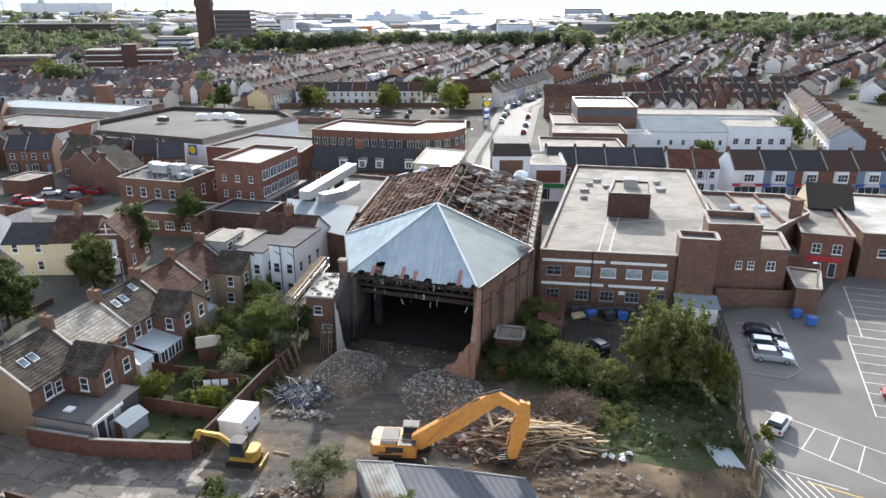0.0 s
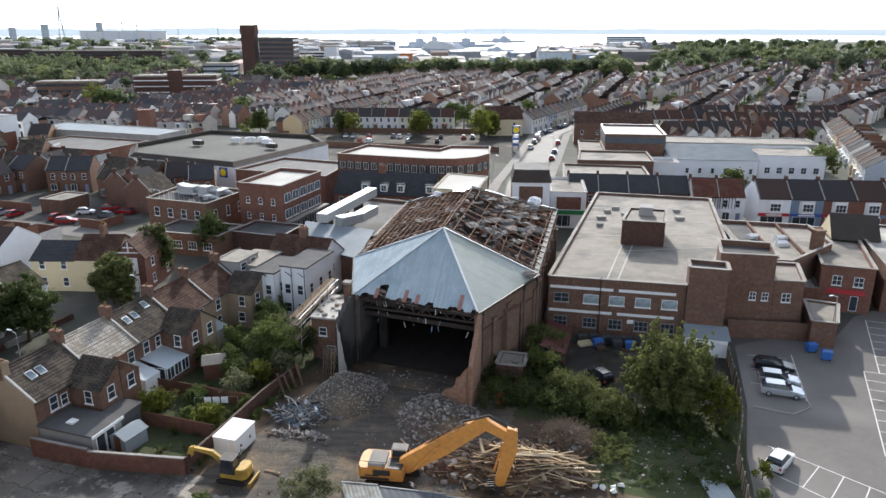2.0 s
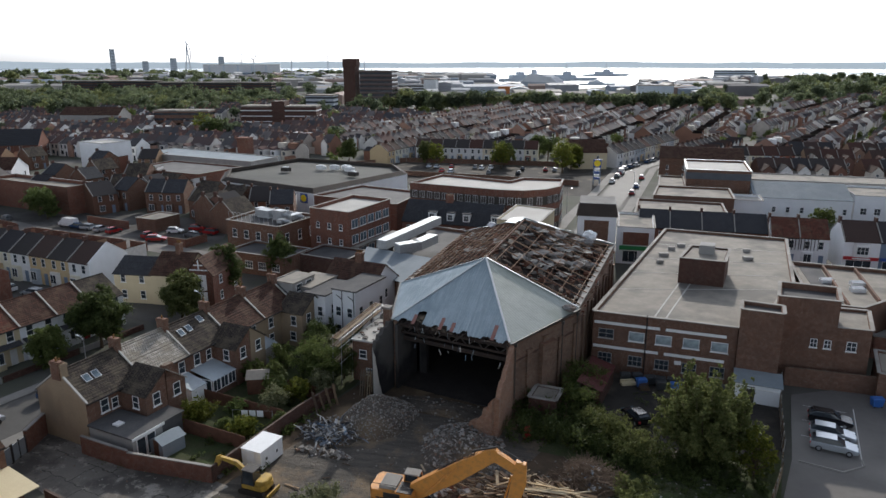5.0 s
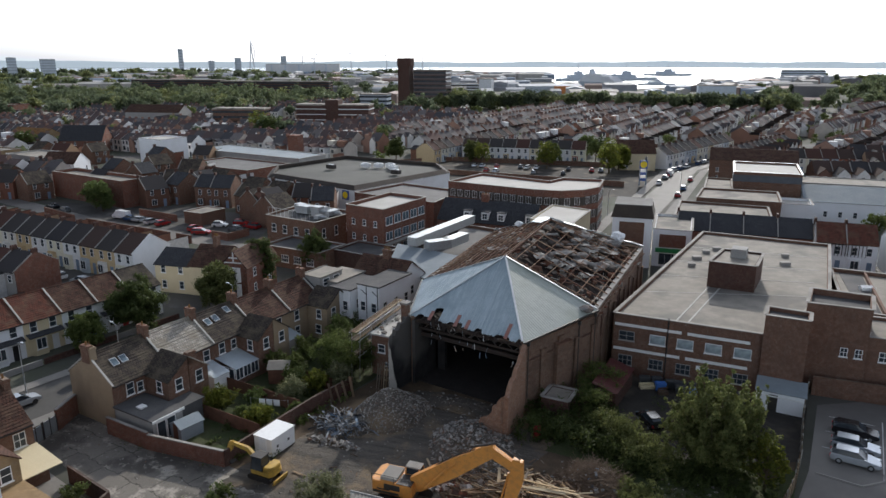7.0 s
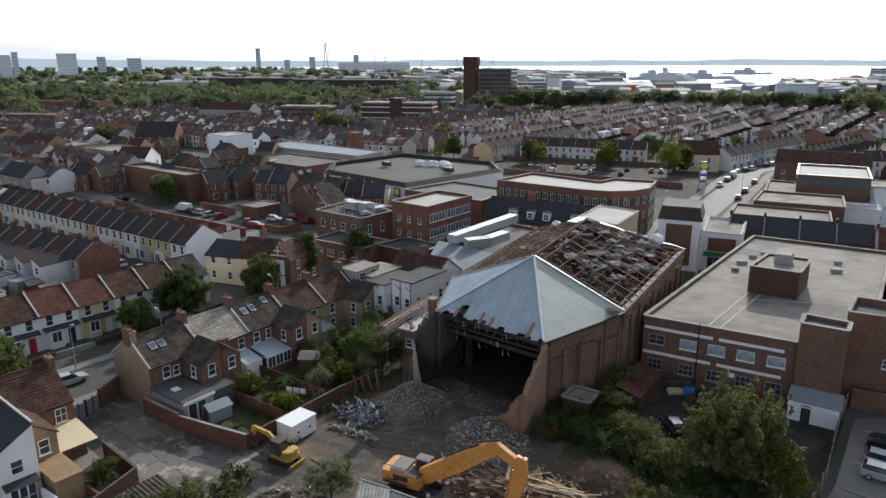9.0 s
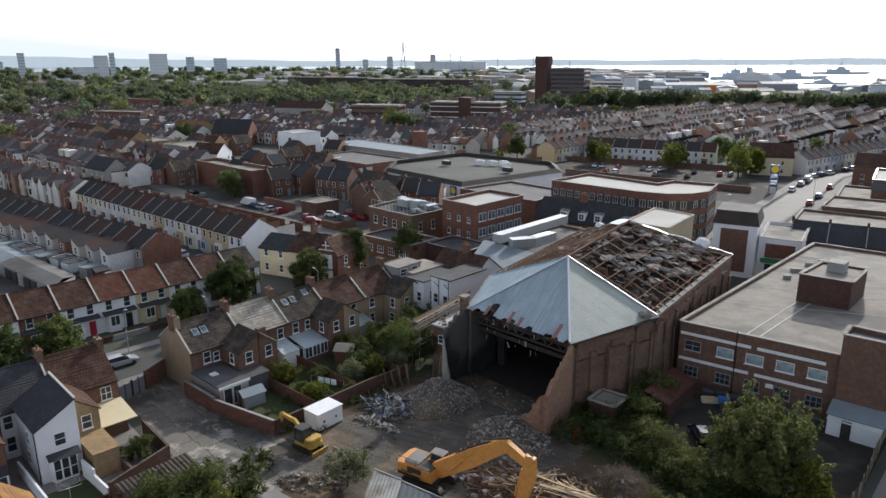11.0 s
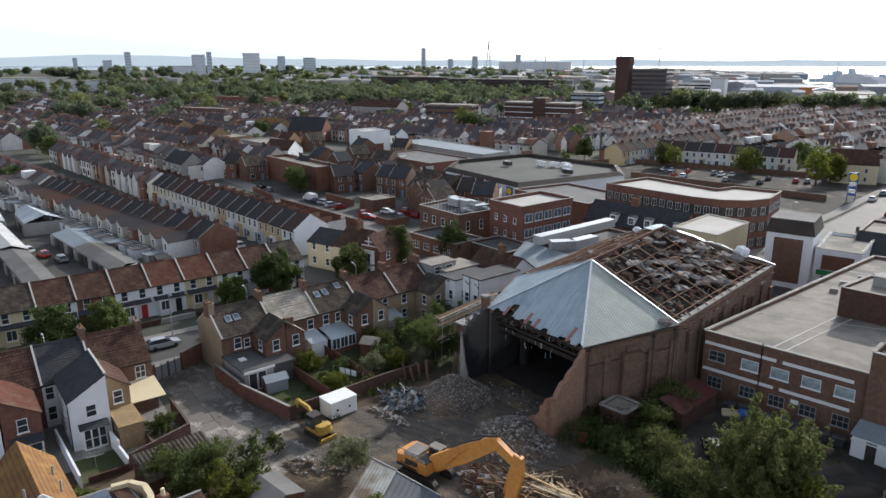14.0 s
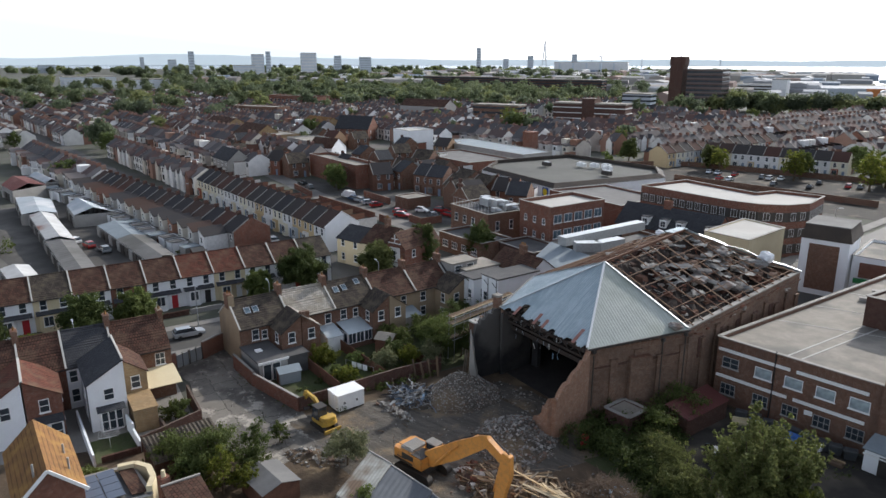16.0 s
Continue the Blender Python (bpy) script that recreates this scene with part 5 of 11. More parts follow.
def walls_of(parent, pts, z0, z1, material, thick=0.3, name="wall"):
    c = Vector((sum(p[0] for p in pts) / len(pts), sum(p[1] for p in pts) / len(pts), 0))
    area = sum(pts[i][0] * pts[(i + 1) % len(pts)][1] - pts[(i + 1) % len(pts)][0] * pts[i][1] for i in range(len(pts)))
    for i in range(len(pts)):
        a, b = pts[i], pts[(i + 1) % len(pts)]
        if area < 0:
            a, b = b, a
        bm = bm_new()
        wall_run(bm, a, b, z0, z1, thick)
        part(name, bm, material, parent)


def flat_block(name, pts, z, wall, roof, label, category="building", parapet=0.35, group="", coping=None, z0=0.0):
    t = thing(name, Matrix.Identity(4), label, category, group)
    walls_of(t, pts, z0, z + parapet, wall)
    bm = bm_new()
    c = Vector((sum(p[0] for p in pts) / len(pts), sum(p[1] for p in pts) / len(pts), 0))
    inner = [lerp2(p, c, 0.012) for p in pts]
    prism(bm, inner, z - 0.15, z)
    part("flat_roof", bm, roof, t)
    bm = bm_new()
    for i in range(len(pts)):
        a, b = pts[i], pts[(i + 1) % len(pts)]
        beam(bm, (*a, z + parapet + 0.04), (*b, z + parapet + 0.04), 0.42, 0.08)
    part("coping", bm, coping or CONCRETE, t)
    return t


walls_of(fb, FB, 0, 7.9, BRICK_BROWN)
bm = bm_new()
prism(bm, [lerp2(p, (31, 105), 0.01) for p in FB], 7.4, 7.55)
part("flat_roof", bm, ROOF_FELT, fb, "pale grey felt flat roof with stains and seams")
bm = bm_new()
for i in range(len(FB)):
    beam(bm, (*FB[i], 7.96), (*FB[(i + 1) % len(FB)], 7.96), 0.45, 0.1)
part("coping", bm, CONCRETE, fb)
bm = bm_new()
for f in (0.22, 0.4, 0.58, 0.78):
    a, b = lerp2(FB[0], FB[5], f), lerp2(FB[2], FB[4], f)
    beam(bm, (*a, 7.565), (*b, 7.565), 0.16, 0.03)
for f in (0.42, 0.5):
    a, b = lerp2(FB[0], FB[1], f), lerp2(FB[5], FB[4], f)
    beam(bm, (*a, 7.57), (*lerp2(a, b, 0.55), 7.57), 0.2, 0.05)
part("roof_seam", bm, ROOF_PALE, fb)
fd = Vector((FB[1][0] - FB[0][0], FB[1][1] - FB[0][1], 0))
fang = math.degrees(math.atan2(fd.y, fd.x))
for z in (6.55, 3.35):
    for f0, f1 in ((0.01, 0.48), (0.52, 0.93)):
        bm = bm_new()
        a, b = lerp2(FB[0], FB[1], f0), lerp2(FB[0], FB[1], f1)
        o = Vector((fd.y, -fd.x, 0)).normalized() * 0.05
        beam(bm, (a[0] + o.x, a[1] + o.y, z), (b[0] + o.x, b[1] + o.y, z), 0.14, 0.34)
        part("white_band", bm, WHITE, fb, "white painted concrete band")
for i, f in enumerate((0.1, 0.3, 0.49, 0.68, 0.87)):
    q = lerp2(FB[0], FB[1], f + (0.02 if i else 0))
    window(fb, q[0], q[1], 4.5, fang, 1.9, 1.25, 0 if i else 1, 2 if i == 0 else 1, GLASS_BLIND if i else GLASS, WHITE if i else FRAME_GREY)
    window(fb, q[0], q[1], 1.2, fang, 1.7, 1.35, 1, 3, None, FRAME_GREY)
bm = bm_new()
q = lerp2(FB[0], FB[1], 0.385)
tube(bm, (q[0] + 0.02, q[1] - 0.1, 0), (q[0] + 0.02, q[1] - 0.1, 8.2), 0.07, 0.07, 8)
part("drain_pipe", bm, BLACK, fb)
bm = bm_new()
box(bm, lerp2(FB[0], FB[1], 0.62)[0] - 0.4, lerp2(FB[0], FB[1], 0.62)[0] + 0.4, 83.88, 83.95, 2.2, 2.7)
part("notice", bm, WHITE, fb)
PENT = [(25.8, 101.0), (31.8, 100.0), (33.6, 107.6), (28.2, 108.6)]
pent = flat_block("rooftop_penthouse", PENT, 11.1, BRICK_DARK, ROOF_FELT, "dark brick lift house on the flat roof", parapet=0.2, z0=7.56)
bm = bm_new()
prism(bm, [(28.8, 104.6), (30.8, 104.2), (31.3, 106.4), (29.3, 106.8)], 11.1, 12.4)
part("vent_box", bm, RENDER_GREY, pent)
for i, (x, y, s) in enumerate(((25.0, 115.5, 0.7), (26.6, 119.8, 0.55), (28.4, 122.3, 0.6), (29.2, 118, 0.5), (38, 116, 0.7), (38.7, 121, 0.5), (24.1, 111, 0.5))):
    t = thing("roof_vent", pose(x, y, 7.56, 0, 0, 12), "small white rooftop vent box", "vent", "rooftop vents")
    bm = bm_new()
    box(bm, -s, s, -s * 0.6, s * 0.6, 0, 0.45)
    part("body", bm, RENDER_GREY, t)
    bm = bm_new()
    box(bm, -s * 1.1, s * 1.1, -s * 0.7, s * 0.7, 0.45, 0.53)
    part("cap", bm, CONCRETE, t)
flat_block("stair_tower", [(31.0, 82.8), (35.5, 82.0), (36.1, 85.0), (31.6, 86.0)], 10.0, BRICK_BROWN, ROOF_DARKFELT, "plain brick stair tower", parapet=0.4)
bt = flat_block("brick_tower_block", [(36.0, 87.3), (42.7, 86.6), (44.0, 92.2), (37.4, 93.4)], 10.2, BRICK_BROWN, ROOF_DARKFELT, "plain brick block with a sunken flat roof", parapet=0.7)
for x in (40.4, 41.9):
    window(bt, x, 86.9 - (x - 40) * 0.1, 4.8, -5, 0.8, 1.1, 1, 2)
an = flat_block("brick_annexe", [(42.8, 87.0), (46.6, 86.7), (48.6, 94.2), (44.4, 94.6)], 7.2, BRICK_BROWN, ROOF_FELT, "brick wing with a pale flat roof", parapet=0.3)
window(an, 44.6, 86.85, 4.6, -4, 1.1, 1.2, 1, 2)
flat_block("low_extension", [(46.8, 83.6), (49.6, 83.0), (52.6, 89.6), (48.8, 91.0)], 3.3, BRICK_BROWN, ROOF_FELT, "low brick extension with a flat roof", parapet=0.2)
yb = flat_block("yard_building", [(42.4, 96.5), (48.4, 95.6), (57.8, 104.6), (58.4, 114.8), (44.6, 117.0)], 6.9, BRICK_BROWN, ROOF_FELT, "brick building with pale flat roofs behind low walls", parapet=0.5)
for a, b in (((47.0, 96.6), (49.0, 115.8)), ((51.6, 99.4), (53.4, 115.2))):
    bm = bm_new()
    beam(bm, (*a, 7.15), (*b, 7.15), 0.3, 0.6)
    part("parapet_wall", bm, BRICK_BROWN, yb)
bm = bm_new()
box(bm, -0.7, 0.7, -0.6, 0.6, 5.5, 9.8)
box(bm, -0.8, 0.8, -0.7, 0.7, 9.8, 10.0)
part("chimney", bm, BRICK_BROWN, yb).matrix_local = pose(54.6, 102.6, 0, 0, 0, 20)
bm = bm_new()
prism(bm, [(44.4, 98.0), (46.8, 97.6), (48.6, 115.6), (45.6, 116.2)], 6.91, 6.96)
part("dark_roof_strip", bm, ROOF_DARKFELT, yb)
for i, (x, y) in enumerate(((46, 103), (50.5, 104.5), (51.4, 107.5), (47.5, 108))):
    t = thing("rooflight", pose(x, y, 6.9, 0, 0, 10), "raised white rooflight box on a flat roof", "rooflight", "rooflights")
    bm = bm_new()
    box(bm, -0.9, 0.9, -0.6, 0.6, 0, 0.5)
    part("kerb", bm, WHITE, t)
    bm = bm_new()
    slab(bm, [(-0.85, -0.55, 0.52), (0.85, -0.55, 0.52), (0.85, 0.55, 0.62), (-0.85, 0.55, 0.62)], 0.06)
    part("pane", bm, GLASS, t)
bm = bm_new()
beam(bm, (37.4, 85.8, 1.2), (43.0, 85.4, 1.2), 0.25, 2.4)
beam(bm, (43.0, 85.4, 1.2), (50.3, 84.8, 1.2), 0.25, 2.4)
single("yard_wall", bm, BRICK_BROWN, "brown brick boundary wall of the car park", "wall", "structure")

# ---- terraced houses near the site ----

def chimney(parent, x, y, z, w=1.0, d=0.55, h=1.5, pots=3, material=None):
    bm = bm_new()
    box(bm, x - w / 2, x + w / 2, y - d / 2, y + d / 2, z - 0.8, z + h)
    box(bm, x - w / 2 - 0.06, x + w / 2 + 0.06, y - d / 2 - 0.06, y + d / 2 + 0.06, z + h - 0.28, z + h - 0.12)
    st = part("chimney", bm, material or BRICK_BROWN, parent)
    for i in range(pots):
        bm = bm_new()
        px = x - w / 2 + w * (i + 0.5) / pots
        tube(bm, (px, y, z + h - 0.02), (px, y, z + h + 0.42), 0.12, 0.09, 8)
        part("chimney_pot", bm, TILE_ORANGE, st)


def gable_body(bm, w, d, eave, ridge, x0=0.0):
    pts = [(0, 0), (d, 0), (d, eave), (d / 2, ridge), (0, eave)]
    a = [bm.verts.new((x0, y, z)) for y, z in pts]
    b = [bm.verts.new((x0 + w, y, z)) for y, z in pts]
    n = len(pts)
    for i in range(n):
        bm.faces.new((a[i], a[(i + 1) % n], b[(i + 1) % n], b[i]))
    bm.faces.new(a[::-1])
    bm.faces.new(b)


def skylight(parent, x, y, z, slope, w=0.8, h=1.0):
    bm = bm_new()
    box(bm, -w / 2, w / 2, -h / 2, h / 2, 0, 0.1)
    f = part("skylight", bm, GREY_METAL, parent)
    f.matrix_local = pose(x, y, z, slope, 0, 0)
    bm = bm_new()
    box(bm, -w / 2 + 0.08, w / 2 - 0.08, -h / 2 + 0.08, h / 2 - 0.08, 0.07, 0.115)
    part("pane", bm, GLASS_SKY, f)


def wing(t, x0, x1, length, low, high, rise_right, wall, roof, end_window=True, side=0):
    """A rear wing with a roof that rises to its neighbour's side."""
    bm = bm_new()
    zl, zr = (low, high) if rise_right else (high, low)
    hull8(bm, [(x0, -length, 0), (x1, -length, 0), (x1, 0.1, 0), (x0, 0.1, 0), (x0, -length, zl), (x1, -length, zr), (x1, 0.1, zr), (x0, 0.1, zl)])
    part("rear_wing", bm, wall, t)
    bm = bm_new()
    o = 0.18
    dz = (high - low) / (x1 - x0) * o
    if rise_right:
        courses(bm, (x0 - o, 0.6, zl + 0.05 - dz), (x0 - o, -length - o, zl + 0.05 - dz), (x1, -length - o, zr + 0.05), (x1, 0.6, zr + 0.05))
    else:
        courses(bm, (x1 + o, -length - o, zr + 0.05 - dz), (x1 + o, 0.6, zr + 0.05 - dz), (x0, 0.6, zl + 0.05), (x0, -length - o, zl + 0.05))
    part("wing_roof", bm, roof, t)
    if end_window:
        window(t, (x0 + x1) / 2, -length, 3.2, 0, 0.95, 1.45)
    if side == -1:
        window(t, x0, -length * 0.6, 3.1, -90, 0.9, 1.4)
        window(t, x0, -length * 0.55, 0.9, -90, 1.0, 1.3)
    if side == 1:
        window(t, x1, -length * 0.6, 3.1, 90, 0.9, 1.4)
        window(t, x1, -length * 0.55, 0.9, 90, 1.0, 1.3)


def house(o, s, w, d, eave, ridge, wall, roof, label, rear=2, front=True, off=0.0, group="terraced houses", stack=True, verge=True):
    p = row_xy(o, s, off)
    t = thing("house", pose(p[0], p[1], 0, 0, 0, TURN_OF[o]), label, "house", group)
    bm = bm_new()
    gable_body(bm, w - 0.01, d, eave, ridge)
    part("wall", bm, wall, t)
    over = 0.28
    dz = (ridge - eave) / (d / 2) * over
    for y0, sgn in ((0, -1), (d, 1)):
        bm = bm_new()
        e = y0 + sgn * over
        q = [(0.0, e, eave - dz + 0.06), (w, e, eave - dz + 0.06), (w, d / 2, ridge + 0.06), (0.0, d / 2, ridge + 0.06)]
        courses(bm, *q)
        part("roof", bm, roof, t)
    bm = bm_new()
    tube(bm, (0, d / 2, ridge + 0.09), (w, d / 2, ridge + 0.09), 0.11, 0.11, 8)
    part("ridge_tiles", bm, roof, t)
    if verge:
        for y0, sgn in ((0, -1), (d, 1)):
            bm = bm_new()
            beam(bm, (0, y0 + sgn * over, eave - dz + 0.16), (0, d / 2, ridge + 0.2), 0.2, 0.14)
            part("party_verge", bm, ROOF_PALE, t)
    bm = bm_new()
    beam(bm, (0, -over - 0.05, eave - dz + 0.0), (w, -over - 0.05, eave - dz + 0.0), 0.12, 0.1)
    part("gutter", bm, BLACK, t)
    bm = bm_new()
    beam(bm, (0, d + over + 0.05, eave - dz + 0.0), (w, d + over + 0.05, eave - dz + 0.0), 0.12, 0.1)
    part("gutter", bm, BLACK, t)
    if stack:
        chimney(t, 0.05, d / 2, ridge, 0.6, 1.3, 1.2, 1)
    for i in range(rear):
        window(t, w * (i + 0.5) / rear if rear > 1 else w * 0.3, 0, 3.2, 0, 0.95, 1.45)
    if front:
        for i in range(2):
            window(t, w * (0.27 + 0.46 * i), d, 3.2, 180, 0.95, 1.5)
        window(t, w * 0.3, d, 0.8, 180, 1.5, 1.6, 1, 2)
        bm = bm_new()
        box(bm, w * 0.78 - 0.45, w * 0.78 + 0.45, d - 0.02, d + 0.05, 0, 2.1)
        part("front_door", bm, SHOP_BLUE, t)
    return t


A = house(ROW_A, 0.0, 6.9, 7.4, 5.15, 7.75, BRICK_BROWN, TILE_GREY, "brick end terrace house with a tan rendered gable", 1)
bm = bm_new()
for y0, y1, e0, e1 in ((0.0, 3.7, 5.15, 7.75), (3.7, 7.4, 7.75, 5.15)):
    hull8(bm, [(-0.06, y0, 0), (0.0, y0, 0), (0.0, y1, 0), (-0.06, y1, 0), (-0.06, y0, e0), (0.0, y0, e0), (0.0, y1, e1), (-0.06, y1, e1)])
part("gable_render", bm, RENDER_TAN, A, "tan rendered gable wall")
chimney(A, 0.2, 3.7, 7.75, 0.7, 1.7, 1.0, 2, RENDER_TAN)
wing(A, 4.1, 6.85, 3.7, 4.75, 6.7, True, BRICK_BROWN, TILE_GREY, True, -1)
skylight(A, 1.9, 2.0, 6.63, 35)
skylight(A, 3.0, 2.0, 6.63, 35)
window(A, 3.3, 0, 3.1, 0, 0.8, 1.2)
ext = thing("flat_extension", pose(*row_xy(ROW_A, 0.0, 0), 0, 0, 0, TURN_OF[ROW_A]), "single-storey rear extension with a dark felt roof", "extension")
bm = bm_new()
box(bm, 0, 3.7, -6.2, -0.02, 0, 2.6)
part("wall", bm, RENDER_GREY, ext)
bm = bm_new()
box(bm, 3.72, 6.5, -6.0, -3.78, 0, 2.45)
box(bm, 3.72, 6.7, -6.2, -3.78, 2.45, 2.6)
part("side_wing", bm, ROOF_DARKFELT, ext)
bm = bm_new()
box(bm, -0.2, 3.7, -6.5, -0.02, 2.6, 2.78)
part("flat_roof", bm, ROOF_DARKFELT, ext)
bm = bm_new()
box(bm, -0.24, 3.72, -6.58, -6.5, 2.52, 2.8)
part("fascia", bm, WHITE, ext)
bm = bm_new()
box(bm, 0.9, 1.7, -3.2, -2.4, 2.78, 2.95)
part("rooflight", bm, WHITE, ext)
for x in (1.0, 2.2):
    window(ext, x, -6.2, 0.1, 0, 1.1, 2.2, 0, 1, sill=False)
B = house(ROW_A, 6.9, 6.7, 7.4, 5.15, 7.75, BRICK_BROWN, TILE_PALE, "brick terrace house with a pale weathered tiled roof", 0)
wing(B, 0.05, 2.6, 3.7, 4.75, 6.7, False, BRICK_BROWN, TILE_PALE, True, 1)
chimney(B, 0.6, -3.4, 6.3, 1.1, 0.6, 0.75, 0)
window(B, 5.6, 0, 3.1, 0, 0.95, 1.45)
C = house(ROW_A, 13.6, 6.7, 7.4, 5.15, 7.75, BRICK_BROWN, TILE_GREY, "brick terrace house with grey tiles and rooflights", 0)
wing(C, 4.0, 6.65, 3.5, 4.75, 6.7, True, BRICK_BROWN, TILE_GREY, True, -1)
for x, y in ((1.4, 2.3), (2.7, 2.4), (5.0, 2.9)):
    skylight(C, x, y, 5.15 + y / 3.7 * 2.6 + 0.1, 35)
window(C, 1.3, 0, 3.2, 0, 0.95, 1.45)
window(C, 3.2, 0, 3.2, 0, 0.8, 1.3)
D = house(ROW_A, 20.3, 6.7, 7.4, 5.15, 7.75, RENDER_TAN, TILE_BROWN, "rendered terrace house with a brown tiled roof", 0)
wing(D, 0.05, 2.7, 3.5, 4.75, 6.7, False, RENDER_TAN, TILE_GREY, True, 1)
bm = bm_new()
slab(bm, [(2.8, -2.6, 2.2), (6.2, -2.6, 2.2), (6.2, -0.02, 2.9), (2.8, -0.02, 2.9)], 0.06)
part("lean_to_roof", bm, SHEET_FLAT, D)
bm = bm_new()
box(bm, 2.9, 6.1, -2.45, -0.02, 0, 2.2)
part("lean_to", bm, RENDER_GREY, D)
window(D, 4.6, 0, 3.2, 0, 0.95, 1.45)
E = house(ROW_A, 27.0, 6.5, 7.4, 5.15, 7.75, RENDER_TAN, TILE_BROWN, "rendered terrace house with a grey brown roof", 0)
wing(E, 3.6, 6.45, 3.6, 4.9, 6.8, True, RENDER_TAN, TILE_GREY, True, -1)
window(E, 1.4, 0, 3.2, 0, 0.95, 1.45)
window(E, 1.4, 0, 0.9, 0, 0.95, 1.45)
F = house(ROW_A, 33.5, 6.2, 7.4, 5.15, 7.75, RENDER_WHITE, ROOF_DARKFELT, "rendered terrace house with a flat-roofed loft dormer", 1)
bm = bm_new()
box(bm, 0.6, 5.6, 0.4, 4.0, 5.2, 7.7)
part("dormer", bm, RENDER_GREY, F, "grey flat-roofed loft dormer")
bm = bm_new()
box(bm, 0.5, 5.7, 0.25, 4.1, 7.7, 7.85)
part("dormer_roof", bm, ROOF_FELT, F)
wing(F, 0.05, 2.3, 3.6, 4.9, 6.8, False, RENDER_WHITE, TILE_GREY, True, 1)
for x in (1.9, 4.2):
    window(F, x, 0.4, 6.3, 0, 1.4, 1.1)
# lean-to conservatory behind the third house
con = thing("conservatory", pose(*row_xy(ROW_A, 13.7, 0), 0, 0, 0, TURN_OF[ROW_A]), "white lean-to conservatory with a pale corrugated roof", "conservatory")
bm = bm_new()
corrugated(bm, (0, -3.6, 2.3), (3.84, -3.6, 2.3), (3.84, -0.02, 3.0), (0, -0.02, 3.0), 24, 0.03)
part("roof", bm, PLASTIC_PALE, con)
bm = bm_new()
box(bm, 0, 3.8, -3.4, -0.02, 0, 0.8)
part("base_wall", bm, BRICK_BROWN, con)
for i in range(3):
    window(con, 0.65 + i * 1.25, -3.4, 0.8, 0, 1.2, 1.5, 0, 2, sill=False)
window(con, 3.8, -1.8, 0.8, 90, 3.0, 1.5, 0, 3, sill=False)
window(con, 0.0, -1.8, 0.8, -90, 3.0, 1.5, 0, 3, sill=False)
con2 = thing("glazed_porch", pose(*row_xy(ROW_A, 10.9, 0), 0, 0, 0, TURN_OF[ROW_A]), "small glazed lean-to with a clear sloping roof", "conservatory")
bm = bm_new()
slab(bm, [(0, -3.0, 2.2), (2.4, -3.0, 2.2), (2.4, -0.02, 3.0), (0, -0.02, 3.0)], 0.05)
part("roof", bm, PLASTIC_PALE, con2)
bm = bm_new()
box(bm, 0.05, 2.35, -2.9, -0.02, 0, 2.15)
part("wall", bm, WHITE, con2)

# white houses beside the hall, backs to the gardens


def plain_house(x, y, turn, w, d, eave, wall, roof, label, flat=False, ridge=None, rows=(0.9, 3.6), n=2, nside=1, group="back houses"):
    t = thing("house", pose(x, y, 0, 0, 0, turn), label, "house", group)
    bm = bm_new()
    if flat:
        box(bm, 0, w, 0, d, 0, eave)
        part("wall", bm, wall, t)
        bm = bm_new()
        box(bm, -0.15, w + 0.15, -0.15, d + 0.15, eave, eave + 0.2)
        part("flat_roof", bm, roof, t)
    else:
        gable_body(bm, w, d, eave, ridge)
        part("wall", bm, wall, t)
        for y0, s in ((0, -1), (d, 1)):
            bm = bm_new()
            dz = (ridge - eave) / (d / 2) * 0.25
            courses(bm, (-0.15, y0 + s * 0.25, eave - dz + 0.06), (w + 0.15, y0 + s * 0.25, eave - dz + 0.06), (w + 0.15, d / 2, ridge + 0.06), (-0.15, d / 2, ridge + 0.06))
            part("roof", bm, roof, t)
    for z in rows:
        for i in range(n):
            window(t, w * (i + 0.5) / n, 0, z, 0, 0.9, 1.4)
        for i in range(nside):
            window(t, w, d * (i + 0.5) / nside, z, 90, 0.9, 1.4)
            window(t, 0, d * (i + 0.5) / nside, z, -90, 0.9, 1.4)
    return t


h = plain_house(-26.0, 87.6, -14, 3.6, 7.0, 6.6, RENDER_WHITE, ROOF_DARKFELT, "tall white rendered house back with a flat roof", True, n=2, nside=2)
h = plain_house(-21.8, 87.8, -14, 3.8, 8.0, 7.4, RENDER_WHITE, ROOF_DARKFELT, "tall white rendered house back with a dark flat roof", True, n=2, nside=3)
h = plain_house(-29.9, 90.0, -14, 4.4, 6.6, 6.8, RENDER_GREY, ROOF_FELT, "grey rendered house back with a felt roof", True, n=2, nside=1)
h = plain_house(-26.4, 95.2, -14, 9.0, 7.5, 6.0, RENDER_WHITE, TILE_BROWN, "white rendered house with a brown roof", False, 8.8, n=3)
chimney(h, 4.5, 3.7, 8.8, 1.2, 0.7, 1.3, 3)
for x, y, z in ((-24.2, 86.9, 6.6), (-20.2, 87.2, 7.4), (-18.3, 86.7, 7.4), (-28.0, 89.3, 6.8)):
    bm = bm_new()
    tube(bm, (x, y, 0), (x, y, z), 0.06, 0.06, 6)
    tube(bm, (x, y, z - 1.2), (x - 0.9, y + 0.2, z - 0.6), 0.05, 0.05, 6)
    single("drain_pipe", bm, BLACK, "black drain pipe on a white house back", "pipe", "", "drain pipes")
shed = thing("workshop", Matrix.Identity(4), "brick workshop with a blue grey sheet roof", "building")
walls_of(shed, [(-23.2, 104.0), (-13.9, 97.8), (-12.6, 107.0), (-24.4, 111.5)], 0, 5.6, BRICK_BROWN)
bm = bm_new()
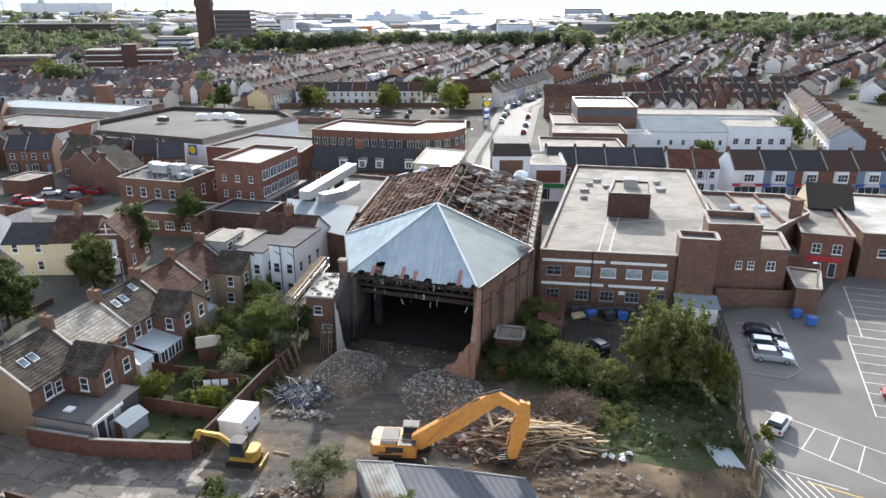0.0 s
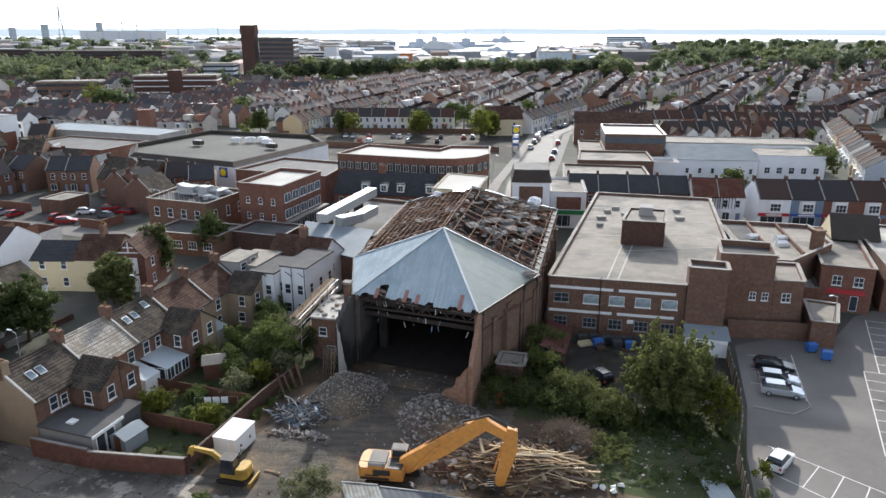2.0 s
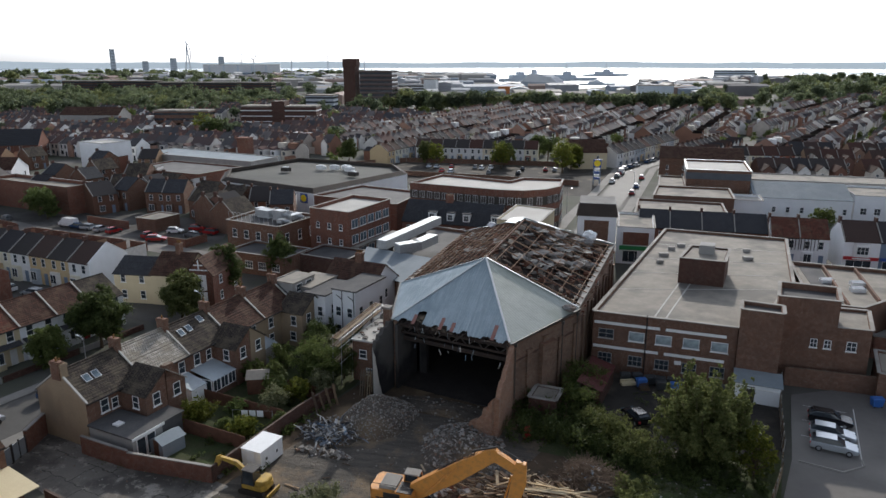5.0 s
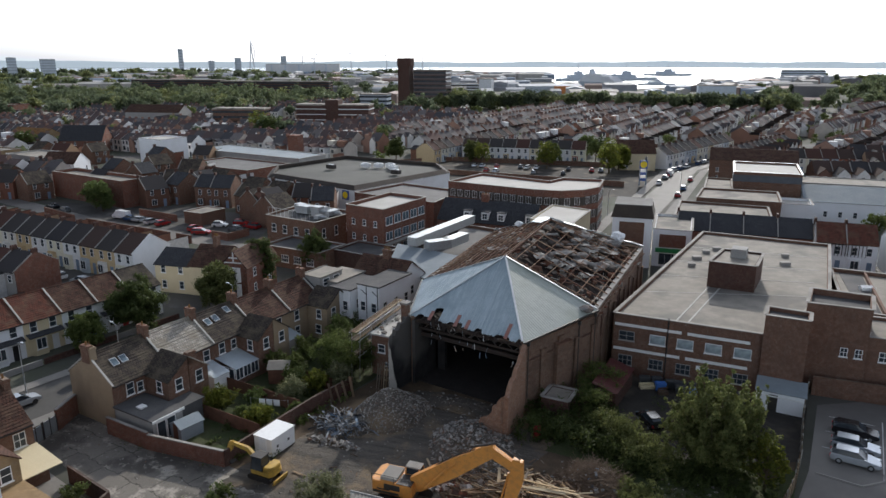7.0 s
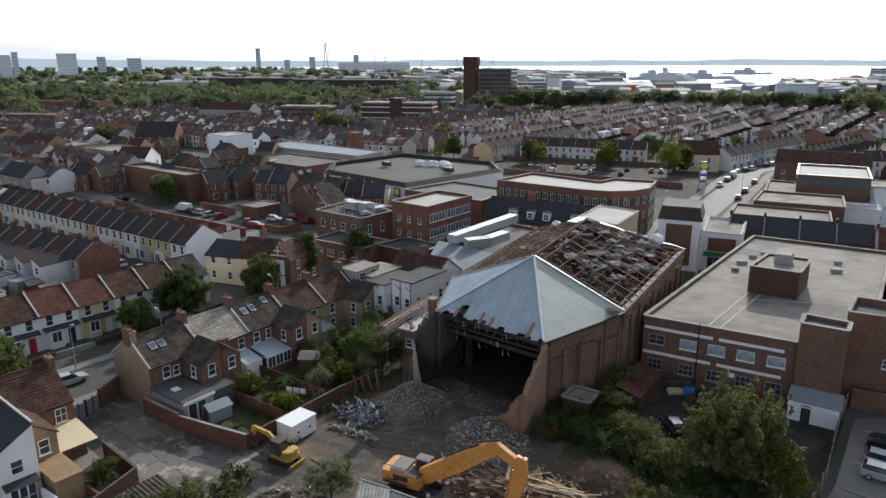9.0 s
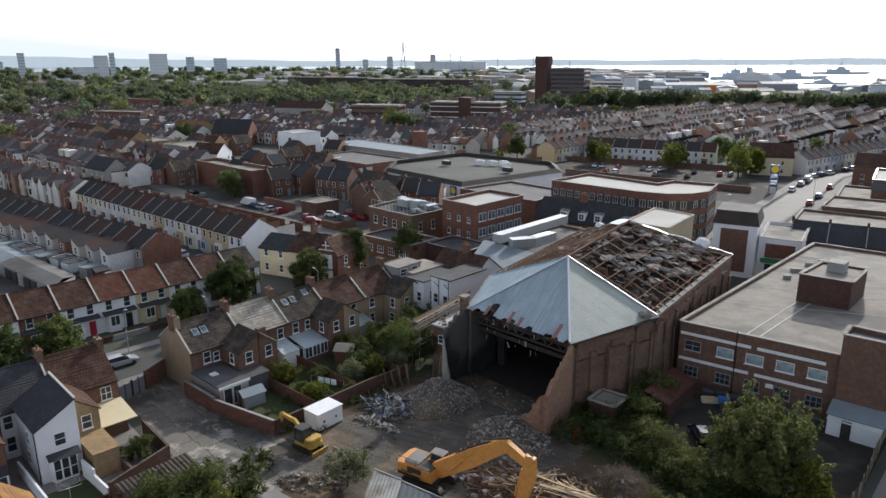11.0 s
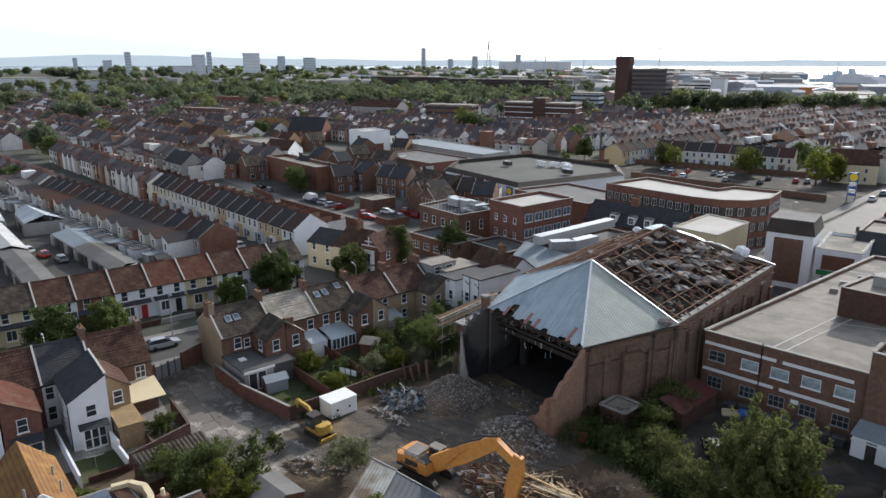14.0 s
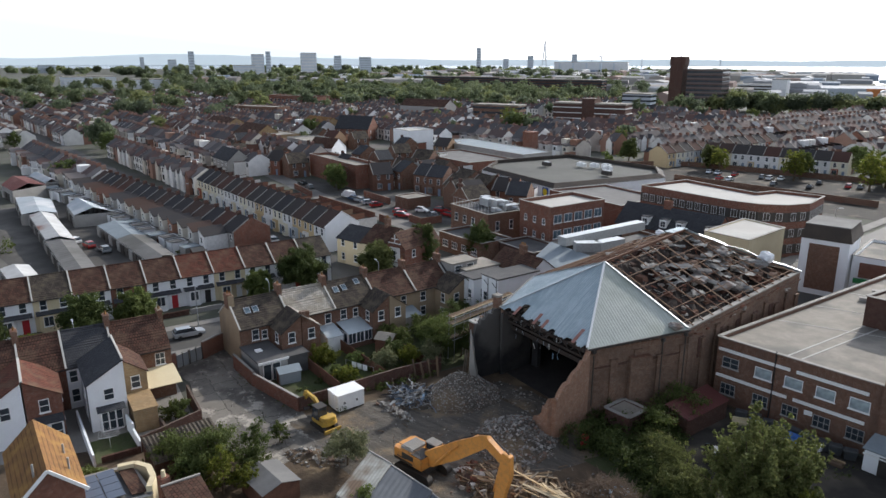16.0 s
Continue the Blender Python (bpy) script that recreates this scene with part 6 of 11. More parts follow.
slab(bm, [(-23.4, 103.4, 5.7), (-13.2, 97.0, 5.7), (-12.2, 107.2, 7.2), (-24.8, 111.8, 7.2)], 0.12)
part("roof", bm, SHEET_FLAT, shed)
duct = thing("roof_duct", Matrix.Identity(4), "large silver ventilation duct on a low roof", "duct")
bm = bm_new()
for a, b in (((-21.5, 110.0, 8.2), (-16.6, 130.5, 8.2)), ((-15.8, 112.0, 7.9), (-14.2, 117.5, 7.9)), ((-18.6, 109.4, 7.9), (-15.6, 112.4, 7.9))):
    beam(bm, a, b, 1.9, 1.5)
part("trunking", bm, SILVER_DUCT, duct)
bm = bm_new()
for y in (112, 118, 124):
    x = -21.5 + (y - 110) * 0.24
    box(bm, x - 0.9, x + 0.9, y, y + 0.2, 0, 7.6)
part("duct_leg", bm, STEEL_DARK, duct)
flat_block("low_yard_building", [(-24.0, 112.0), (-12.4, 108.0), (-9.8, 132.0), (-19.0, 135.0)], 5.4, BRICK_BROWN, ROOF_GREY, "low brick building with a felt roof behind the hall", parapet=0.5)

# ---- row across the street, facing the site ----
wl_mats = (RENDER_WHITE, RENDER_WHITE, RENDER_CREAM, RENDER_WHITE, BRICK_RED, RENDER_WHITE, RENDER_WHITE, RENDER_CREAM, RENDER_WHITE, RENDER_WHITE, RENDER_WHITE, RENDER_CREAM)
rf_mats = (TILE_BROWN, TILE_BROWN, TILE_GREY, TILE_BROWN, TILE_BROWN, TILE_BROWN, TILE_RED, TILE_RED, TILE_BROWN, TILE_BROWN, TILE_GREY, TILE_GREY)
for i in range(11):
    t = house(ROW_S, -31 + i * 5.15, 5.15, 8.2, 4.9, 7.3, wl_mats[i], rf_mats[i], "two-storey rendered terrace house facing the street", 2, False, -29.0, "street terrace", False)
    bm = bm_new()
    prism(bm, [(0.5, 0), (0.9, -0.75), (2.5, -0.75), (2.9, 0)], 0, 2.7)
    by = part("bay", bm, wl_mats[i], t)
    bm = bm_new()
    slab(bm, [(0.2, -1.0, 2.7), (4.9, -1.0, 2.7), (4.9, -0.02, 3.1), (0.2, -0.02, 3.1)], 0.08)
    part("bay_roof", bm, SLATE, t)
    window(t, 1.7, -0.75, 0.9, 0, 1.3, 1.5, 0, 2)
    bm = bm_new()
    box(bm, 3.5, 4.4, -0.06, 0.02, 0, 2.1)
    part("front_door", bm, (SHOP_BLUE, SIGN_RED, BLACK, WHITE)[i % 4], t)
    bm = bm_new()
    box(bm, 0.1, 5.0, -4.3, -4.1, 0, 0.8)
    part("front_wall", bm, BRICK_DARK if i % 3 else RENDER_GREY, t)

# ---- row south of the lane ----
OFF = -0.6
H1 = house(ROW_S, -14.0, 6.2, 8.0, 5.15, 8.0, BRICK_BROWN, TILE_BROWN, "brown brick end house by the lane", 0, True, OFF, "row by the lane")
window(H1, 4.9, 0, 3.1, 0, 1.1, 1.5, 1, 2)
chimney(H1, 6.0, 4.0, 8.0, 0.6, 1.3, 0.7, 1)
wing(H1, 0.05, 2.5, 5.2, 5.0, 6.8, False, BRICK_YELLOW, TILE_BROWN, True, 1)
bm = bm_new()
slab(bm, [(2.55, -4.6, 2.4), (6.3, -4.6, 2.4), (6.3, -0.02, 2.95), (2.55, -0.02, 2.95)], 0.1)
part("veranda_roof", bm, RENDER_CREAM, H1, "cream sheet lean-to roof")
bm = bm_new()
box(bm, 3.0, 5.9, -2.6, -0.02, 0, 2.3)
part("lean_to", bm, BRICK_BROWN, H1)
bm = bm_new()
box(bm, 0.15, 2.5, -9.8, -5.22, 0, 2.6)
box(bm, 0.1, 2.6, -9.95, -5.22, 2.6, 2.75)
part("outhouse", bm, BRICK_YELLOW, H1, "yellow brick outhouse with a flat roof")
H2 = house(ROW_S, -19.0, 5.0, 8.0, 5.15, 8.0, RENDER_WHITE, SLATE, "white rendered house with a black slate roof", 0, True, OFF, "row by the lane", False)
window(H2, 0.65, 0, 3.2, 0, 0.85, 1.45)
window(H2, 0.65, 0, 0.8, 0, 0.85, 1.6)
wing(H2, 1.3, 5.0, 7.1, 5.5, 7.6, True, RENDER_WHITE, SLATE, False, -1)
bm = bm_new()
beam(bm, (4.98, -7.25, 7.72), (4.98, 0.6, 7.72), 0.2, 0.16)
part("wing_verge", bm, ROOF_PALE, H2)
window(H2, 3.3, -7.1, 3.4, 0, 1.0, 1.3)
bm = bm_new()
prism(bm, [(2.05, -7.1), (2.25, -7.7), (4.35, -7.7), (4.55, -7.1)], 0, 2.5)
part("bay", bm, WHITE, H2)
bm = bm_new()
slab(bm, [(1.9, -8.0, 2.5), (4.7, -8.0, 2.5), (4.7, -7.12, 2.85), (1.9, -7.12, 2.85)], 0.08)
part("bay_roof", bm, SLATE, H2)
for x in (2.6, 3.3, 4.0):
    window(H2, x, -7.71, 0.2, 0, 0.68, 2.15, 1, 1, sill=False)
bm = bm_new()
tube(bm, (1.24, -6.9, 0), (1.24, -6.9, 5.3), 0.05, 0.05, 6)
part("drain_pipe", bm, BLACK, H2)
H3 = house(ROW_S, -23.4, 4.4, 8.0, 5.15, 8.0, BRICK_RED, TILE_BROWN, "red brick terrace house with a brown tiled roof", 1, True, OFF, "row by the lane")
wing(H3, 0.05, 3.4, 6.1, 4.9, 6.95, False, BRICK_RED, TILE_RED, True, 1)
bm = bm_new()
beam(bm, (0.05, -6.25, 7.05), (0.05, 0.6, 7.05), 0.24, 0.2)
part("wing_verge", bm, ROOF_PALE, H3)
bm = bm_new()
box(bm, 0.6, 3.2, -7.0, -6.12, 0, 2.4)
part("bay", bm, WHITE, H3)
bm = bm_new()
slab(bm, [(0.5, -7.3, 2.4), (3.3, -7.3, 2.4), (3.3, -6.12, 2.8), (0.5, -6.12, 2.8)], 0.08)
part("bay_roof", bm, SLATE, H3)
for x in (1.25, 2.55):
    window(H3, x, -7.0, 0.3, 0, 1.1, 1.9, 1, 1, sill=False)
H4 = house(ROW_S, -28.4, 5.0, 8.0, 5.15, 8.0, RENDER_WHITE, TILE_BROWN, "white rendered terrace house with a brown roof", 1, True, OFF, "row by the lane", False)
wing(H4, 1.6, 4.9, 6.1, 4.9, 6.95, True, RENDER_WHITE, TILE_RED, True, -1)
house(ROW_S, -33.4, 5.0, 8.0, 5.15, 8.0, BRICK_RED, TILE_BROWN, "red brick terrace house with a brown tiled roof", 1, True, OFF, "row by the lane")
# gabled rear house with an orange lichened roof
og = thing("orange_roofed_house", pose(-22.6, 26.3, 0, 0, 0, -14), "brick rear house with an orange lichen-covered tiled roof", "house", "row by the lane")
bm = bm_new()
gable_body(bm, 9.8, 4.8, 4.6, 6.9, -4.0)
for v in bm.verts:
    v.co.y -= 2.4
part("wall", bm, BRICK_RED, og)
for s in (-1, 1):
    bm = bm_new()
    courses(bm, (-4.2, s * 2.65, 4.4), (6.0, s * 2.65, 4.4), (6.0, 0, 6.96), (-4.2, 0, 6.96))
    part("roof", bm, TILE_ORANGE, og)
    bm = bm_new()
    beam(bm, (6.0, s * 2.7, 4.4), (6.0, 0, 7.0), 0.12, 0.26)
    part("barge_board", bm, WHITE, og)
for x, y, z in ((0.6, 1.7, 6.2), (3.6, 1.7, 6.4), (4.6, -0.9, 7.2)):
    bm = bm_new()
    tube(bm, (x, y, 4.6), (x, y, z), 0.09, 0.09, 8)
    part("vent_pipe", bm, RENDER_GREY, og)
window(og, 5.8, 0.0, 2.6, 90, 1.2, 1.3)
# low flat-roofed extension with solar panels
sol = flat_block("low_extension", [(-21.2, 27.0), (-15.4, 26.0), (-13.8, 31.4), (-19.4, 32.4)], 2.7, RENDER_CREAM, ROOF_GREY, "low rendered extension carrying solar panels", parapet=0.1)
pa, pb, pc, pd = Vector((-19.9, 28.0, 3.3)), Vector((-19.3, 30.8, 3.3)), Vector((-15.3, 30.0, 2.9)), Vector((-15.9, 27.2, 2.9))
for i in range(2):
    for j in range(4):
        q = [pa.lerp(pb, u).lerp(pd.lerp(pc, u), v) for u, v in ((i * 0.51, j * 0.25), (i * 0.51 + 0.48, j * 0.25), (i * 0.51 + 0.48, j * 0.25 + 0.235), (i * 0.51, j * 0.25 + 0.235))]
        bm = bm_new()
        slab(bm, q, 0.06)
        part("solar_panel", bm, SOLAR, sol)
bm = bm_new()
slab(bm, [(-19.0, 31.1, 3.05), (-18.5, 32.2, 3.05), (-14.4, 31.4, 2.9), (-14.9, 30.3, 2.9)], 0.08)
part("tiled_strip", bm, TILE_BROWN, sol)
for p, q in (((-19.3, 31.2), (-18.7, 32.5)), ((-18.7, 32.5), (-17.2, 33.0)), ((-17.2, 33.0), (-15.4, 32.5)), ((-15.4, 32.5), (-14.2, 31.5))):
    bm = bm_new()
    beam(bm, (*p, 1.7), (*q, 1.7), 0.5, 3.4)
    part("bow_wall", bm, RENDER_CREAM, sol, "cream rendered bow wall")
oh = thing("outhouse", Matrix.Identity(4), "small brick outhouse with a tiled lean roof and chimney", "shed")
walls_of(oh, [(-13.0, 32.2), (-9.9, 31.6), (-9.2, 34.4), (-12.2, 35.0)], 0.0, 2.4, BRICK_BROWN, 0.2)
bm = bm_new()
slab(bm, [(-13.1, 32.0, 3.5), (-12.3, 35.2, 3.5), (-8.9, 34.6, 2.45), (-9.7, 31.4, 2.45)], 0.1)
part("roof", bm, TILE_BROWN, oh)
bm = bm_new()
beam(bm, (-13.15, 32.0, 3.55), (-12.35, 35.2, 3.55), 0.22, 0.12)
part("ridge_tiles", bm, CONCRETE, oh)
bm = bm_new()
box(bm, -14.1, -13.3, 32.2, 33.0, 0, 4.0)
part("chimney", bm, BRICK_RED, oh)
bm = bm_new()
tube(bm, (-13.7, 32.6, 4.0), (-13.7, 32.6, 4.6), 0.2, 0.16, 10)
part("chimney_pot", bm, RENDER_CREAM, oh)
# yard walls, sheds behind that row
bm = bm_new()
for a, b, h_ in (((-25.3, 36.2), (-25.8, 43.1), 1.8), ((-25.8, 43.1), (-32.4, 45.3), 1.8), ((-28.6, 39.9), (-25.6, 39.2), 1.2), ((-25.4, 36.1), (-26.4, 32.6), 0.7)):
    beam(bm, (*a, h_ / 2), (*b, h_ / 2), 0.24, h_)
single("yard_wall", bm, BRICK_DARK, "dark brick yard walls behind the houses", "wall", "structure")
bm = bm_new()
beam(bm, (-36.6, 34.6, 0.7), (-26.1, 31.8, 0.7), 0.2, 1.4)
beam(bm, (-30.9, 37.4, 0.9), (-28.4, 36.9, 0.9), 0.2, 1.8)
beam(bm, (-28.4, 36.9, 0.6), (-25.5, 36.2, 0.6), 0.2, 1.2)
single("yard_wall", bm, RENDER_WHITE, "white rendered low garden wall", "wall", "structure")
sheet("yard_lawn", [(-31.2, 33.4), (-26.5, 32.2), (-25.6, 36.0), (-30.2, 37.2)], 0.056, GARDEN, "small dark lawn behind the white house")
sheet("yard_paving", [(-40, 47.5), (-24, 41.9), (-28, 35.3), (-36, 22), (-60, 24), (-50, 47.5)], 0.04, PAVING, "mixed paved yards behind the houses")
ts = thing("tiled_shed", pose(-22.9, 35.1, 0, 0, 0, 78), "long low shed with a ribbed brown tiled roof", "shed")
bm = bm_new()
box(bm, 0.1, 6.8, -4.0, -0.1, 0, 2.2)
part("wall", bm, BRICK_DARK, ts)
bm = bm_new()
corrugated(bm, (0, -4.3, 2.2), (6.8, -4.3, 2.2), (6.8, 0.1, 2.95), (0, 0.1, 2.95), 34, 0.07, 0.05)
part("roof", bm, TILE_GREY, ts)

# ---- brick garden walls, gate and small garden buildings ----
GW = [(-41.8, 56.0), (-35.5, 53.6), (-29.2, 52.2), (-20.0, 51.8)]
gw = tagged(new("garden_wall"), "red brown brick garden wall along the lane", "wall", "", "structure")
for a, b, z in ((GW[1], GW[2], 1.95), (GW[2], GW[3], 1.75)):
    bm = bm_new()
    beam(bm, (*a, z / 2), (*b, z / 2), 0.24, z)
    part("brickwork", bm, BRICK_RED, gw)
    bm = bm_new()
    beam(bm, (*a, z + 0.04), (*b, z + 0.04), 0.3, 0.1)
    part("coping", bm, CONCRETE, gw)
bm = bm_new()
pts = [(-20.0, 51.8), (-18.6, 57.5), (-17.0, 64.5), (-15.0, 70.5)]
for a, b in zip(pts, pts[1:]):
    beam(bm, (*a, 0.9), (*b, 0.9), 0.24, 1.8)
single("boundary_wall", bm, BRICK_DARK, "old brick wall between gardens and site", "wall", "structure")
bm = bm_new()
for f in (0.35, 0.55, 0.75):
    a, b = row_xy(ROW_A, 6.6 + f * 0 + (f - 0.35) * 31, 1.0), row_xy(ROW_A, 6.6 + (f - 0.35) * 31, 14.5)
    beam(bm, (*a, 0.8), (*b, 0.8), 0.06, 1.6)
single("garden_fence", bm, TIMBER_DARK, "dark timber fences dividing the back gardens", "fence", "structure")
gate = thing("lane_gate", Matrix.Identity(4), "closed metal gates with a brick wall at the lane end", "gate")
for a, b in (((-40.4, 46.9), (-40.7, 48.5)), ((-41.1, 52.5), (-42.0, 56.1))):
    bm = bm_new()
    beam(bm, (*a, 1.2), (*b, 1.2), 0.28, 2.4)
    part("gate_pier", bm, BRICK_RED, gate)
    bm = bm_new()
    beam(bm, (*a, 2.45), (*b, 2.45), 0.36, 0.1)
    part("pier_coping", bm, CONCRETE, gate)
for a, b in (((-40.72, 48.6), (-40.88, 50.4)), ((-40.92, 50.6), (-41.08, 52.4))):
    leaf = bm_new()
    beam(leaf, (*a, 1.05), (*b, 1.05), 0.05, 1.7)
    lf = part("gate_leaf", leaf, GREY_METAL, gate)
    for f in (0.0, 0.5, 1.0):
        bm = bm_new()
        q = lerp2(a, b, f)
        beam(bm, (q[0], q[1], 0.05), (q[0], q[1], 2.1), 0.1, 0.1)
        part("gate_post", bm, STEEL_DARK, lf)


def garden_shed(x, y, turn, w, d, h, wall, roof, label):
    t = thing("garden_shed", pose(x, y, 0.04, 0, 0, turn), label, "shed", "garden sheds")
    bm = bm_new()
    gable_body(bm, w, d, h, h + 0.5)
    part("wall", bm, wall, t)
    for y0, s in ((0, -1), (d, 1)):
        bm = bm_new()
        slab(bm, [(-0.15, y0 + s * 0.15, h - 0.02), (w + 0.15, y0 + s * 0.15, h - 0.02), (w + 0.15, d / 2, h + 0.56), (-0.15, d / 2, h + 0.56)], 0.06)
        part("roof", bm, roof, t)
    bm = bm_new()
    box(bm, -0.04, 0.0, d * 0.3, d * 0.7, 0.05, 1.7)
    part("door", bm, TIMBER_DARK, t)
    return t


garden_shed(-26.9, 54.4, 70, 2.6, 2.0, 1.5, SHEET_FLAT, SHEET_FLAT, "grey green plastic garden store beside the wall")
garden_shed(-25.4, 68.9, 20, 2.4, 2.6, 2.0, TIMBER_DARK, ROOF_FELT, "brown timber garden shed with a felt roof")
garden_shed(-19.0, 79.0, 40, 3.0, 2.4, 2.0, RENDER_GREY, ROOF_DARKFELT, "grey rendered garden outbuilding with a felt roof")

# ---- machines on the site ----


def plate(bm, pts, y, w):
    """A bent steel arm: outline in x and z, w wide about y."""
    profile(bm, pts, y - w / 2, y + w / 2)


def crawler(t, x0, x1, y, w, h, z=0.0):
    """One crawler track round its wheels."""
    bm = bm_new()
    r = h / 2
    pts = []
    for i in range(7):
        a = math.pi / 2 + math.pi * i / 6
        pts.append((x0 + r + r * math.cos(a), z + r + r * math.sin(a)))
    for i in range(7):
        a = -math.pi / 2 + math.pi * i / 6
        pts.append((x1 - r + r * math.cos(a), z + r + r * math.sin(a)))
    profile(bm, pts, y - w / 2, y + w / 2)
    tr = part("track", bm, STEEL_DARK, t)
    n = int((x1 - x0) / 0.22)
    for i in range(n):
        bm = bm_new()
        x = x0 + r + (x1 - x0 - 2 * r) * i / (n - 1)
        box(bm, x - 0.04, x + 0.04, y - w / 2 - 0.01, y + w / 2 + 0.01, z + h - 0.01, z + h + 0.04)
        part("track_plate", bm, STEEL_DARK, tr)


exc = thing("excavator", pose(-1.6, 52.1, 0.05, 0, 0, -3), "large orange crawler excavator with its boom reaching over timber", "excavator")
crawler(exc, -2.1, 2.5, -1.3, 0.65, 0.95)
crawler(exc, -2.1, 2.5, 1.3, 0.65, 0.95)
bm = bm_new()
box(bm, -1.0, 1.2, -0.9, 0.9, 0.4, 1.1)
part("undercarriage", bm, STEEL_DARK, exc)
bm = bm_new()
prism(bm, [(-2.6, -1.0), (-2.3, -1.45), (1.4, -1.45), (1.4, 1.45), (-2.3, 1.45), (-2.6, 1.0)], 1.15, 2.35)
bmesh.ops.bevel(bm, geom=bm.edges[:], offset=0.08, segments=2, affect="EDGES")
house_ob = part("house", bm, DIGGER_ORANGE, exc, "orange engine housing and counterweight")
bm = bm_new()
box(bm, -1.7, -0.2, -1.1, 0.9, 2.35, 2.62)
part("engine_cover", bm, CONCRETE, house_ob)
for i in range(7):
    bm = bm_new()
    box(bm, -1.65 + i * 0.2, -1.55 + i * 0.2, -1.05, 0.85, 2.62, 2.67)
    part("cover_slat", bm, CONCRETE, house_ob)
bm = bm_new()
box(bm, -2.3, 0.2, -1.47, -1.44, 1.25, 1.5)
box(bm, -1.2, 0.3, -1.5, -1.44, 1.75, 2.25)
part("side_grille", bm, STEEL_DARK, house_ob)
bm = bm_new()
box(bm, -0.1, 1.3, -1.35, 0.3, 2.35, 2.4)
part("deck_plate", bm, STEEL_DARK, house_ob)
bm = bm_new()
for x in (-2.4, -0.3, 1.3):
    tube(bm, (x, -1.4, 2.3), (x, -1.4, 3.0), 0.025, 0.025, 6)
tube(bm, (-2.4, -1.4, 3.0), (1.3, -1.4, 3.0), 0.025, 0.025, 6)
part("handrail", bm, STEEL_DARK, house_ob)
bm = bm_new()
box(bm, -2.62, -2.58, -0.6, 0.6, 1.5, 1.75)
box(bm, -1.9, -0.7, -1.47, -1.45, 1.6, 1.72)
part("lettering_bar", bm, BLACK, house_ob)
bm = bm_new()
hull8(bm, [(0.0, 0.45, 1.2), (1.75, 0.45, 1.2), (1.75, 1.45, 1.2), (0.0, 1.45, 1.2), (0.1, 0.5, 3.0), (1.35, 0.5, 3.0), (1.35, 1.4, 3.0), (0.1, 1.4, 3.0)])
cab = part("cab", bm, GLASS, exc)
bm = bm_new()
box(bm, 0.05, 1.45, 0.45, 1.45, 3.0, 3.1)
for i in range(6):
    box(bm, 0.1 + i * 0.22, 0.18 + i * 0.22, 0.5, 1.4, 3.1, 3.16)
tagged(part("cab_roof_guard", bm, CONCRETE, cab), kind="stuff")
bm = bm_new()
for y in (0.46, 1.44):
    beam(bm, (0.05, y, 1.2), (0.12, y, 3.0), 0.09, 0.09)
    beam(bm, (1.72, y, 1.2), (1.36, y, 3.0), 0.09, 0.09)
part("cab_frame", bm, DIGGER_ORANGE, cab)
bm = bm_new()
plate(bm, [(1.0, 1.3), (1.9, 1.5), (5.2, 3.7), (8.4, 6.2), (8.75, 6.9), (8.3, 7.35), (7.6, 7.1), (4.5, 5.2), (0.9, 2.7)], -0.2, 0.62)
bmesh.ops.bevel(bm, geom=bm.edges[:], offset=0.04, segments=1, affect="EDGES")
boom = part("boom", bm, DIGGER_ORANGE, exc)
bm = bm_new()
plate(bm, [(7.7, 6.6), (8.6, 7.05), (10.6, 5.9), (10.7, 5.4), (10.2, 5.2), (8.2, 6.2)], -0.2, 0.5)
part("boom_head", bm, DIGGER_ORANGE, boom)
bm = bm_new()
tube(bm, (2.4, -0.62, 2.1), (4.3, -0.62, 4.3), 0.13, 0.13, 10)
tube(bm, (4.3, -0.62, 4.3), (5.2, -0.62, 5.1), 0.07, 0.07, 8)
tube(bm, (2.4, 0.22, 2.1), (4.3, 0.22, 4.3), 0.13, 0.13, 10)
tube(bm, (4.3, 0.22, 4.3), (5.2, 0.22, 5.1), 0.07, 0.07, 8)
part("boom_ram", bm, DIGGER_ORANGE, boom)
bm = bm_new()
tube(bm, (6.4, -0.2, 6.75), (8.6, -0.2, 7.5), 0.1, 0.1, 8)
tube(bm, (8.6, -0.2, 7.5), (10.7, -0.2, 6.45), 0.07, 0.07, 8)
part("stick_ram", bm, STEEL_DARK, boom)
for k in range(3):
    bm = bm_new()
    prev = None
    for i in range(9):
        f = i / 8
        p = Vector((1.2 + 7.0 * f, -0.35 + k * 0.14, 2.55 + 4.7 * f + 0.5 * math.sin(math.pi * f)))
        if prev is not None:
            tube(bm, prev, p, 0.025, 0.025, 5)
        prev = p
    tagged(part("hose", bm, RUBBER, boom), kind="stuff")
bm = bm_new()
plate(bm, [(10.1, 6.5), (10.95, 6.3), (11.0, 4.4), (10.0, 0.9), (9.4, 0.8), (9.2, 1.2), (9.7, 4.2)], -0.2, 0.56)
bmesh.ops.bevel(bm, geom=bm.edges[:], offset=0.03, segments=1, affect="EDGES")
stick = part("stick", bm, DIGGER_ORANGE, exc)
bm = bm_new()
tube(bm, (9.75, -0.2, 5.0), (9.1, -0.2, 2.2), 0.09, 0.09, 8)
part("bucket_ram", bm, DIGGER_ORANGE, stick)
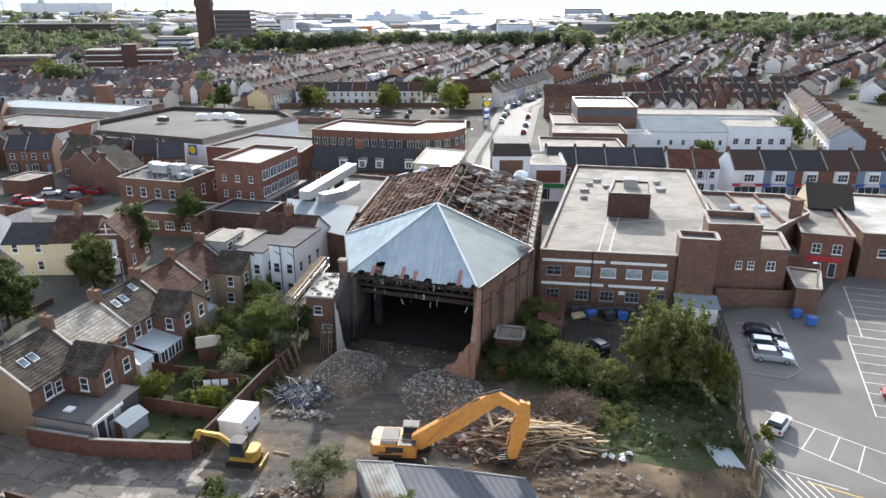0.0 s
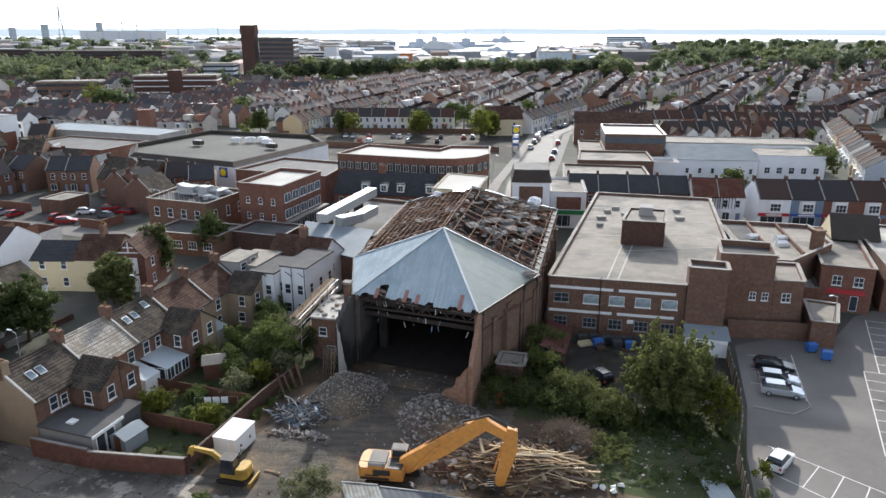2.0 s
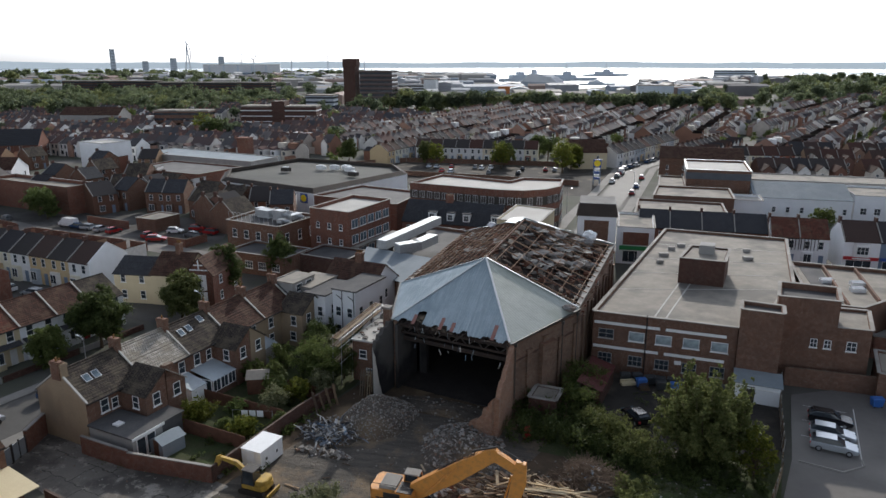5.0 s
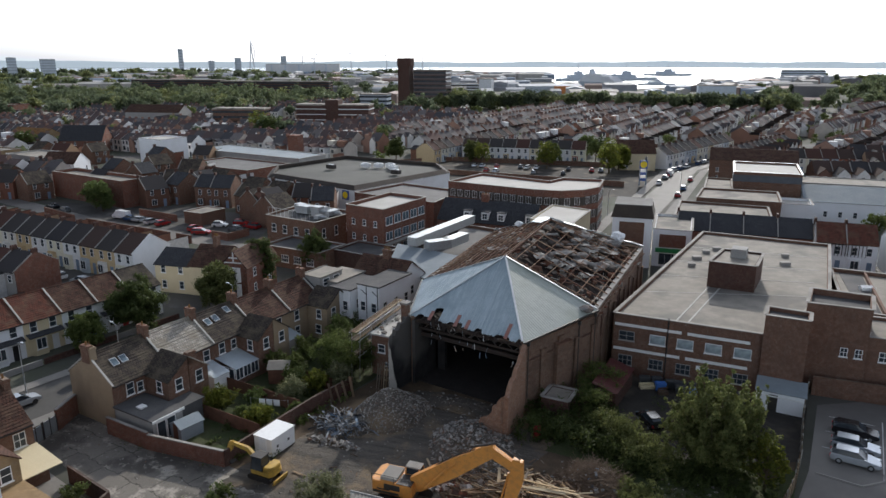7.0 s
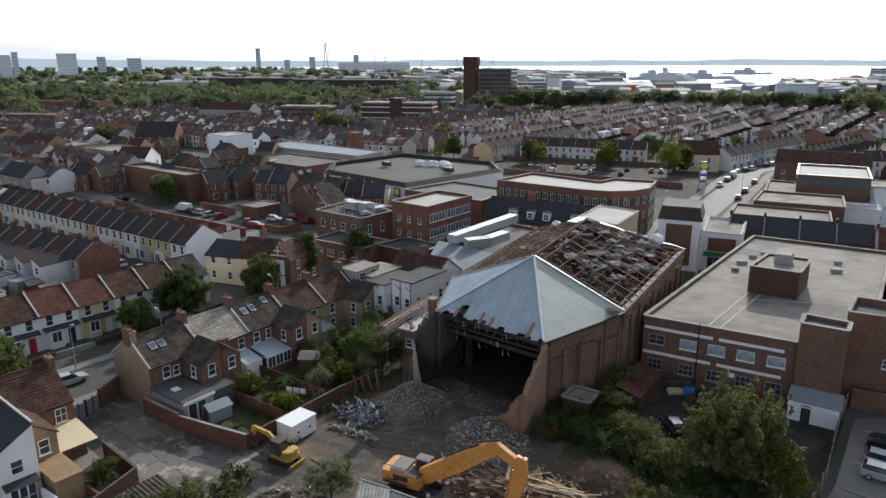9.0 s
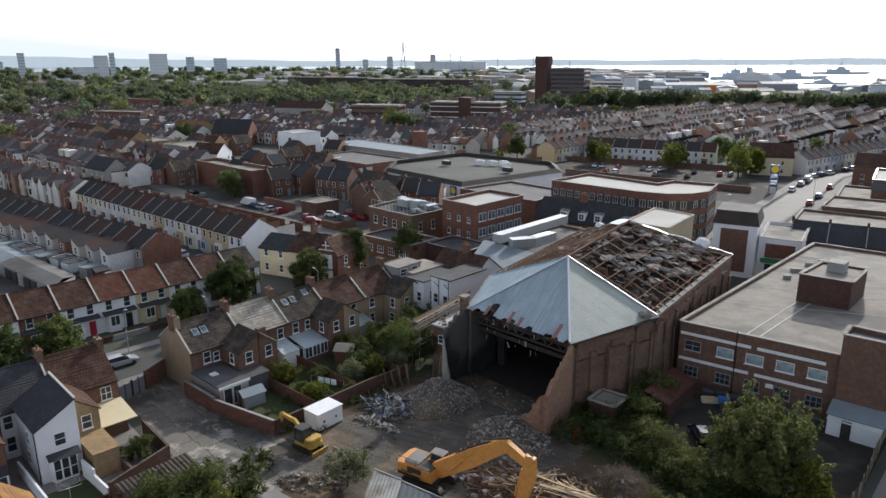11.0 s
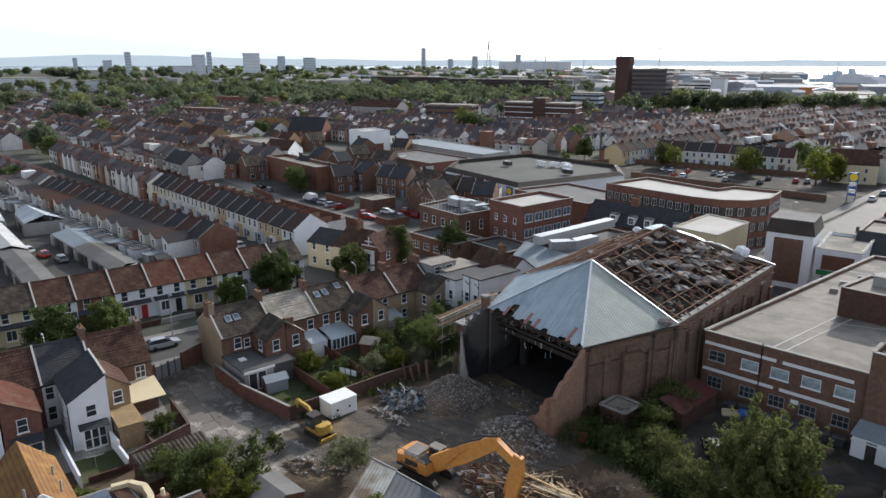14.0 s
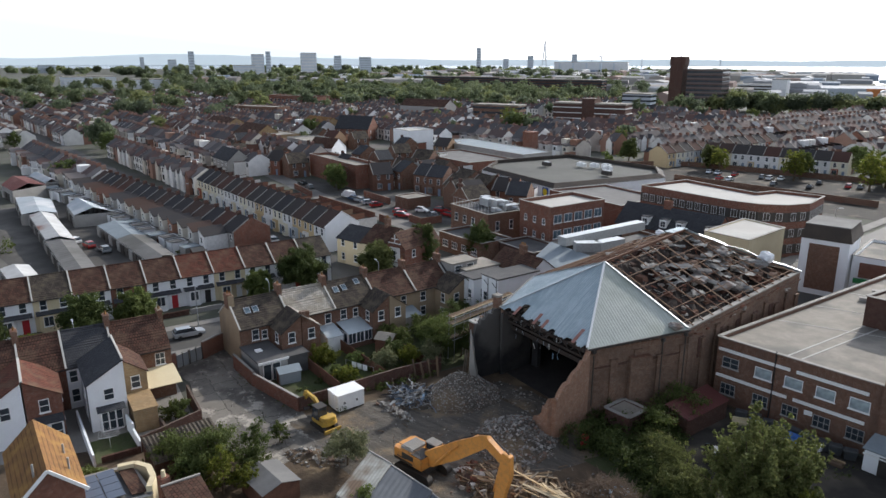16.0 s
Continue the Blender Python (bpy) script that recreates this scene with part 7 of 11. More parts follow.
for y in (-0.65, -0.35, -0.05, 0.25):
    bm = bm_new()
    plate(bm, [(9.2, 1.0), (9.6, 0.9), (9.9, 0.5), (9.5, 0.05), (8.7, 0.0), (9.3, 0.35)], y, 0.1)
    part("grapple_tine", bm, STEEL_DARK, stick)
    bm = bm_new()
    plate(bm, [(9.1, 0.95), (9.25, 0.85), (8.5, 0.5), (8.2, 0.05), (8.15, 0.5), (8.5, 0.85)], y + 0.1, 0.08)
    part("grapple_tine", bm, STEEL_DARK, stick)

dig = thing("mini_excavator", pose(-15.3, 51.5, 0.06, 0, 0, 172), "small yellow crawler digger with its arm folded down", "excavator")
crawler(dig, -1.3, 1.4, -0.75, 0.4, 0.55)
crawler(dig, -1.3, 1.4, 0.75, 0.4, 0.55)
bm = bm_new()
prism(bm, [(-1.45, -0.55), (-1.15, -0.95), (1.0, -0.95), (1.0, 0.95), (-1.15, 0.95), (-1.45, 0.55)], 0.65, 1.15)
bmesh.ops.bevel(bm, geom=bm.edges[:], offset=0.06, segments=2, affect="EDGES")
part("house", bm, DIGGER_YELLOW, dig)
bm = bm_new()
prism(bm, [(-1.4, -0.5), (-1.1, -0.85), (-0.4, -0.85), (-0.4, 0.85), (-1.1, 0.85), (-1.4, 0.5)], 1.15, 1.6)
bmesh.ops.bevel(bm, geom=bm.edges[:], offset=0.07, segments=2, affect="EDGES")
part("engine_cover", bm, DIGGER_YELLOW, dig)
bm = bm_new()
hull8(bm, [(-0.35, -0.2, 1.1), (0.95, -0.2, 1.1), (0.95, 0.9, 1.1), (-0.35, 0.9, 1.1), (-0.3, -0.15, 2.45), (0.75, -0.15, 2.45), (0.75, 0.85, 2.45), (-0.3, 0.85, 2.45)])
cab = part("cab", bm, GLASS, dig)
bm = bm_new()
box(bm, -0.4, 0.9, -0.25, 0.95, 2.45, 2.55)
for a, b in (((-0.35, -0.2), (-0.3, -0.15)), ((0.95, -0.2), (0.75, -0.15)), ((0.95, 0.9), (0.75, 0.85)), ((-0.35, 0.9), (-0.3, 0.85))):
    beam(bm, (*a, 1.1), (*b, 2.45), 0.08, 0.08)
part("cab_frame", bm, STEEL_DARK, cab)
bm = bm_new()
plate(bm, [(0.9, 0.9), (1.3, 0.9), (2.4, 1.9), (4.3, 2.2), (4.4, 2.5), (2.3, 2.35), (0.8, 1.3)], -0.45, 0.3)
boom = part("boom", bm, DIGGER_YELLOW, dig)
bm = bm_new()
plate(bm, [(4.1, 2.6), (4.6, 2.4), (5.2, 0.9), (4.9, 0.8), (4.3, 1.6)], -0.45, 0.24)
stick = part("stick", bm, DIGGER_YELLOW, dig)
bm = bm_new()
plate(bm, [(4.7, 1.0), (5.2, 0.9), (5.3, 0.4), (4.7, 0.05), (4.2, 0.2), (4.6, 0.5)], -0.45, 0.7)
part("bucket", bm, STEEL_DARK, stick)
bm = bm_new()
hull8(bm, [(-1.75, -1.0, 0.05), (-1.55, -1.0, 0.05), (-1.55, 1.0, 0.05), (-1.75, 1.0, 0.05), (-1.85, -1.0, 0.5), (-1.7, -1.0, 0.5), (-1.7, 1.0, 0.5), (-1.85, 1.0, 0.5)])
part("dozer_blade", bm, DIGGER_YELLOW, dig)

cont = thing("welfare_cabin", pose(-17.1, 56.3, 0.05, 0, 0, 78), "white steel site cabin box", "cabin")
bm = bm_new()
box(bm, -1.7, 1.7, -1.18, 1.18, 0.12, 2.0)
bmesh.ops.bevel(bm, geom=bm.edges[:], offset=0.05, segments=1, affect="EDGES")
part("body", bm, WHITE, cont)
bm = bm_new()
box(bm, -1.75, 1.75, -1.22, 1.22, 2.0, 2.08)
part("roof", bm, WHITE, cont)
for sx in (-1.5, 1.5):
    bm = bm_new()
    box(bm, sx - 0.12, sx + 0.12, -1.1, 1.1, 0, 0.12)
    part("skid", bm, STEEL_DARK, cont)
for x in (-0.9, 0.7):
    bm = bm_new()
    box(bm, x - 0.1, x + 0.12, -1.22, -1.18, 0.9, 1.15)
    part("notice", bm, STEEL_DARK, cont)
bm = bm_new()
box(bm, -1.74, -1.7, -0.45, 0.45, 0.16, 1.9)
part("door", bm, RENDER_WHITE, cont)

# ---- heaps ----


def chunk(bm, p, w, rng, flat=0.6):
    r = Euler((rng.uniform(-0.6, 0.6), rng.uniform(-0.6, 0.6), rng.uniform(0, 3))).to_matrix()
    c = []
    for sz in (-1, 1):
        for sx, sy in ((-1, -1), (1, -1), (1, 1), (-1, 1)):
            c.append(p + r @ Vector((sx * w * rng.uniform(0.45, 1), sy * w * rng.uniform(0.45, 1), sz * w * flat * rng.uniform(0.4, 1))))
    hull8(bm, c)


def heap(name, cx, cy, rx, ry, h, turn, material, label, seed, chunks, size, chunk_mat, jag=0.25, piece="lump", flat=0.6):
    rng = random.Random(seed)
    t = thing(name, pose(cx, cy, 0.03, 0, 0, turn), label, "heap")
    verts, faces = [], []
    n = 34

    def height(u, v):
        r = math.hypot(u, v)
        p = Vector((u * rx, v * ry, seed))
        f = max(0.0, 1 - r) ** 0.8
        return h * f * (0.75 + 0.5 * noise.noise(p * 0.35)) + jag * f ** 0.4 * noise.noise(p * 1.7) - (0.05 if r >= 0.97 else 0)

    for i in range(n + 1):
        for j in range(n + 1):
            u, v = i / n * 2 - 1, j / n * 2 - 1
            k = max(abs(u), abs(v)) / max(1e-6, math.hypot(u, v))
            u, v = u * k, v * k
            verts.append((u * rx, v * ry, height(u, v)))
    for i in range(n):
        for j in range(n):
            faces.append((i * (n + 1) + j, (i + 1) * (n + 1) + j, (i + 1) * (n + 1) + j + 1, i * (n + 1) + j + 1))
    part("mound", raw("mound", verts, faces, material), None, t)
    bm = bm_new()
    for i in range(chunks):
        a, r = rng.random() * math.tau, math.sqrt(rng.random()) * 1.04
        u, v = r * math.cos(a), r * math.sin(a)
        w = size * (0.35 + rng.random() ** 3 * 1.9)
        chunk(bm, Vector((u * rx, v * ry, max(0.0, height(u, v)) + w * 0.15)), w, rng, flat)
    tagged(part("loose_" + piece.rstrip("s"), bm, chunk_mat, t), kind="stuff")
    return t, height, rx, ry


heap("rubble_heap", -8.4, 66.6, 4.0, 5.0, 3.8, -20, DUST, "grey heap of crushed brick and concrete rubble", 3, 4600, 0.05, RUBBLE, 0.15)
heap("rubble_heap", 1.9, 62.8, 4.4, 5.2, 1.9, 10, DUST, "jagged heap of broken concrete slabs and bricks", 7, 2600, 0.1, RUBBLE, 0.5, "lump", 0.3)
heap("rubble_heap", -1.6, 70.8, 6.6, 2.0, 0.4, -12, DUST, "low spread of rubble at the hall's torn mouth", 9, 160, 0.07, RUBBLE, 0.2)
heap("earth_bank", 15.0, 48.6, 6.5, 2.6, 0.8, -12, DIRT, "low bank of scraped brown earth", 11, 160, 0.1, RUBBLE, 0.25)
heap("earth_bank", -11.5, 46.8, 3.2, 1.6, 0.6, 25, DIRT, "low bank of brown earth and stones beside the lane", 12, 200, 0.12, RUBBLE, 0.2)
t, hf, rx, ry = heap("scrap_heap", -12.2, 62.4, 3.3, 2.6, 0.8, 0, DUST, "heap of twisted blue and silver scrap metal", 13, 90, 0.1, RUBBLE, 0.2)
rng = random.Random(31)
for i in range(290):
    a, r = rng.random() * math.tau, math.sqrt(rng.random()) * 0.95
    u, v = r * math.cos(a), r * math.sin(a)
    p = Vector((u * rx, v * ry, max(0, hf(u, v)) + rng.uniform(0.05, 0.35)))
    d = Vector((rng.uniform(-1, 1), rng.uniform(-1, 1), rng.uniform(-0.25, 0.4))).normalized() * rng.uniform(0.4, 1.9)
    bm = bm_new()
    q = p + d * 0.5 + Vector((rng.uniform(-0.1, 0.1), rng.uniform(-0.1, 0.1), rng.uniform(0, 0.2)))
    w = rng.choice((0.03, 0.05, 0.08, 0.12, 0.3))
    beam(bm, p, q, w, 0.025, rng.random() * 3)
    beam(bm, q, p + d, w, 0.025, rng.random() * 3)
    part("bent_strip", bm, SCRAP_OBJ, t)
# loose stones and bricks trodden into the site and the lane
rs_ = random.Random(57)
bm = bm_new()
for i in range(1300):
    x, y = rs_.uniform(-16, 16), rs_.uniform(46.5, 70)
    if y > 60 and x > 6 or x < -12 and y > 66 or x < -13 and y < 48:
        continue
    w = 0.025 + 0.07 * rs_.random() ** 4
    chunk(bm, Vector((x, y, 0.07 + w * 0.3)), w, rs_)
for i in range(350):
    x = rs_.uniform(-42, -14)
    y = 51.5 - (x + 20) * 0.2 + rs_.uniform(-5.5, 0.3)
    chunk(bm, Vector((x, y, 0.06)), 0.03 + 0.07 * rs_.random() ** 3, rs_)
tagged(new("loose_stones", mesh_of("loose_stones", bm, RUBBLE)), "loose stones and broken bricks strewn over the site", "rubble", "", "stuff")
for i in range(40):
    bm = bm_new()
    x, y, a, l = rs_.uniform(-12, 14), rs_.uniform(48, 62), rs_.random() * 3, rs_.uniform(0.4, 1.6)
    beam(bm, (x, y, 0.2), (x + math.cos(a) * l, y + math.sin(a) * l, 0.22), rs_.uniform(0.06, 0.2), 0.04)
    single("loose_board", bm, TIMBER, "broken board lying on the site earth", "board", "", "loose boards")
heap("stone_row", -11.6, 58.8, 3.4, 0.8, 0.35, -8, DIRT, "row of yellowish stones and weeds edging the scrap", 14, 130, 0.16, RUBBLE, 0.15)

# timber heap: planks of the roof thrown in all directions
t, hf, rx, ry = heap("timber_heap", 9.4, 54.9, 6.8, 3.6, 2.3, -4, DIRT, "tangled heap of splintered roof timbers", 17, 260, 0.22, TIMBER_ISLAND, 0.3, "splinters")
rng = random.Random(41)
for i in range(280):
    a, r = rng.random() * math.tau, math.sqrt(rng.random()) * 0.98
    u, v = r * math.cos(a), r * math.sin(a)
    p = Vector((u * rx, v * ry, max(0, hf(u, v)) + rng.uniform(0.05, 0.4)))
    ang = rng.gauss(-0.15, 0.5) if rng.random() < 0.75 else rng.random() * 3
    l = rng.uniform(0.8, 4.2)
    d = Vector((math.cos(ang), math.sin(ang), rng.uniform(-0.16, 0.16)))
    d = d.normalized() * l
    w = rng.choice((0.08, 0.1, 0.15, 0.2, 0.3))
    bm = bm_new()
    beam(bm, p - d * 0.5, p + d * 0.5, w, rng.choice((0.04, 0.06, 0.1)), rng.uniform(-0.5, 0.5))
    part("plank", bm, TIMBER, t)
for i in range(26):
    u, v = rng.uniform(-0.1, 0.75), rng.uniform(-0.55, 0.55)
    p = Vector((u * rx, v * ry, max(0, hf(u, v)) + rng.uniform(0.3, 0.6)))
    ang = rng.gauss(0.05, 0.22)
    d = Vector((math.cos(ang), math.sin(ang), rng.uniform(-0.12, 0.04))).normalized() * rng.uniform(3.2, 5.6)
    bm = bm_new()
    beam(bm, p - d * 0.5, p + d * 0.5, rng.choice((0.12, 0.18, 0.25)), 0.06, rng.uniform(-0.4, 0.4))
    part("long_plank", bm, TIMBER_PALE, t)
t, hf, rx, ry = heap("timber_heap", 3.8, 54.9, 3.0, 2.4, 0.9, 0, DIRT, "low heap of broken boards and plaster beside the digger", 18, 240, 0.22, ROOF_JUNK, 0.3, "boards")
for i in range(60):
    u, v = rng.uniform(-0.7, 0.7), rng.uniform(-0.7, 0.7)
    p = Vector((u * rx, v * ry, max(0, hf(u, v)) + rng.uniform(0.05, 0.3)))
    ang = rng.random() * 3
    d = Vector((math.cos(ang), math.sin(ang), rng.uniform(-0.2, 0.3))) * rng.uniform(0.4, 1.6)
    bm = bm_new()
    beam(bm, p - d * 0.5, p + d * 0.5, rng.choice((0.1, 0.2, 0.35)), 0.05, rng.uniform(-0.6, 0.6))
    part("board", bm, TIMBER, t)
# brushwood
t, hf, rx, ry = heap("brushwood_heap", 14.6, 59.6, 3.1, 2.6, 2.4, 0, DIRT, "grey brown heap of cut brushwood and rubbish", 19, 160, 0.14, SCRAP, 0.3, "rubbish")
bm = bm_new()
for i in range(1500):
    a, r = rng.random() * math.tau, math.sqrt(rng.random())
    u, v = r * math.cos(a), r * math.sin(a)
    p = Vector((u * rx, v * ry, max(0, hf(u, v)) + rng.uniform(0.0, 0.3)))
    d = Vector((rng.uniform(-1, 1), rng.uniform(-1, 1), rng.uniform(-0.3, 0.6))).normalized() * rng.uniform(0.4, 1.5)
    beam(bm, p, p + d, 0.025, 0.025)
tagged(part("brush", bm, TWIG, t), kind="stuff")
# bundle of pale pipes and white blocks lying in the grass
for i in range(11):
    bm = bm_new()
    x = 0.2 * i
    tube(bm, (26.0 + x, 51.6 - x * 0.2 + rng.uniform(-0.2, 0.2), 0.16), (25.7 + x, 54.4 - x * 0.2, 0.18), 0.09, 0.09, 8)
    single("pipe", bm, PLASTIC_PALE, "pale grey plastic pipe lying on the grass", "pipe", "", "bundle of pipes")
for i in range(6):
    bm = bm_new()
    x, y = 17.0 + rng.uniform(-1.4, 1.8), 52.6 + rng.uniform(-0.5, 0.6)
    chunk(bm, Vector((x, y, 0.2)), 0.28, rng, 0.8)
    single("white_block", bm, WHITE, "white polystyrene block dumped on the earth", "block", "", "dumped blocks")

g = random.Random(51)
bm = bm_new()
for i in range(320):
    x, y = g.uniform(-19, 16), g.uniform(45, 72)
    if -13 < x < 13 and 46 < y < 71 or g.random() < 0.25:
        chunk(bm, Vector((x, y, 0.08)), 0.05 + 0.14 * g.random() ** 3, g)
tagged(single("scattered_rubble", bm, RUBBLE, "stones and brick bits scattered over the site", "rubble"), kind="stuff")

# ---- sheds with sheet roofs at the site's near edge ----


def sheet_shed(pts, z_front, z_back, roof, label):
    t = thing("sheet_roofed_shed", Matrix.Identity(4), label, "shed", "row of sheds")
    walls_of(t, pts, 0, min(z_front, z_back) - 0.15, RENDER_GREY, 0.15)
    a, b, c, d = pts
    bm = bm_new()
    corrugated(bm, (*a, z_front), (*b, z_front), (*c, z_back), (*d, z_back), 18, 0.04)
    part("roof", bm, roof, t)
    bm = bm_new()
    beam(bm, (*d, z_back + 0.02), (*c, z_back + 0.02), 0.12, 0.14)
    part("fascia", bm, RENDER_GREY, t)
    return t


sheet_shed([(-2.6, 42.2), (0.5, 42.0), (-2.0, 48.4), (-5.1, 48.6)], 2.2, 2.45, SHEET_OLD, "shed with a pale mossy corrugated roof")
sheet_shed([(0.6, 42.0), (6.0, 41.5), (3.6, 47.7), (-1.9, 48.3)], 2.2, 2.4, SHEET_SLATE, "shed with a grey ribbed roof")
sheet_shed([(6.1, 41.4), (11.0, 40.6), (8.7, 46.7), (3.7, 47.6)], 2.1, 2.3, SHEET_SLATE, "shed with a grey ribbed roof")
garden_shed(-11.9, 38.9, -8, 4.2, 3.6, 1.8, TIMBER_DARK, ROOF_GREY, "brown timber shed with a grey felt roof")
bm = bm_new()
for i in range(8):
    x, y = 19.4 + i * 1.3, 45.6 - i * 0.12
    box(bm, x - 0.03, x + 0.03, y - 0.03, y + 0.03, 0, 1.1)
beam(bm, (19.4, 45.6, 1.1), (28.4, 44.8, 1.1), 0.06, 0.08)
beam(bm, (19.4, 45.6, 0.6), (28.4, 44.8, 0.6), 0.06, 0.08)
single("site_barrier", bm, WHITE, "white rail barrier at the edge of the earth", "barrier", "structure")
# boards leaning against the garden wall, and stacked frames
t = thing("leaning_boards", Matrix.Identity(4), "old boards leaning against the garden wall", "boards")
for i in range(4):
    x, y = -16.0 + i * 0.4, 66.6 + i * 0.9
    bm = bm_new()
    beam(bm, (x + 0.7, y - 0.4, 0), (x, y + rng.uniform(-0.3, 0.3), rng.uniform(1.6, 2.8)), 0.3, 0.05)
    part("board", bm, TIMBER, t)
t = thing("stacked_frames", pose(-12.4, 71.8, 0, 0, 0, -10), "stack of weathered timber frames by the annexe", "frames")
for i in range(5):
    bm = bm_new()
    x = i * 0.32
    for a, b in (((x, 0, 0), (x + 0.15, 0.3, 3.2)), ((x, 1.2, 0), (x + 0.15, 1.3, 3.0)), ((x + 0.1, 0.1, 2.4), (x + 0.1, 1.3, 2.4)), ((x + 0.05, 0.1, 1.2), (x + 0.05, 1.3, 1.2))):
        beam(bm, a, b, 0.09, 0.12)
    part("frame", bm, TIMBER, t)
# small derelict brick hut in the ivy, with a red drum before it
hut = flat_block("ruined_hut", [(7.6, 71.4), (10.6, 70.9), (11.2, 74.0), (8.2, 74.6)], 2.2, BRICK_DARK, ROOF_FELT, "small ruined brick hut among ivy", parapet=0.05)
bm = bm_new()
tube(bm, (8.0, 66.4, 0), (8.05, 66.4, 1.25), 0.4, 0.38, 14)
single("red_drum", bm, SIGN_RED, "rusty red drum standing in the ivy", "drum")

# ---- trees and shrubs ----


def leaves(rng, clumps, per, size, squash=0.85):
    verts, faces = [], []
    for c, r in clumps:
        tufts = []
        for _ in range(max(8, int(8 + r * 5.0))):
            d = Vector((rng.gauss(0, 1), rng.gauss(0, 1), rng.gauss(0.15, 1)))
            d.normalize()
            k = r * rng.uniform(0.3, 1.05)
            tufts.append((Vector((d.x * k, d.y * k, d.z * k * squash)), r * rng.uniform(0.22, 0.46)))
        for _ in range(int(per * r * r)):
            d = Vector((rng.gauss(0, 1), rng.gauss(0, 1), rng.gauss(0, 1)))
            d.normalize()
            s0, sr = rng.choice(tufts)
            k = sr * abs(rng.gauss(0.75, 0.4))
            p = Vector(c) + s0 + Vector((d.x * k, d.y * k, d.z * k * squash))
            if p.z < 0.03:
                p.z = 0.05 + rng.random() * 0.2
            n = (d + Vector((rng.uniform(-1, 1), rng.uniform(-1, 1), rng.uniform(-0.5, 1.2))) * 0.8).normalized()
            s = n.cross(Vector((rng.uniform(-1, 1), rng.uniform(-1, 1), rng.uniform(-1, 1)))).normalized()
            q = n.cross(s)
            w = size * rng.uniform(0.6, 1.3)
            b = len(verts)
            verts += [tuple(p - s * w * 0.5), tuple(p + q * w * 0.34), tuple(p + s * w * 0.5), tuple(p - q * w * 0.34)]
            faces.append((b, b + 1, b + 2, b + 3))
    return verts, faces


def tree(x, y, h, r, leaf, label, seed, size=0.3, density=120, name="tree", trunk=0.32, group="trees", lobes=9, squash=0.85, shape=1.0, tuft=1.0):
    rng = random.Random(seed)
    t = thing(name, pose(x, y, 0, 0, 0, rng.uniform(0, 360)), label, "tree" if name == "tree" else "shrub", group)
    ct = h * trunk
    bm = bm_new()
    tr = max(0.05, h * 0.022)
    tube(bm, (0, 0, -0.05), (0.05, 0, ct), tr * 1.4, tr, 8)
    tube(bm, (0.05, 0, ct), (0, 0.1, h * 0.8), tr, tr * 0.3, 7)
    clumps = []
    for i in range(lobes):
        a = i * 2.4 + rng.uniform(-0.4, 0.4)
        f = (i + 0.5) / lobes
        z = ct + (h - ct) * (0.12 + 0.78 * f)
        rad = r * (0.62 - 0.5 * abs(f - 0.35) * shape) * rng.uniform(0.75, 1.15)
        c = Vector((math.cos(a) * rad, math.sin(a) * rad, z))
        cr = r * rng.uniform(0.34, 0.52) * (1.0 if f < 0.7 else 0.8) * tuft
        if c.z + cr * squash > h:
            c.z = h - cr * squash
        clumps.append((c, cr))
        tube(bm, (0.03, 0, ct * 0.8 + (z - ct) * 0.4), c, tr * 0.5, tr * 0.12, 5)
    clumps.append((Vector((0, 0, ct + (h - ct) * 0.5)), r * 0.6))
    if tuft < 1.0:
        for i in range(lobes):
            a, f = rng.random() * math.tau, rng.uniform(0.2, 1.0)
            c = Vector((math.cos(a) * r * f, math.sin(a) * r * f, ct + (h - ct) * (1.02 - 0.75 * f * f) * rng.uniform(0.75, 1.05)))
            for k in range(3):
                clumps.append((c + Vector((0, 0, 0.35 * k)), r * 0.13 * (1.2 - 0.3 * k)))
            tube(bm, (0, 0, ct + (c.z - ct) * 0.4), c + Vector((0, 0, 0.5)), tr * 0.3, tr * 0.08, 4)
    part("trunk", bm, BARK, t)
    part("crown", raw("crown", *leaves(rng, clumps, density, size, squash), leaf), None, t)
    return t


def shrub(x, y, h, r, leaf, label, seed, size=0.2, density=520, lobes=8):
    return tree(x, y, h, r, leaf, label, seed, size, density, "shrub", 0.12, "shrubs", lobes)




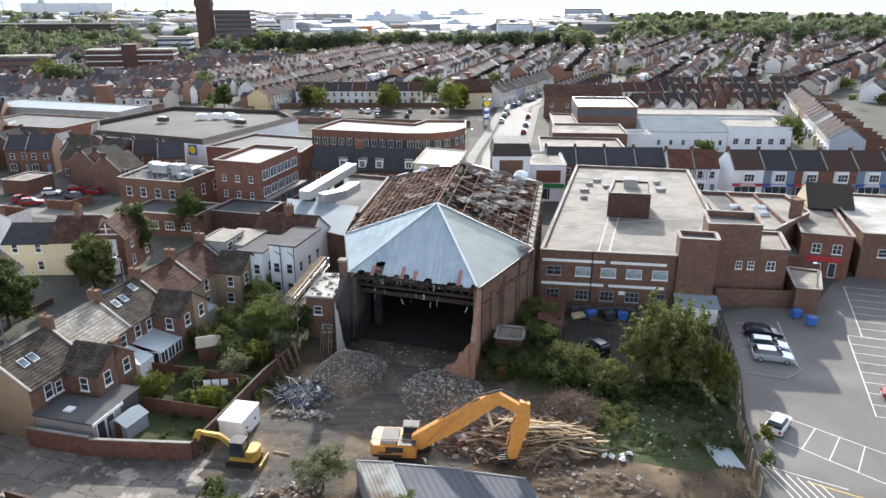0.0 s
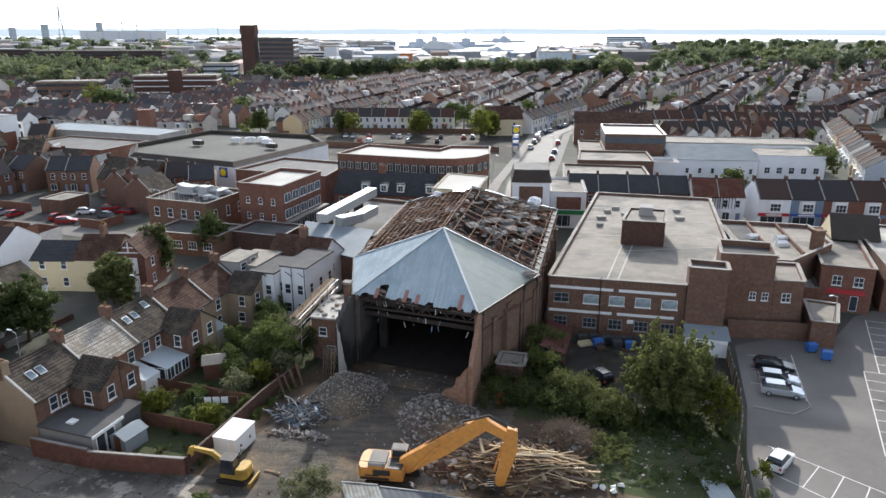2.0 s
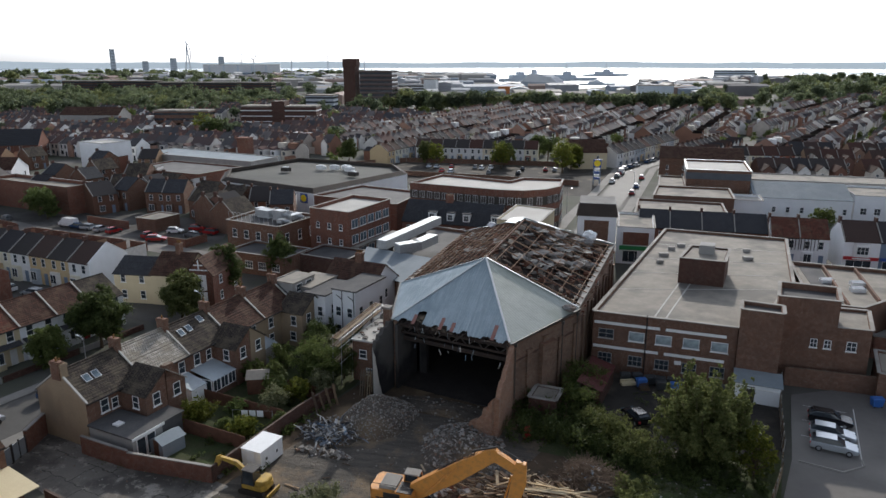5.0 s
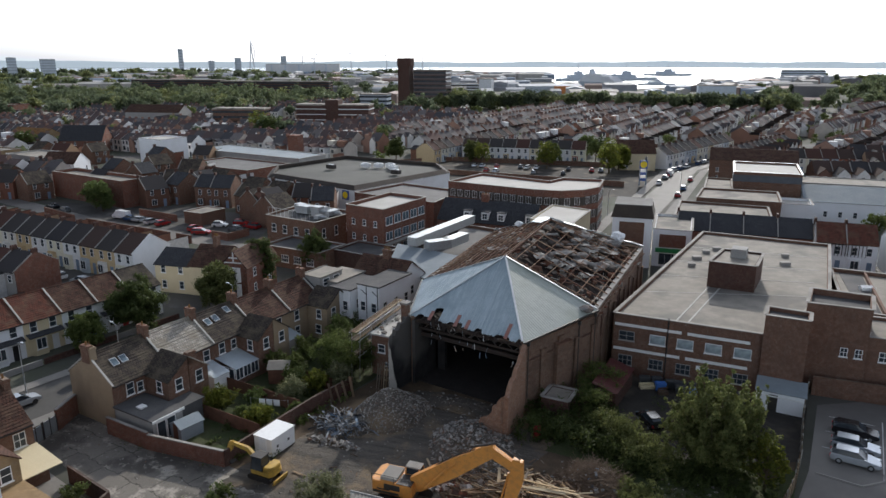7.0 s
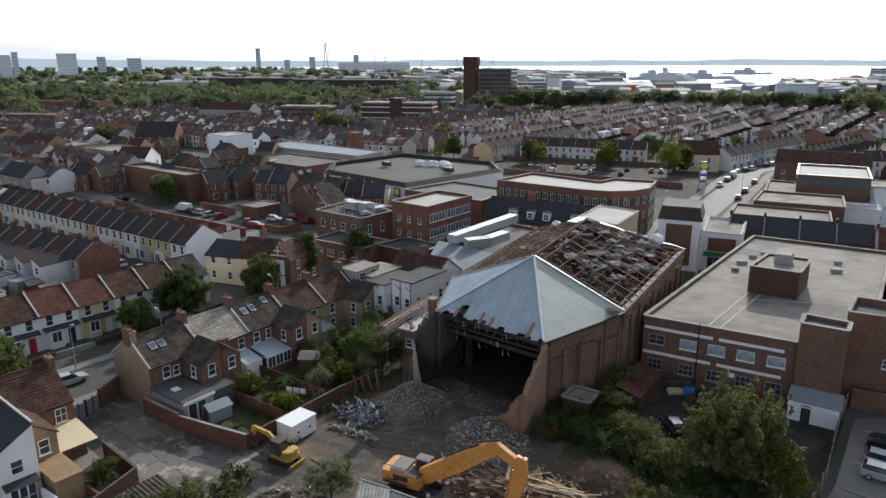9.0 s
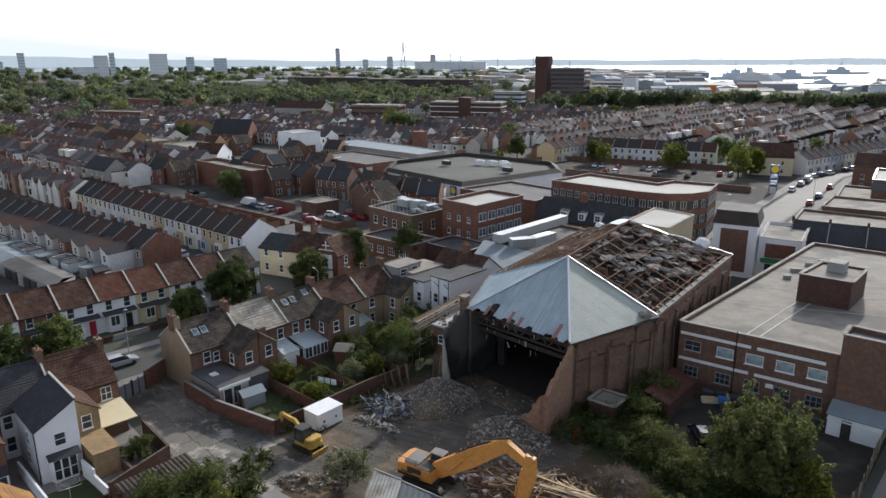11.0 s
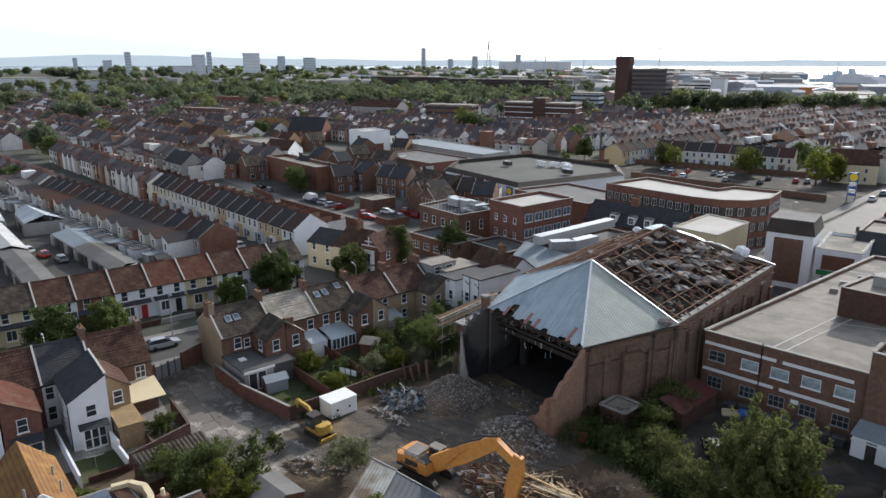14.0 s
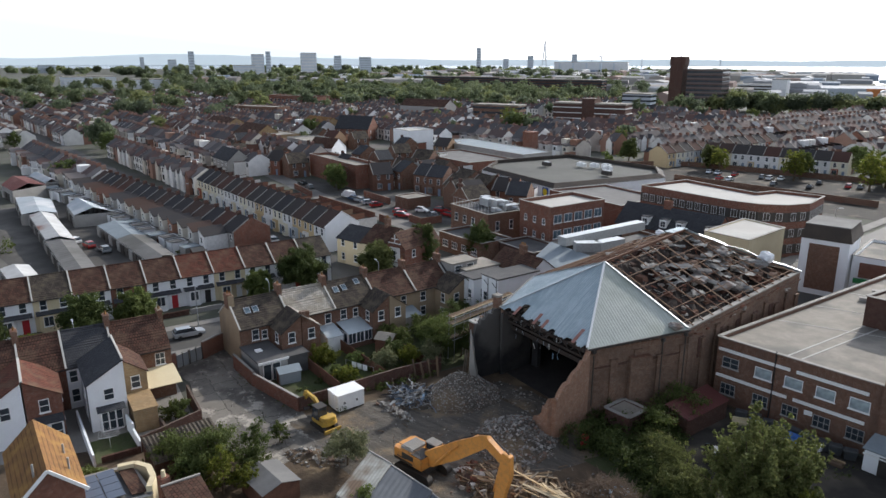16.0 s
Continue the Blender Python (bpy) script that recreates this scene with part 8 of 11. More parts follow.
def feathery_tree(x, y, h, r, leaf, label, seed, limbs, size, density):
    """A broad crown of many upswept limbs, each ending in loose pointed sprays."""
    g = random.Random(seed)
    t = thing("tree", pose(x, y, 0, 0, 0, 0), label, "tree", "trees")
    bm = bm_new()
    tube(bm, (0, 0, -0.05), (0.1, 0, h * 0.3), 0.3, 0.22, 8)
    clumps = []
    for i in range(limbs):
        a = i * 2.39996 + g.uniform(-0.3, 0.3)
        e = math.asin(-0.12 + 1.1 * (i + 0.5) / limbs) if i < limbs * 0.98 else 1.4
        k = g.uniform(0.72, 1.1)
        foot = Vector((0, 0, h * (0.12 + 0.2 * g.random())))
        tip = Vector((math.cos(a) * math.cos(e) * r * k, math.sin(a) * math.cos(e) * r * k, h * 0.36 + math.sin(e) * h * 0.6 * k))
        bow = (foot + tip) / 2 + Vector((math.cos(a), math.sin(a), 0)) * r * 0.12
        tube(bm, foot, bow, 0.1, 0.06, 5)
        tube(bm, bow, tip, 0.06, 0.02, 4)
        for f, cr in ((0.45, 1.0), (0.68, 0.82), (0.86, 0.6), (0.98, 0.4), (1.08, 0.24)):
            c = foot * (1 - f) ** 2 + bow * 2 * f * (1 - f) + tip * f * f
            c += Vector((g.uniform(-0.25, 0.25), g.uniform(-0.25, 0.25), 0.25 * f))
            c.z = max(c.z, cr * 0.6)
            clumps.append((c, cr * g.uniform(0.75, 1.15)))
    part("trunk", bm, BARK, t)
    part("crown", raw("crown", *leaves(g, clumps, density, size, 1.15), leaf), None, t)
    return t


feathery_tree(25.4, 65.8, 9.6, 4.9, LEAF_BRIGHT, "broad leafy tree with yellowing leaves by the fence", 1, 74, 0.27, 430)
tree(29.6, 63.2, 5.4, 2.2, LEAF_YELLOW, "yellow green young tree beside the fence", 2, 0.26, 330, lobes=18, trunk=0.12, tuft=0.62)
for i, (x, y, h, r, m) in enumerate(((-47.8, 90.6, 7.4, 3.8, LEAF_BRIGHT), (-46.8, 102, 8.8, 3.3, LEAF_DARK), (-42.6, 114.6, 7.8, 3.1, LEAF_DARK), (-52.0, 77.6, 8.6, 4.2, LEAF_DARK),
                                    (-54.6, 71.0, 5.4, 2.6, LEAF_MID), (-54.6, 50.6, 7.4, 3.5, LEAF_MID), (-56.8, 44.4, 8.0, 3.7, LEAF_DARK), (-61.2, 34.0, 7.0, 2.8, LEAF_DARK))):
    tree(x, y, h, r, m, "round-headed street tree in full leaf", 20 + i, 0.3, 560, trunk=0.16, group="street trees", lobes=15)
SHRUBS = ((-27.4, 61.4, 3.1, 2.3, LEAF_YELLOW, "clipped yellow green garden bush"), (-21.0, 60.2, 2.2, 1.9, LEAF_YELLOW, "yellow green garden shrub"),
          (-23.2, 60.6, 1.8, 1.5, LEAF_MID, "small green shrub in a garden"), (-20.4, 65.8, 3.0, 2.1, LEAF_GREY, "pale grey green garden shrub"), (-18.4, 62.6, 1.8, 1.4, LEAF_MID, "small green shrub in a garden"),
          (-19.6, 75.0, 5.2, 3.1, LEAF_MID, "overgrown green garden shrub"), (-16.6, 70.4, 3.6, 2.2, LEAF_GREY, "grey green overgrown shrub"), (-22.6, 84.6, 4.0, 2.6, LEAF_DARK, "dark green overgrown shrub"),
          (-23.4, 72.0, 3.2, 2.0, LEAF_MID, "leafy green shrub in a garden"), (-20.6, 79.8, 5.6, 2.8, LEAF_DARK, "dark overgrown shrub by the wall"), (-24.6, 77.0, 3.4, 2.2, LEAF_MID, "leafy green shrub in a garden"),
          (-17.6, 73.4, 5.4, 2.7, LEAF_MID, "overgrown green shrub by the wall"), (-15.8, 75.6, 5.0, 2.4, LEAF_DARK, "dark overgrown shrub by the wall"), (-21.8, 69.0, 3.0, 2.0, LEAF_DARK, "dark leafy shrub in a garden"), (-26.4, 72.6, 3.0, 2.0, LEAF_MID, "leafy green shrub in a garden"), (-18.6, 68.6, 3.0, 1.9, LEAF_YELLOW, "yellow green shrub by the wall"),
          (-24.0, 64.0, 2.0, 1.6, LEAF_DARK, "dark leafy shrub in a garden"), (-22.4, 88.6, 4.4, 2.4, LEAF_MID, "leafy green shrub behind the houses"), (-17.6, 77.8, 5.0, 2.6, LEAF_GREY, "grey green bramble by the wall"), (-16.2, 84.0, 3.6, 2.2, LEAF_DARK, "dark bramble thicket by the wall"),
          (-7.9, 48.2, 4.0, 2.5, LEAF_GREY, "wispy grey green bush beside the sheds"), (-0.6, 43.6, 3.4, 1.6, LEAF_MID, "bright green bush by the sheds"), (-16.4, 46.4, 2.6, 1.2, LEAF_MID, "bright green weed bush by the lane"),
          (-14.6, 42.4, 5.4, 1.6, LEAF_DARK, "tall narrow dark bush by the lane"), (-16.4, 38.4, 5.0, 3.6, LEAF_MID, "large spreading green bush by the lane"), (-19.6, 36.8, 4.2, 2.8, LEAF_MID, "large green spreading bush by the shed"), (-12.9, 37.6, 4.8, 1.9, LEAF_YELLOW, "yellow green bush by the lane"), (-15.6, 36.0, 4.0, 2.0, LEAF_DARK, "dark bush behind the extension"), (-13.0, 40.4, 3.8, 2.2, LEAF_MID, "spreading green bush by the lane"), (-11.2, 39.0, 3.4, 1.5, LEAF_YELLOW, "yellow green bush by the lane"),
          (-28.6, 41.6, 2.6, 1.9, LEAF_MID, "bright green garden bush by the wall"), (31.2, 55.0, 2.2, 1.0, LEAF_YELLOW, "yellow green bush against the fence"), (30.0, 51.6, 1.6, 0.8, LEAF_MID, "green bush against the fence"),
          (-21.6, 39.4, 2.4, 1.6, LEAF_MID, "small green bush in a yard"), (-22.6, 30.0, 2.4, 1.6, LEAF_MID, "small green bush in a yard"), (-60.6, 38.6, 2.4, 2.2, LEAF_YELLOW, "yellow green front garden bush"))
for i, (x, y, h, r, m, l) in enumerate(SHRUBS):
    shrub(x, y, h, r, m, l, 60 + i)
# ivy, hedge and bramble banks: uncountable green masses
rng = random.Random(77)


def bank(name, pts, h, r, leaf, label, seed, per=250, size=0.24):
    g = random.Random(seed)
    cl = []
    for x, y in pts:
        cl.append((Vector((x + g.uniform(-0.5, 0.5), y + g.uniform(-0.5, 0.5), h * g.uniform(0.25, 0.75))), r * g.uniform(0.75, 1.2)))
    ob = new(name, raw(name, *leaves(g, cl, per, size, 0.8), leaf))
    return tagged(ob, label, "hedge", "", "stuff")


bank("ivy_thicket", [(7 + (i % 5) * 1.9, 65.6 + (i // 5) * 1.8) for i in range(30)], 2.2, 1.5, LEAF_DARK, "dark ivy and bramble thicket beside the hall", 5)
bank("ivy_thicket", [(12.0, 74.0), (13.2, 76.5), (14.0, 79.0), (12.6, 72.0), (15.0, 77.5), (12.2, 78.5)], 4.4, 1.9, LEAF_MID, "tall ivy and elder against the hall wall", 6)
bank("hedge", [(15.0 + i * 0.48, 70.6 - i * 0.53) for i in range(13)] + [(14.2 + i * 0.5, 69.4 - i * 0.55) for i in range(13)], 3.0, 1.35, LEAF_BRIGHT, "overgrown ivy hedge along the yard", 7, 330, 0.2)
# shade at the hedge foot is given by the darker leaf colour
bank("hedge", [(12.4 + i * 0.55, 68.2 - i * 0.45) for i in range(13)] + [(21.0 + i * 0.9, 64.0 + i * 0.2) for i in range(6)], 1.6, 1.4, LEAF_DARK, "foot of the ivy hedge in shade-darkened leaves", 37, 300, 0.2)
heap("spoil_mound", 22.6, 57.6, 6.6, 5.0, 0.9, 5, GARDEN, "low dark spoil mound with bricks and rubbish", 23, 260, 0.08, RUBBLE, 0.35)
bank("bramble", [(17.4 + rng.uniform(0, 3.4), 55.6 + rng.uniform(0, 4.6)) for i in range(22)], 1.3, 0.75, LEAF_BRIGHT, "bright green brambles over the spoil mound", 8, 700, 0.15)
bank("bramble", [(rng.uniform(20.5, 29.0), rng.uniform(53.6, 61.5)) for i in range(70)], 0.75, 0.55, LEAF_DARK, "patchy dark weeds over the spoil mound", 28, 420, 0.14)
bank("bramble", [(rng.uniform(16.5, 28.0), rng.uniform(52.6, 62.0)) for i in range(50)], 0.8, 0.45, LEAF_MID, "patchy green weeds over the spoil mound", 29, 420, 0.13)
# darker leaf colour stands for the shade over these brambles
bank("bramble", [(16 + (i % 8) * 2.0, 62.2 + (i // 8) * 1.9) for i in range(24)], 0.8, 1.3, LEAF_DARK, "low brambles in shade-darkened leaves", 9, 230, 0.24)
bank("weeds", [(-24 + (i % 4) * 2.3, 55.4 + (i // 4) * 3.1) for i in range(24)], 0.35, 0.9, LEAF_DARK, "rough weeds and ground cover in the gardens", 10, 260, 0.18)
bank("weeds", [(-19.6 + i * 0.35, 53.0 + i * 1.2) for i in range(14)], 0.5, 0.8, LEAF_MID, "weeds along the foot of the wall", 11, 200, 0.2)
bank("weeds", [(-33 + i * 1.2, 52.4 - i * 0.08) for i in range(11)], 0.25, 0.45, LEAF_MID, "weeds along the foot of the wall", 12, 90, 0.14)
bank("weeds", [(rng.uniform(19, 28), rng.uniform(47, 54)) for i in range(16)], 0.2, 0.9, LEAF_GREY, "thin weeds over scraped earth", 13, 40, 0.16)
bank("purple_shrub", [(13.4, 81.4), (14.4, 81.8), (13.8, 82.4)], 2.2, 1.1, PURPLE, "purple flowering shrub by the building", 14, 200, 0.2)

# ---- yard beside the brick building ----
sh_m = thing("lean_to_shed", Matrix.Identity(4), "long lean-to shed with a dull red sheet roof", "shed")
walls_of(sh_m, [(12.9, 75.2), (15.4, 74.6), (17.0, 81.8), (14.4, 82.6)], 0.05, 2.1, BRICK_DARK, 0.2)
bm = bm_new()
corrugated(bm, (15.6, 74.4, 2.2), (17.2, 82.0, 2.2), (14.3, 82.8, 2.95), (12.7, 75.0, 2.95), 40, 0.03)
part("roof", bm, ROOF_MAROON, sh_m)
ws_t = thing("white_store", Matrix.Identity(4), "white boarded lean-to store with a grey felt roof", "shed")
walls_of(ws_t, [(30.6, 80.2), (35.4, 79.2), (35.9, 81.9), (31.1, 82.7)], 0.05, 2.5, RENDER_WHITE, 0.15)
bm = bm_new()
slab(bm, [(30.4, 79.9, 2.5), (35.6, 78.9, 2.5), (36.1, 82.0, 3.0), (30.9, 82.8, 3.0)], 0.1)
part("roof", bm, SHEET_FLAT, ws_t)
bm = bm_new()
beam(bm, (30.5, 80.1, 1.9), (35.3, 79.1, 1.9), 0.12, 0.12)
part("rail", bm, WHITE, ws_t)
# dark panel paints the unlit opening; no hole is cut
bm = bm_new()
beam(bm, (31.9, 79.9, 1.05), (32.8, 79.7, 1.05), 0.08, 2.0)
part("door", bm, STEEL_DARK, ws_t, "open doorway drawn as a dark panel")
car(19.3, 72.6, 120, PAINT_BLACK, "black car parked behind the hedge", "hatch")
rr = random.Random(91)
for i in range(9):
    t = wheelie_bin(18.6 + i * 1.35 + rr.uniform(-0.2, 0.2), 82.6 - i * 0.17 + rr.uniform(-0.3, 0.2), rr.uniform(-20, 20), BIN_DARK, "dark wheeled bin against the brick wall")
for i, (x, y, w, d, h, m, l) in enumerate(((18.8, 81.6, 1.9, 0.8, 0.6, RENDER_CREAM, "old pale sofa dumped in the yard"), (20.6, 80.6, 1.2, 0.9, 0.8, TIMBER, "timber crate dumped in the yard"), (23.8, 80.8, 1.4, 1.0, 0.5, TIMBER_DARK, "stack of old pallets in the yard"), (26.4, 81.0, 0.9, 0.7, 0.9, RENDER_WHITE, "white box dumped in the yard"), (28.6, 79.4, 1.3, 0.8, 0.5, TIMBER, "timber crate dumped in the yard"))):
    t = thing("yard_rubbish", pose(x, y, 0.05, 0, 0, rr.uniform(-30, 30)), l, "rubbish", "yard rubbish")
    bm = bm_new()
    box(bm, -w / 2, w / 2, -d / 2, d / 2, 0, h * 0.55)
    bmesh.ops.bevel(bm, geom=bm.edges[:], offset=0.05, segments=2, affect="EDGES")
    part("base", bm, m, t)
    bm = bm_new()
    box(bm, -w / 2, w / 2, d / 2 - 0.22, d / 2, h * 0.56, h)
    bmesh.ops.bevel(bm, geom=bm.edges[:], offset=0.04, segments=2, affect="EDGES")
    part("back", bm, m, t)
bank("weeds", [(rr.uniform(17.5, 31), rr.uniform(71.6, 80)) for i in range(26)], 0.25, 0.6, LEAF_DARK, "weeds growing through the yard", 93, 120, 0.14)
# rotary clothes dryer on the small lawn, and a washing line
dr = thing("rotary_dryer", pose(-28.4, 34.4, 0.06, 0, 0, 20), "metal rotary clothes dryer on the lawn", "clothes dryer")
bm = bm_new()
tube(bm, (0, 0, 0), (0, 0, 1.75), 0.03, 0.03, 8)
part("pole", bm, GREY_METAL, dr)
for i in range(4):
    a = i * math.pi / 2
    bm = bm_new()
    tube(bm, (0, 0, 1.2), (math.cos(a) * 1.3, math.sin(a) * 1.3, 1.8), 0.02, 0.02, 6)
    part("arm", bm, GREY_METAL, dr)
    bm = bm_new()
    b = a + math.pi / 2
    for k in (0.5, 0.75, 1.0):
        tube(bm, (math.cos(a) * 1.3 * k, math.sin(a) * 1.3 * k, 1.2 + 0.6 * k), (math.cos(b) * 1.3 * k, math.sin(b) * 1.3 * k, 1.2 + 0.6 * k), 0.008, 0.008, 4)
    part("line", bm, WHITE, dr)
wl_t = thing("washing_line", pose(-23.4, 61.9, 0, 0, 0, 8), "washing line with three white cloths", "washing line")
bm = bm_new()
for x in (0, 4.4):
    tube(bm, (x, 0, 0), (x, 0, 2.0), 0.035, 0.035, 6)
tube(bm, (0, 0, 1.98), (4.4, 0, 1.98), 0.01, 0.01, 4)
part("line", bm, GREY_METAL, wl_t)
for i in range(3):
    bm = bm_new()
    box(bm, 1.0 + i * 0.85, 1.7 + i * 0.85, -0.01, 0.01, 1.25, 1.97)
    part("cloth", bm, RENDER_WHITE, wl_t, "white hanging cloth")

# ---- buildings behind the hall ----
lid = flat_block("supermarket", [(-90, 177), (-57.0, 164.6), (-42.0, 200.5), (-49, 214), (-86, 222), (-97, 192)], 5.6, RENDER_WHITE, ROOF_STORE, "large supermarket with white walls and a brown-rimmed grey roof", parapet=0.1, coping=ROOF_DARKFELT)
LP = [(-90, 177), (-57.0, 164.6), (-42.0, 200.5), (-49, 214), (-86, 222), (-97, 192)]
for k in range(6):
    a, b = LP[k], LP[(k + 1) % 6]
    ai, bi = lerp2(a, (-70, 194), 0.07), lerp2(b, (-70, 194), 0.07)
    bm = bm_new()
    hull8(bm, [(*a, 5.75), (*b, 5.75), (*bi, 5.75), (*ai, 5.75), (*lerp2(a, ai, 0.8), 6.75), (*lerp2(b, bi, 0.8), 6.75), (*bi, 6.75), (*ai, 6.75)])
    part("roof_rim", bm, TILE_RIM, lid)
for x, y, a in ((-73.0, 170.6, -20.6), (-60.0, 165.7, -20.6)):
    bm = bm_new()
    box(bm, -1.2, 1.2, -0.25, -0.05, 3.0, 5.4)
    s = part("sign_panel", bm, SIGN_BLUE, lid)
    s.matrix_local = pose(x, y, 0, 0, 0, a)
    bm = bm_new()
    tube(bm, (0, -0.32, 4.2), (0, -0.24, 4.2), 0.95, 0.95, 20)
    part("sign_disc", bm, SIGN_YELLOW, s)
for i, (x, y) in enumerate(((-66, 203), (-62.5, 204), (-70, 202), (-60, 200), (-79, 196), (-56, 192))):
    t = thing("rooftop_unit", pose(x, y, 5.86, 0, 0, -18), "white air handling unit on the supermarket roof", "plant", "rooftop units")
    bm = bm_new()
    box(bm, -1.4, 1.4, -0.8, 0.8, 0.15, 1.3)
    part("casing", bm, WHITE if i < 4 else STEEL_DARK, t)
    bm = bm_new()
    tube(bm, (-0.6, 0, 1.3), (-0.6, 0, 1.5), 0.5, 0.5, 10)
    tube(bm, (0.6, 0, 1.3), (0.6, 0, 1.5), 0.5, 0.5, 10)
    part("fan_cowl", bm, GREY_METAL, t)
bm = bm_new()
box(bm, -123.5, -119.0, 248, 252.5, 0, 9.4)
box(bm, -123.7, -118.8, 247.8, 252.7, 9.4, 9.8)
single("brick_chimney_tower", bm, BRICK_RED, "square red brick tower above low roofs", "tower")
flat_block("long_shed", [(-152, 228), (-100, 214), (-97, 228), (-148, 244)], 5.6, RENDER_GREY, SHEET_FLAT, "long low shed with a pale roof", parapet=0.2)
flat_block("low_brick_block", [(-134, 196), (-104, 188), (-99, 206), (-129, 214)], 5.0, BRICK_RED, ROOF_GREY, "low brick block with flat roofs", parapet=0.4)
flat_block("low_link_block", [(-54, 158), (-31, 151.5), (-29, 168), (-47, 174)], 6.2, BRICK_RED, ROOF_GREY, "brick block with a grey flat roof", parapet=0.4)
RO = [(-29.4, 157.6), (-8.0, 152.6), (-2.0, 152.6), (2.6, 155.4), (5.4, 160.0), (5.6, 170.5), (-4, 170.5), (-6.5, 165.0), (-24.6, 171.5)]
ro = flat_block("curved_office", RO, 10.2, BRICK_RED, ROOF_PALE, "red brick office with a curved corner and pale flat roof", parapet=0.5)
for k in range(5):
    a, b = RO[k], RO[k + 1]
    L = math.hypot(b[0] - a[0], b[1] - a[1])
    for zz in (7.3, 4.0, 0.8):
        bm = bm_new()
        d = Vector((b[0] - a[0], b[1] - a[1], 0)).normalized()
        o = Vector((d.y, -d.x, 0)) * 0.02
        beam(bm, Vector((*a, zz + 0.85)) + o, Vector((*b, zz + 0.85)) + o, 0.08, 1.9)
        part("window_band", bm, STEEL_DARK, ro)
    facade(ro, a, b, (7.4, 4.1, 0.9), max(1, int(L / 1.9)), 1.25, 1.6, 0.3, glass=GLASS_SKY, bars=0, cols=2, sill=False)
# slate-roofed building with dormers
sd = plain_house(-26.2, 139.2, -6, 21.0, 9.0, 5.8, BRICK_RED, SLATE, "brick building with a long slate roof and white dormers", False, 9.6, n=7, nside=2, group="")
for x in (6.5, 10.5, 14.0, 20.0):
    bm = bm_new()
    box(bm, x - 0.75, x + 0.75, 0.5, 3.4, 5.9, 7.9)
    dm = part("dormer", bm, WHITE, sd)
    bm = bm_new()
    box(bm, x - 0.9, x + 0.9, 0.3, 3.6, 7.9, 8.05)
    part("dormer_roof", bm, SLATE, dm)
    window(sd, x, 0.49, 6.4, 0, 1.1, 1.2, 1, 2)
chimney(sd, 9.2, 4.5, 9.6, 1.6, 0.9, 1.4, 4, BRICK_RED)
flat_block("cream_block", [(-4.9, 131.4), (3.4, 129.6), (5.4, 143.4), (-2.8, 146.5)], 8.6, RENDER_CREAM, ROOF_PALE, "plain cream rendered block with a pale roof", parapet=0.15)
wt = thing("white_corner_shop", Matrix.Identity(4), "white shop tower with a brown panel and dark roof", "building")
bm = bm_new()
box(bm, 10.4, 17.7, 134.4, 143.0, 0, 9.6)
part("wall", bm, RENDER_WHITE, wt)
bm = bm_new()
box(bm, 11.7, 16.3, 134.3, 134.38, 1.0, 8.8)
part("panel", bm, BRICK_BROWN, wt)
bm = bm_new()
box(bm, 10.3, 10.38, 136.0, 141.5, 1.0, 8.8)
part("panel", bm, BRICK_BROWN, wt)
bm = bm_new()
hull8(bm, [(10.1, 134.1, 9.6), (18, 134.1, 9.6), (18, 143.3, 9.6), (10.1, 143.3, 9.6), (10.7, 134.8, 11.9), (17.4, 134.8, 11.9), (17.4, 142.6, 11.9), (10.7, 142.6, 11.9)])
part("mansard", bm, TILE_RIM, wt)
bm = bm_new()
box(bm, 10.6, 17.5, 134.7, 142.7, 11.9, 12.05)
part("roof_cap", bm, ROOF_GREY, wt)
sh = flat_block("shop", [(18.0, 136.4), (25.0, 136.0), (25.6, 150.0), (18.4, 150.4)], 7.0, RENDER_WHITE, ROOF_FELT, "shop with a white frame and green fascia", parapet=0.4)
bm = bm_new()
box(bm, 19.2, 24.0, 136.0, 136.12, 3.9, 6.4)
part("panel", bm, BRICK_RED, sh)
bm = bm_new()
box(bm, 18.6, 24.8, 135.8, 136.1, 2.9, 3.7)
part("fascia", bm, SIGN_GREEN, sh)
window(sh, 21.6, 136.2, 0.4, 0, 4.6, 2.3, 0, 4, sill=False)
flat_block("shop", [(22, 152.5), (41, 151.5), (42, 168), (23.5, 170)], 6.4, BRICK_BROWN, ROOF_FELT, "flat-roofed brick shop beside the street", parapet=0.4)
flat_block("shop", [(27, 171), (45, 170), (46, 184), (29, 185)], 7.2, BRICK_BROWN, ROOF_FELT, "flat-roofed brick shop beside the street", parapet=0.4)
bb = flat_block("brown_hall", [(36.6, 192.6), (52.4, 191.8), (54.2, 212), (38.2, 213)], 10.4, BRICK_BROWN, ROOF_PALE, "tall plain brown brick hall with a pale roof edge", parapet=0.5, coping=WHITE)
for p, q in (((36.55, 192.5), (52.45, 191.7)), ((38.1, 213), (36.5, 192.6))):
    bm = bm_new()
    beam(bm, (*p, 9.3), (*q, 9.3), 0.16, 1.7)
    part("cladding", bm, SHEET_SLATE, bb, "dark grey ribbed sheet cladding")
flat_block("shop", [(29.4, 187), (36.2, 186.6), (37.6, 208), (31.2, 209)], 6.2, BRICK_BROWN, ROOF_FELT, "flat-roofed brick shop beside the street", parapet=0.4)
plain_house(33.6, 242.6, -5, 26, 13, 7.4, BRICK_BROWN, TILE_BROWN, "plain brick hall with a brown pitched roof", False, 10.6, n=5, nside=2, group="")
plain_house(52.5, 186.0, -2, 22.5, 19.0, 5.4, RENDER_WHITE, SHEET_FLAT, "white workshop with a pale blue sheet roof", False, 8.0, rows=(1.8,), n=7, nside=2, group="")
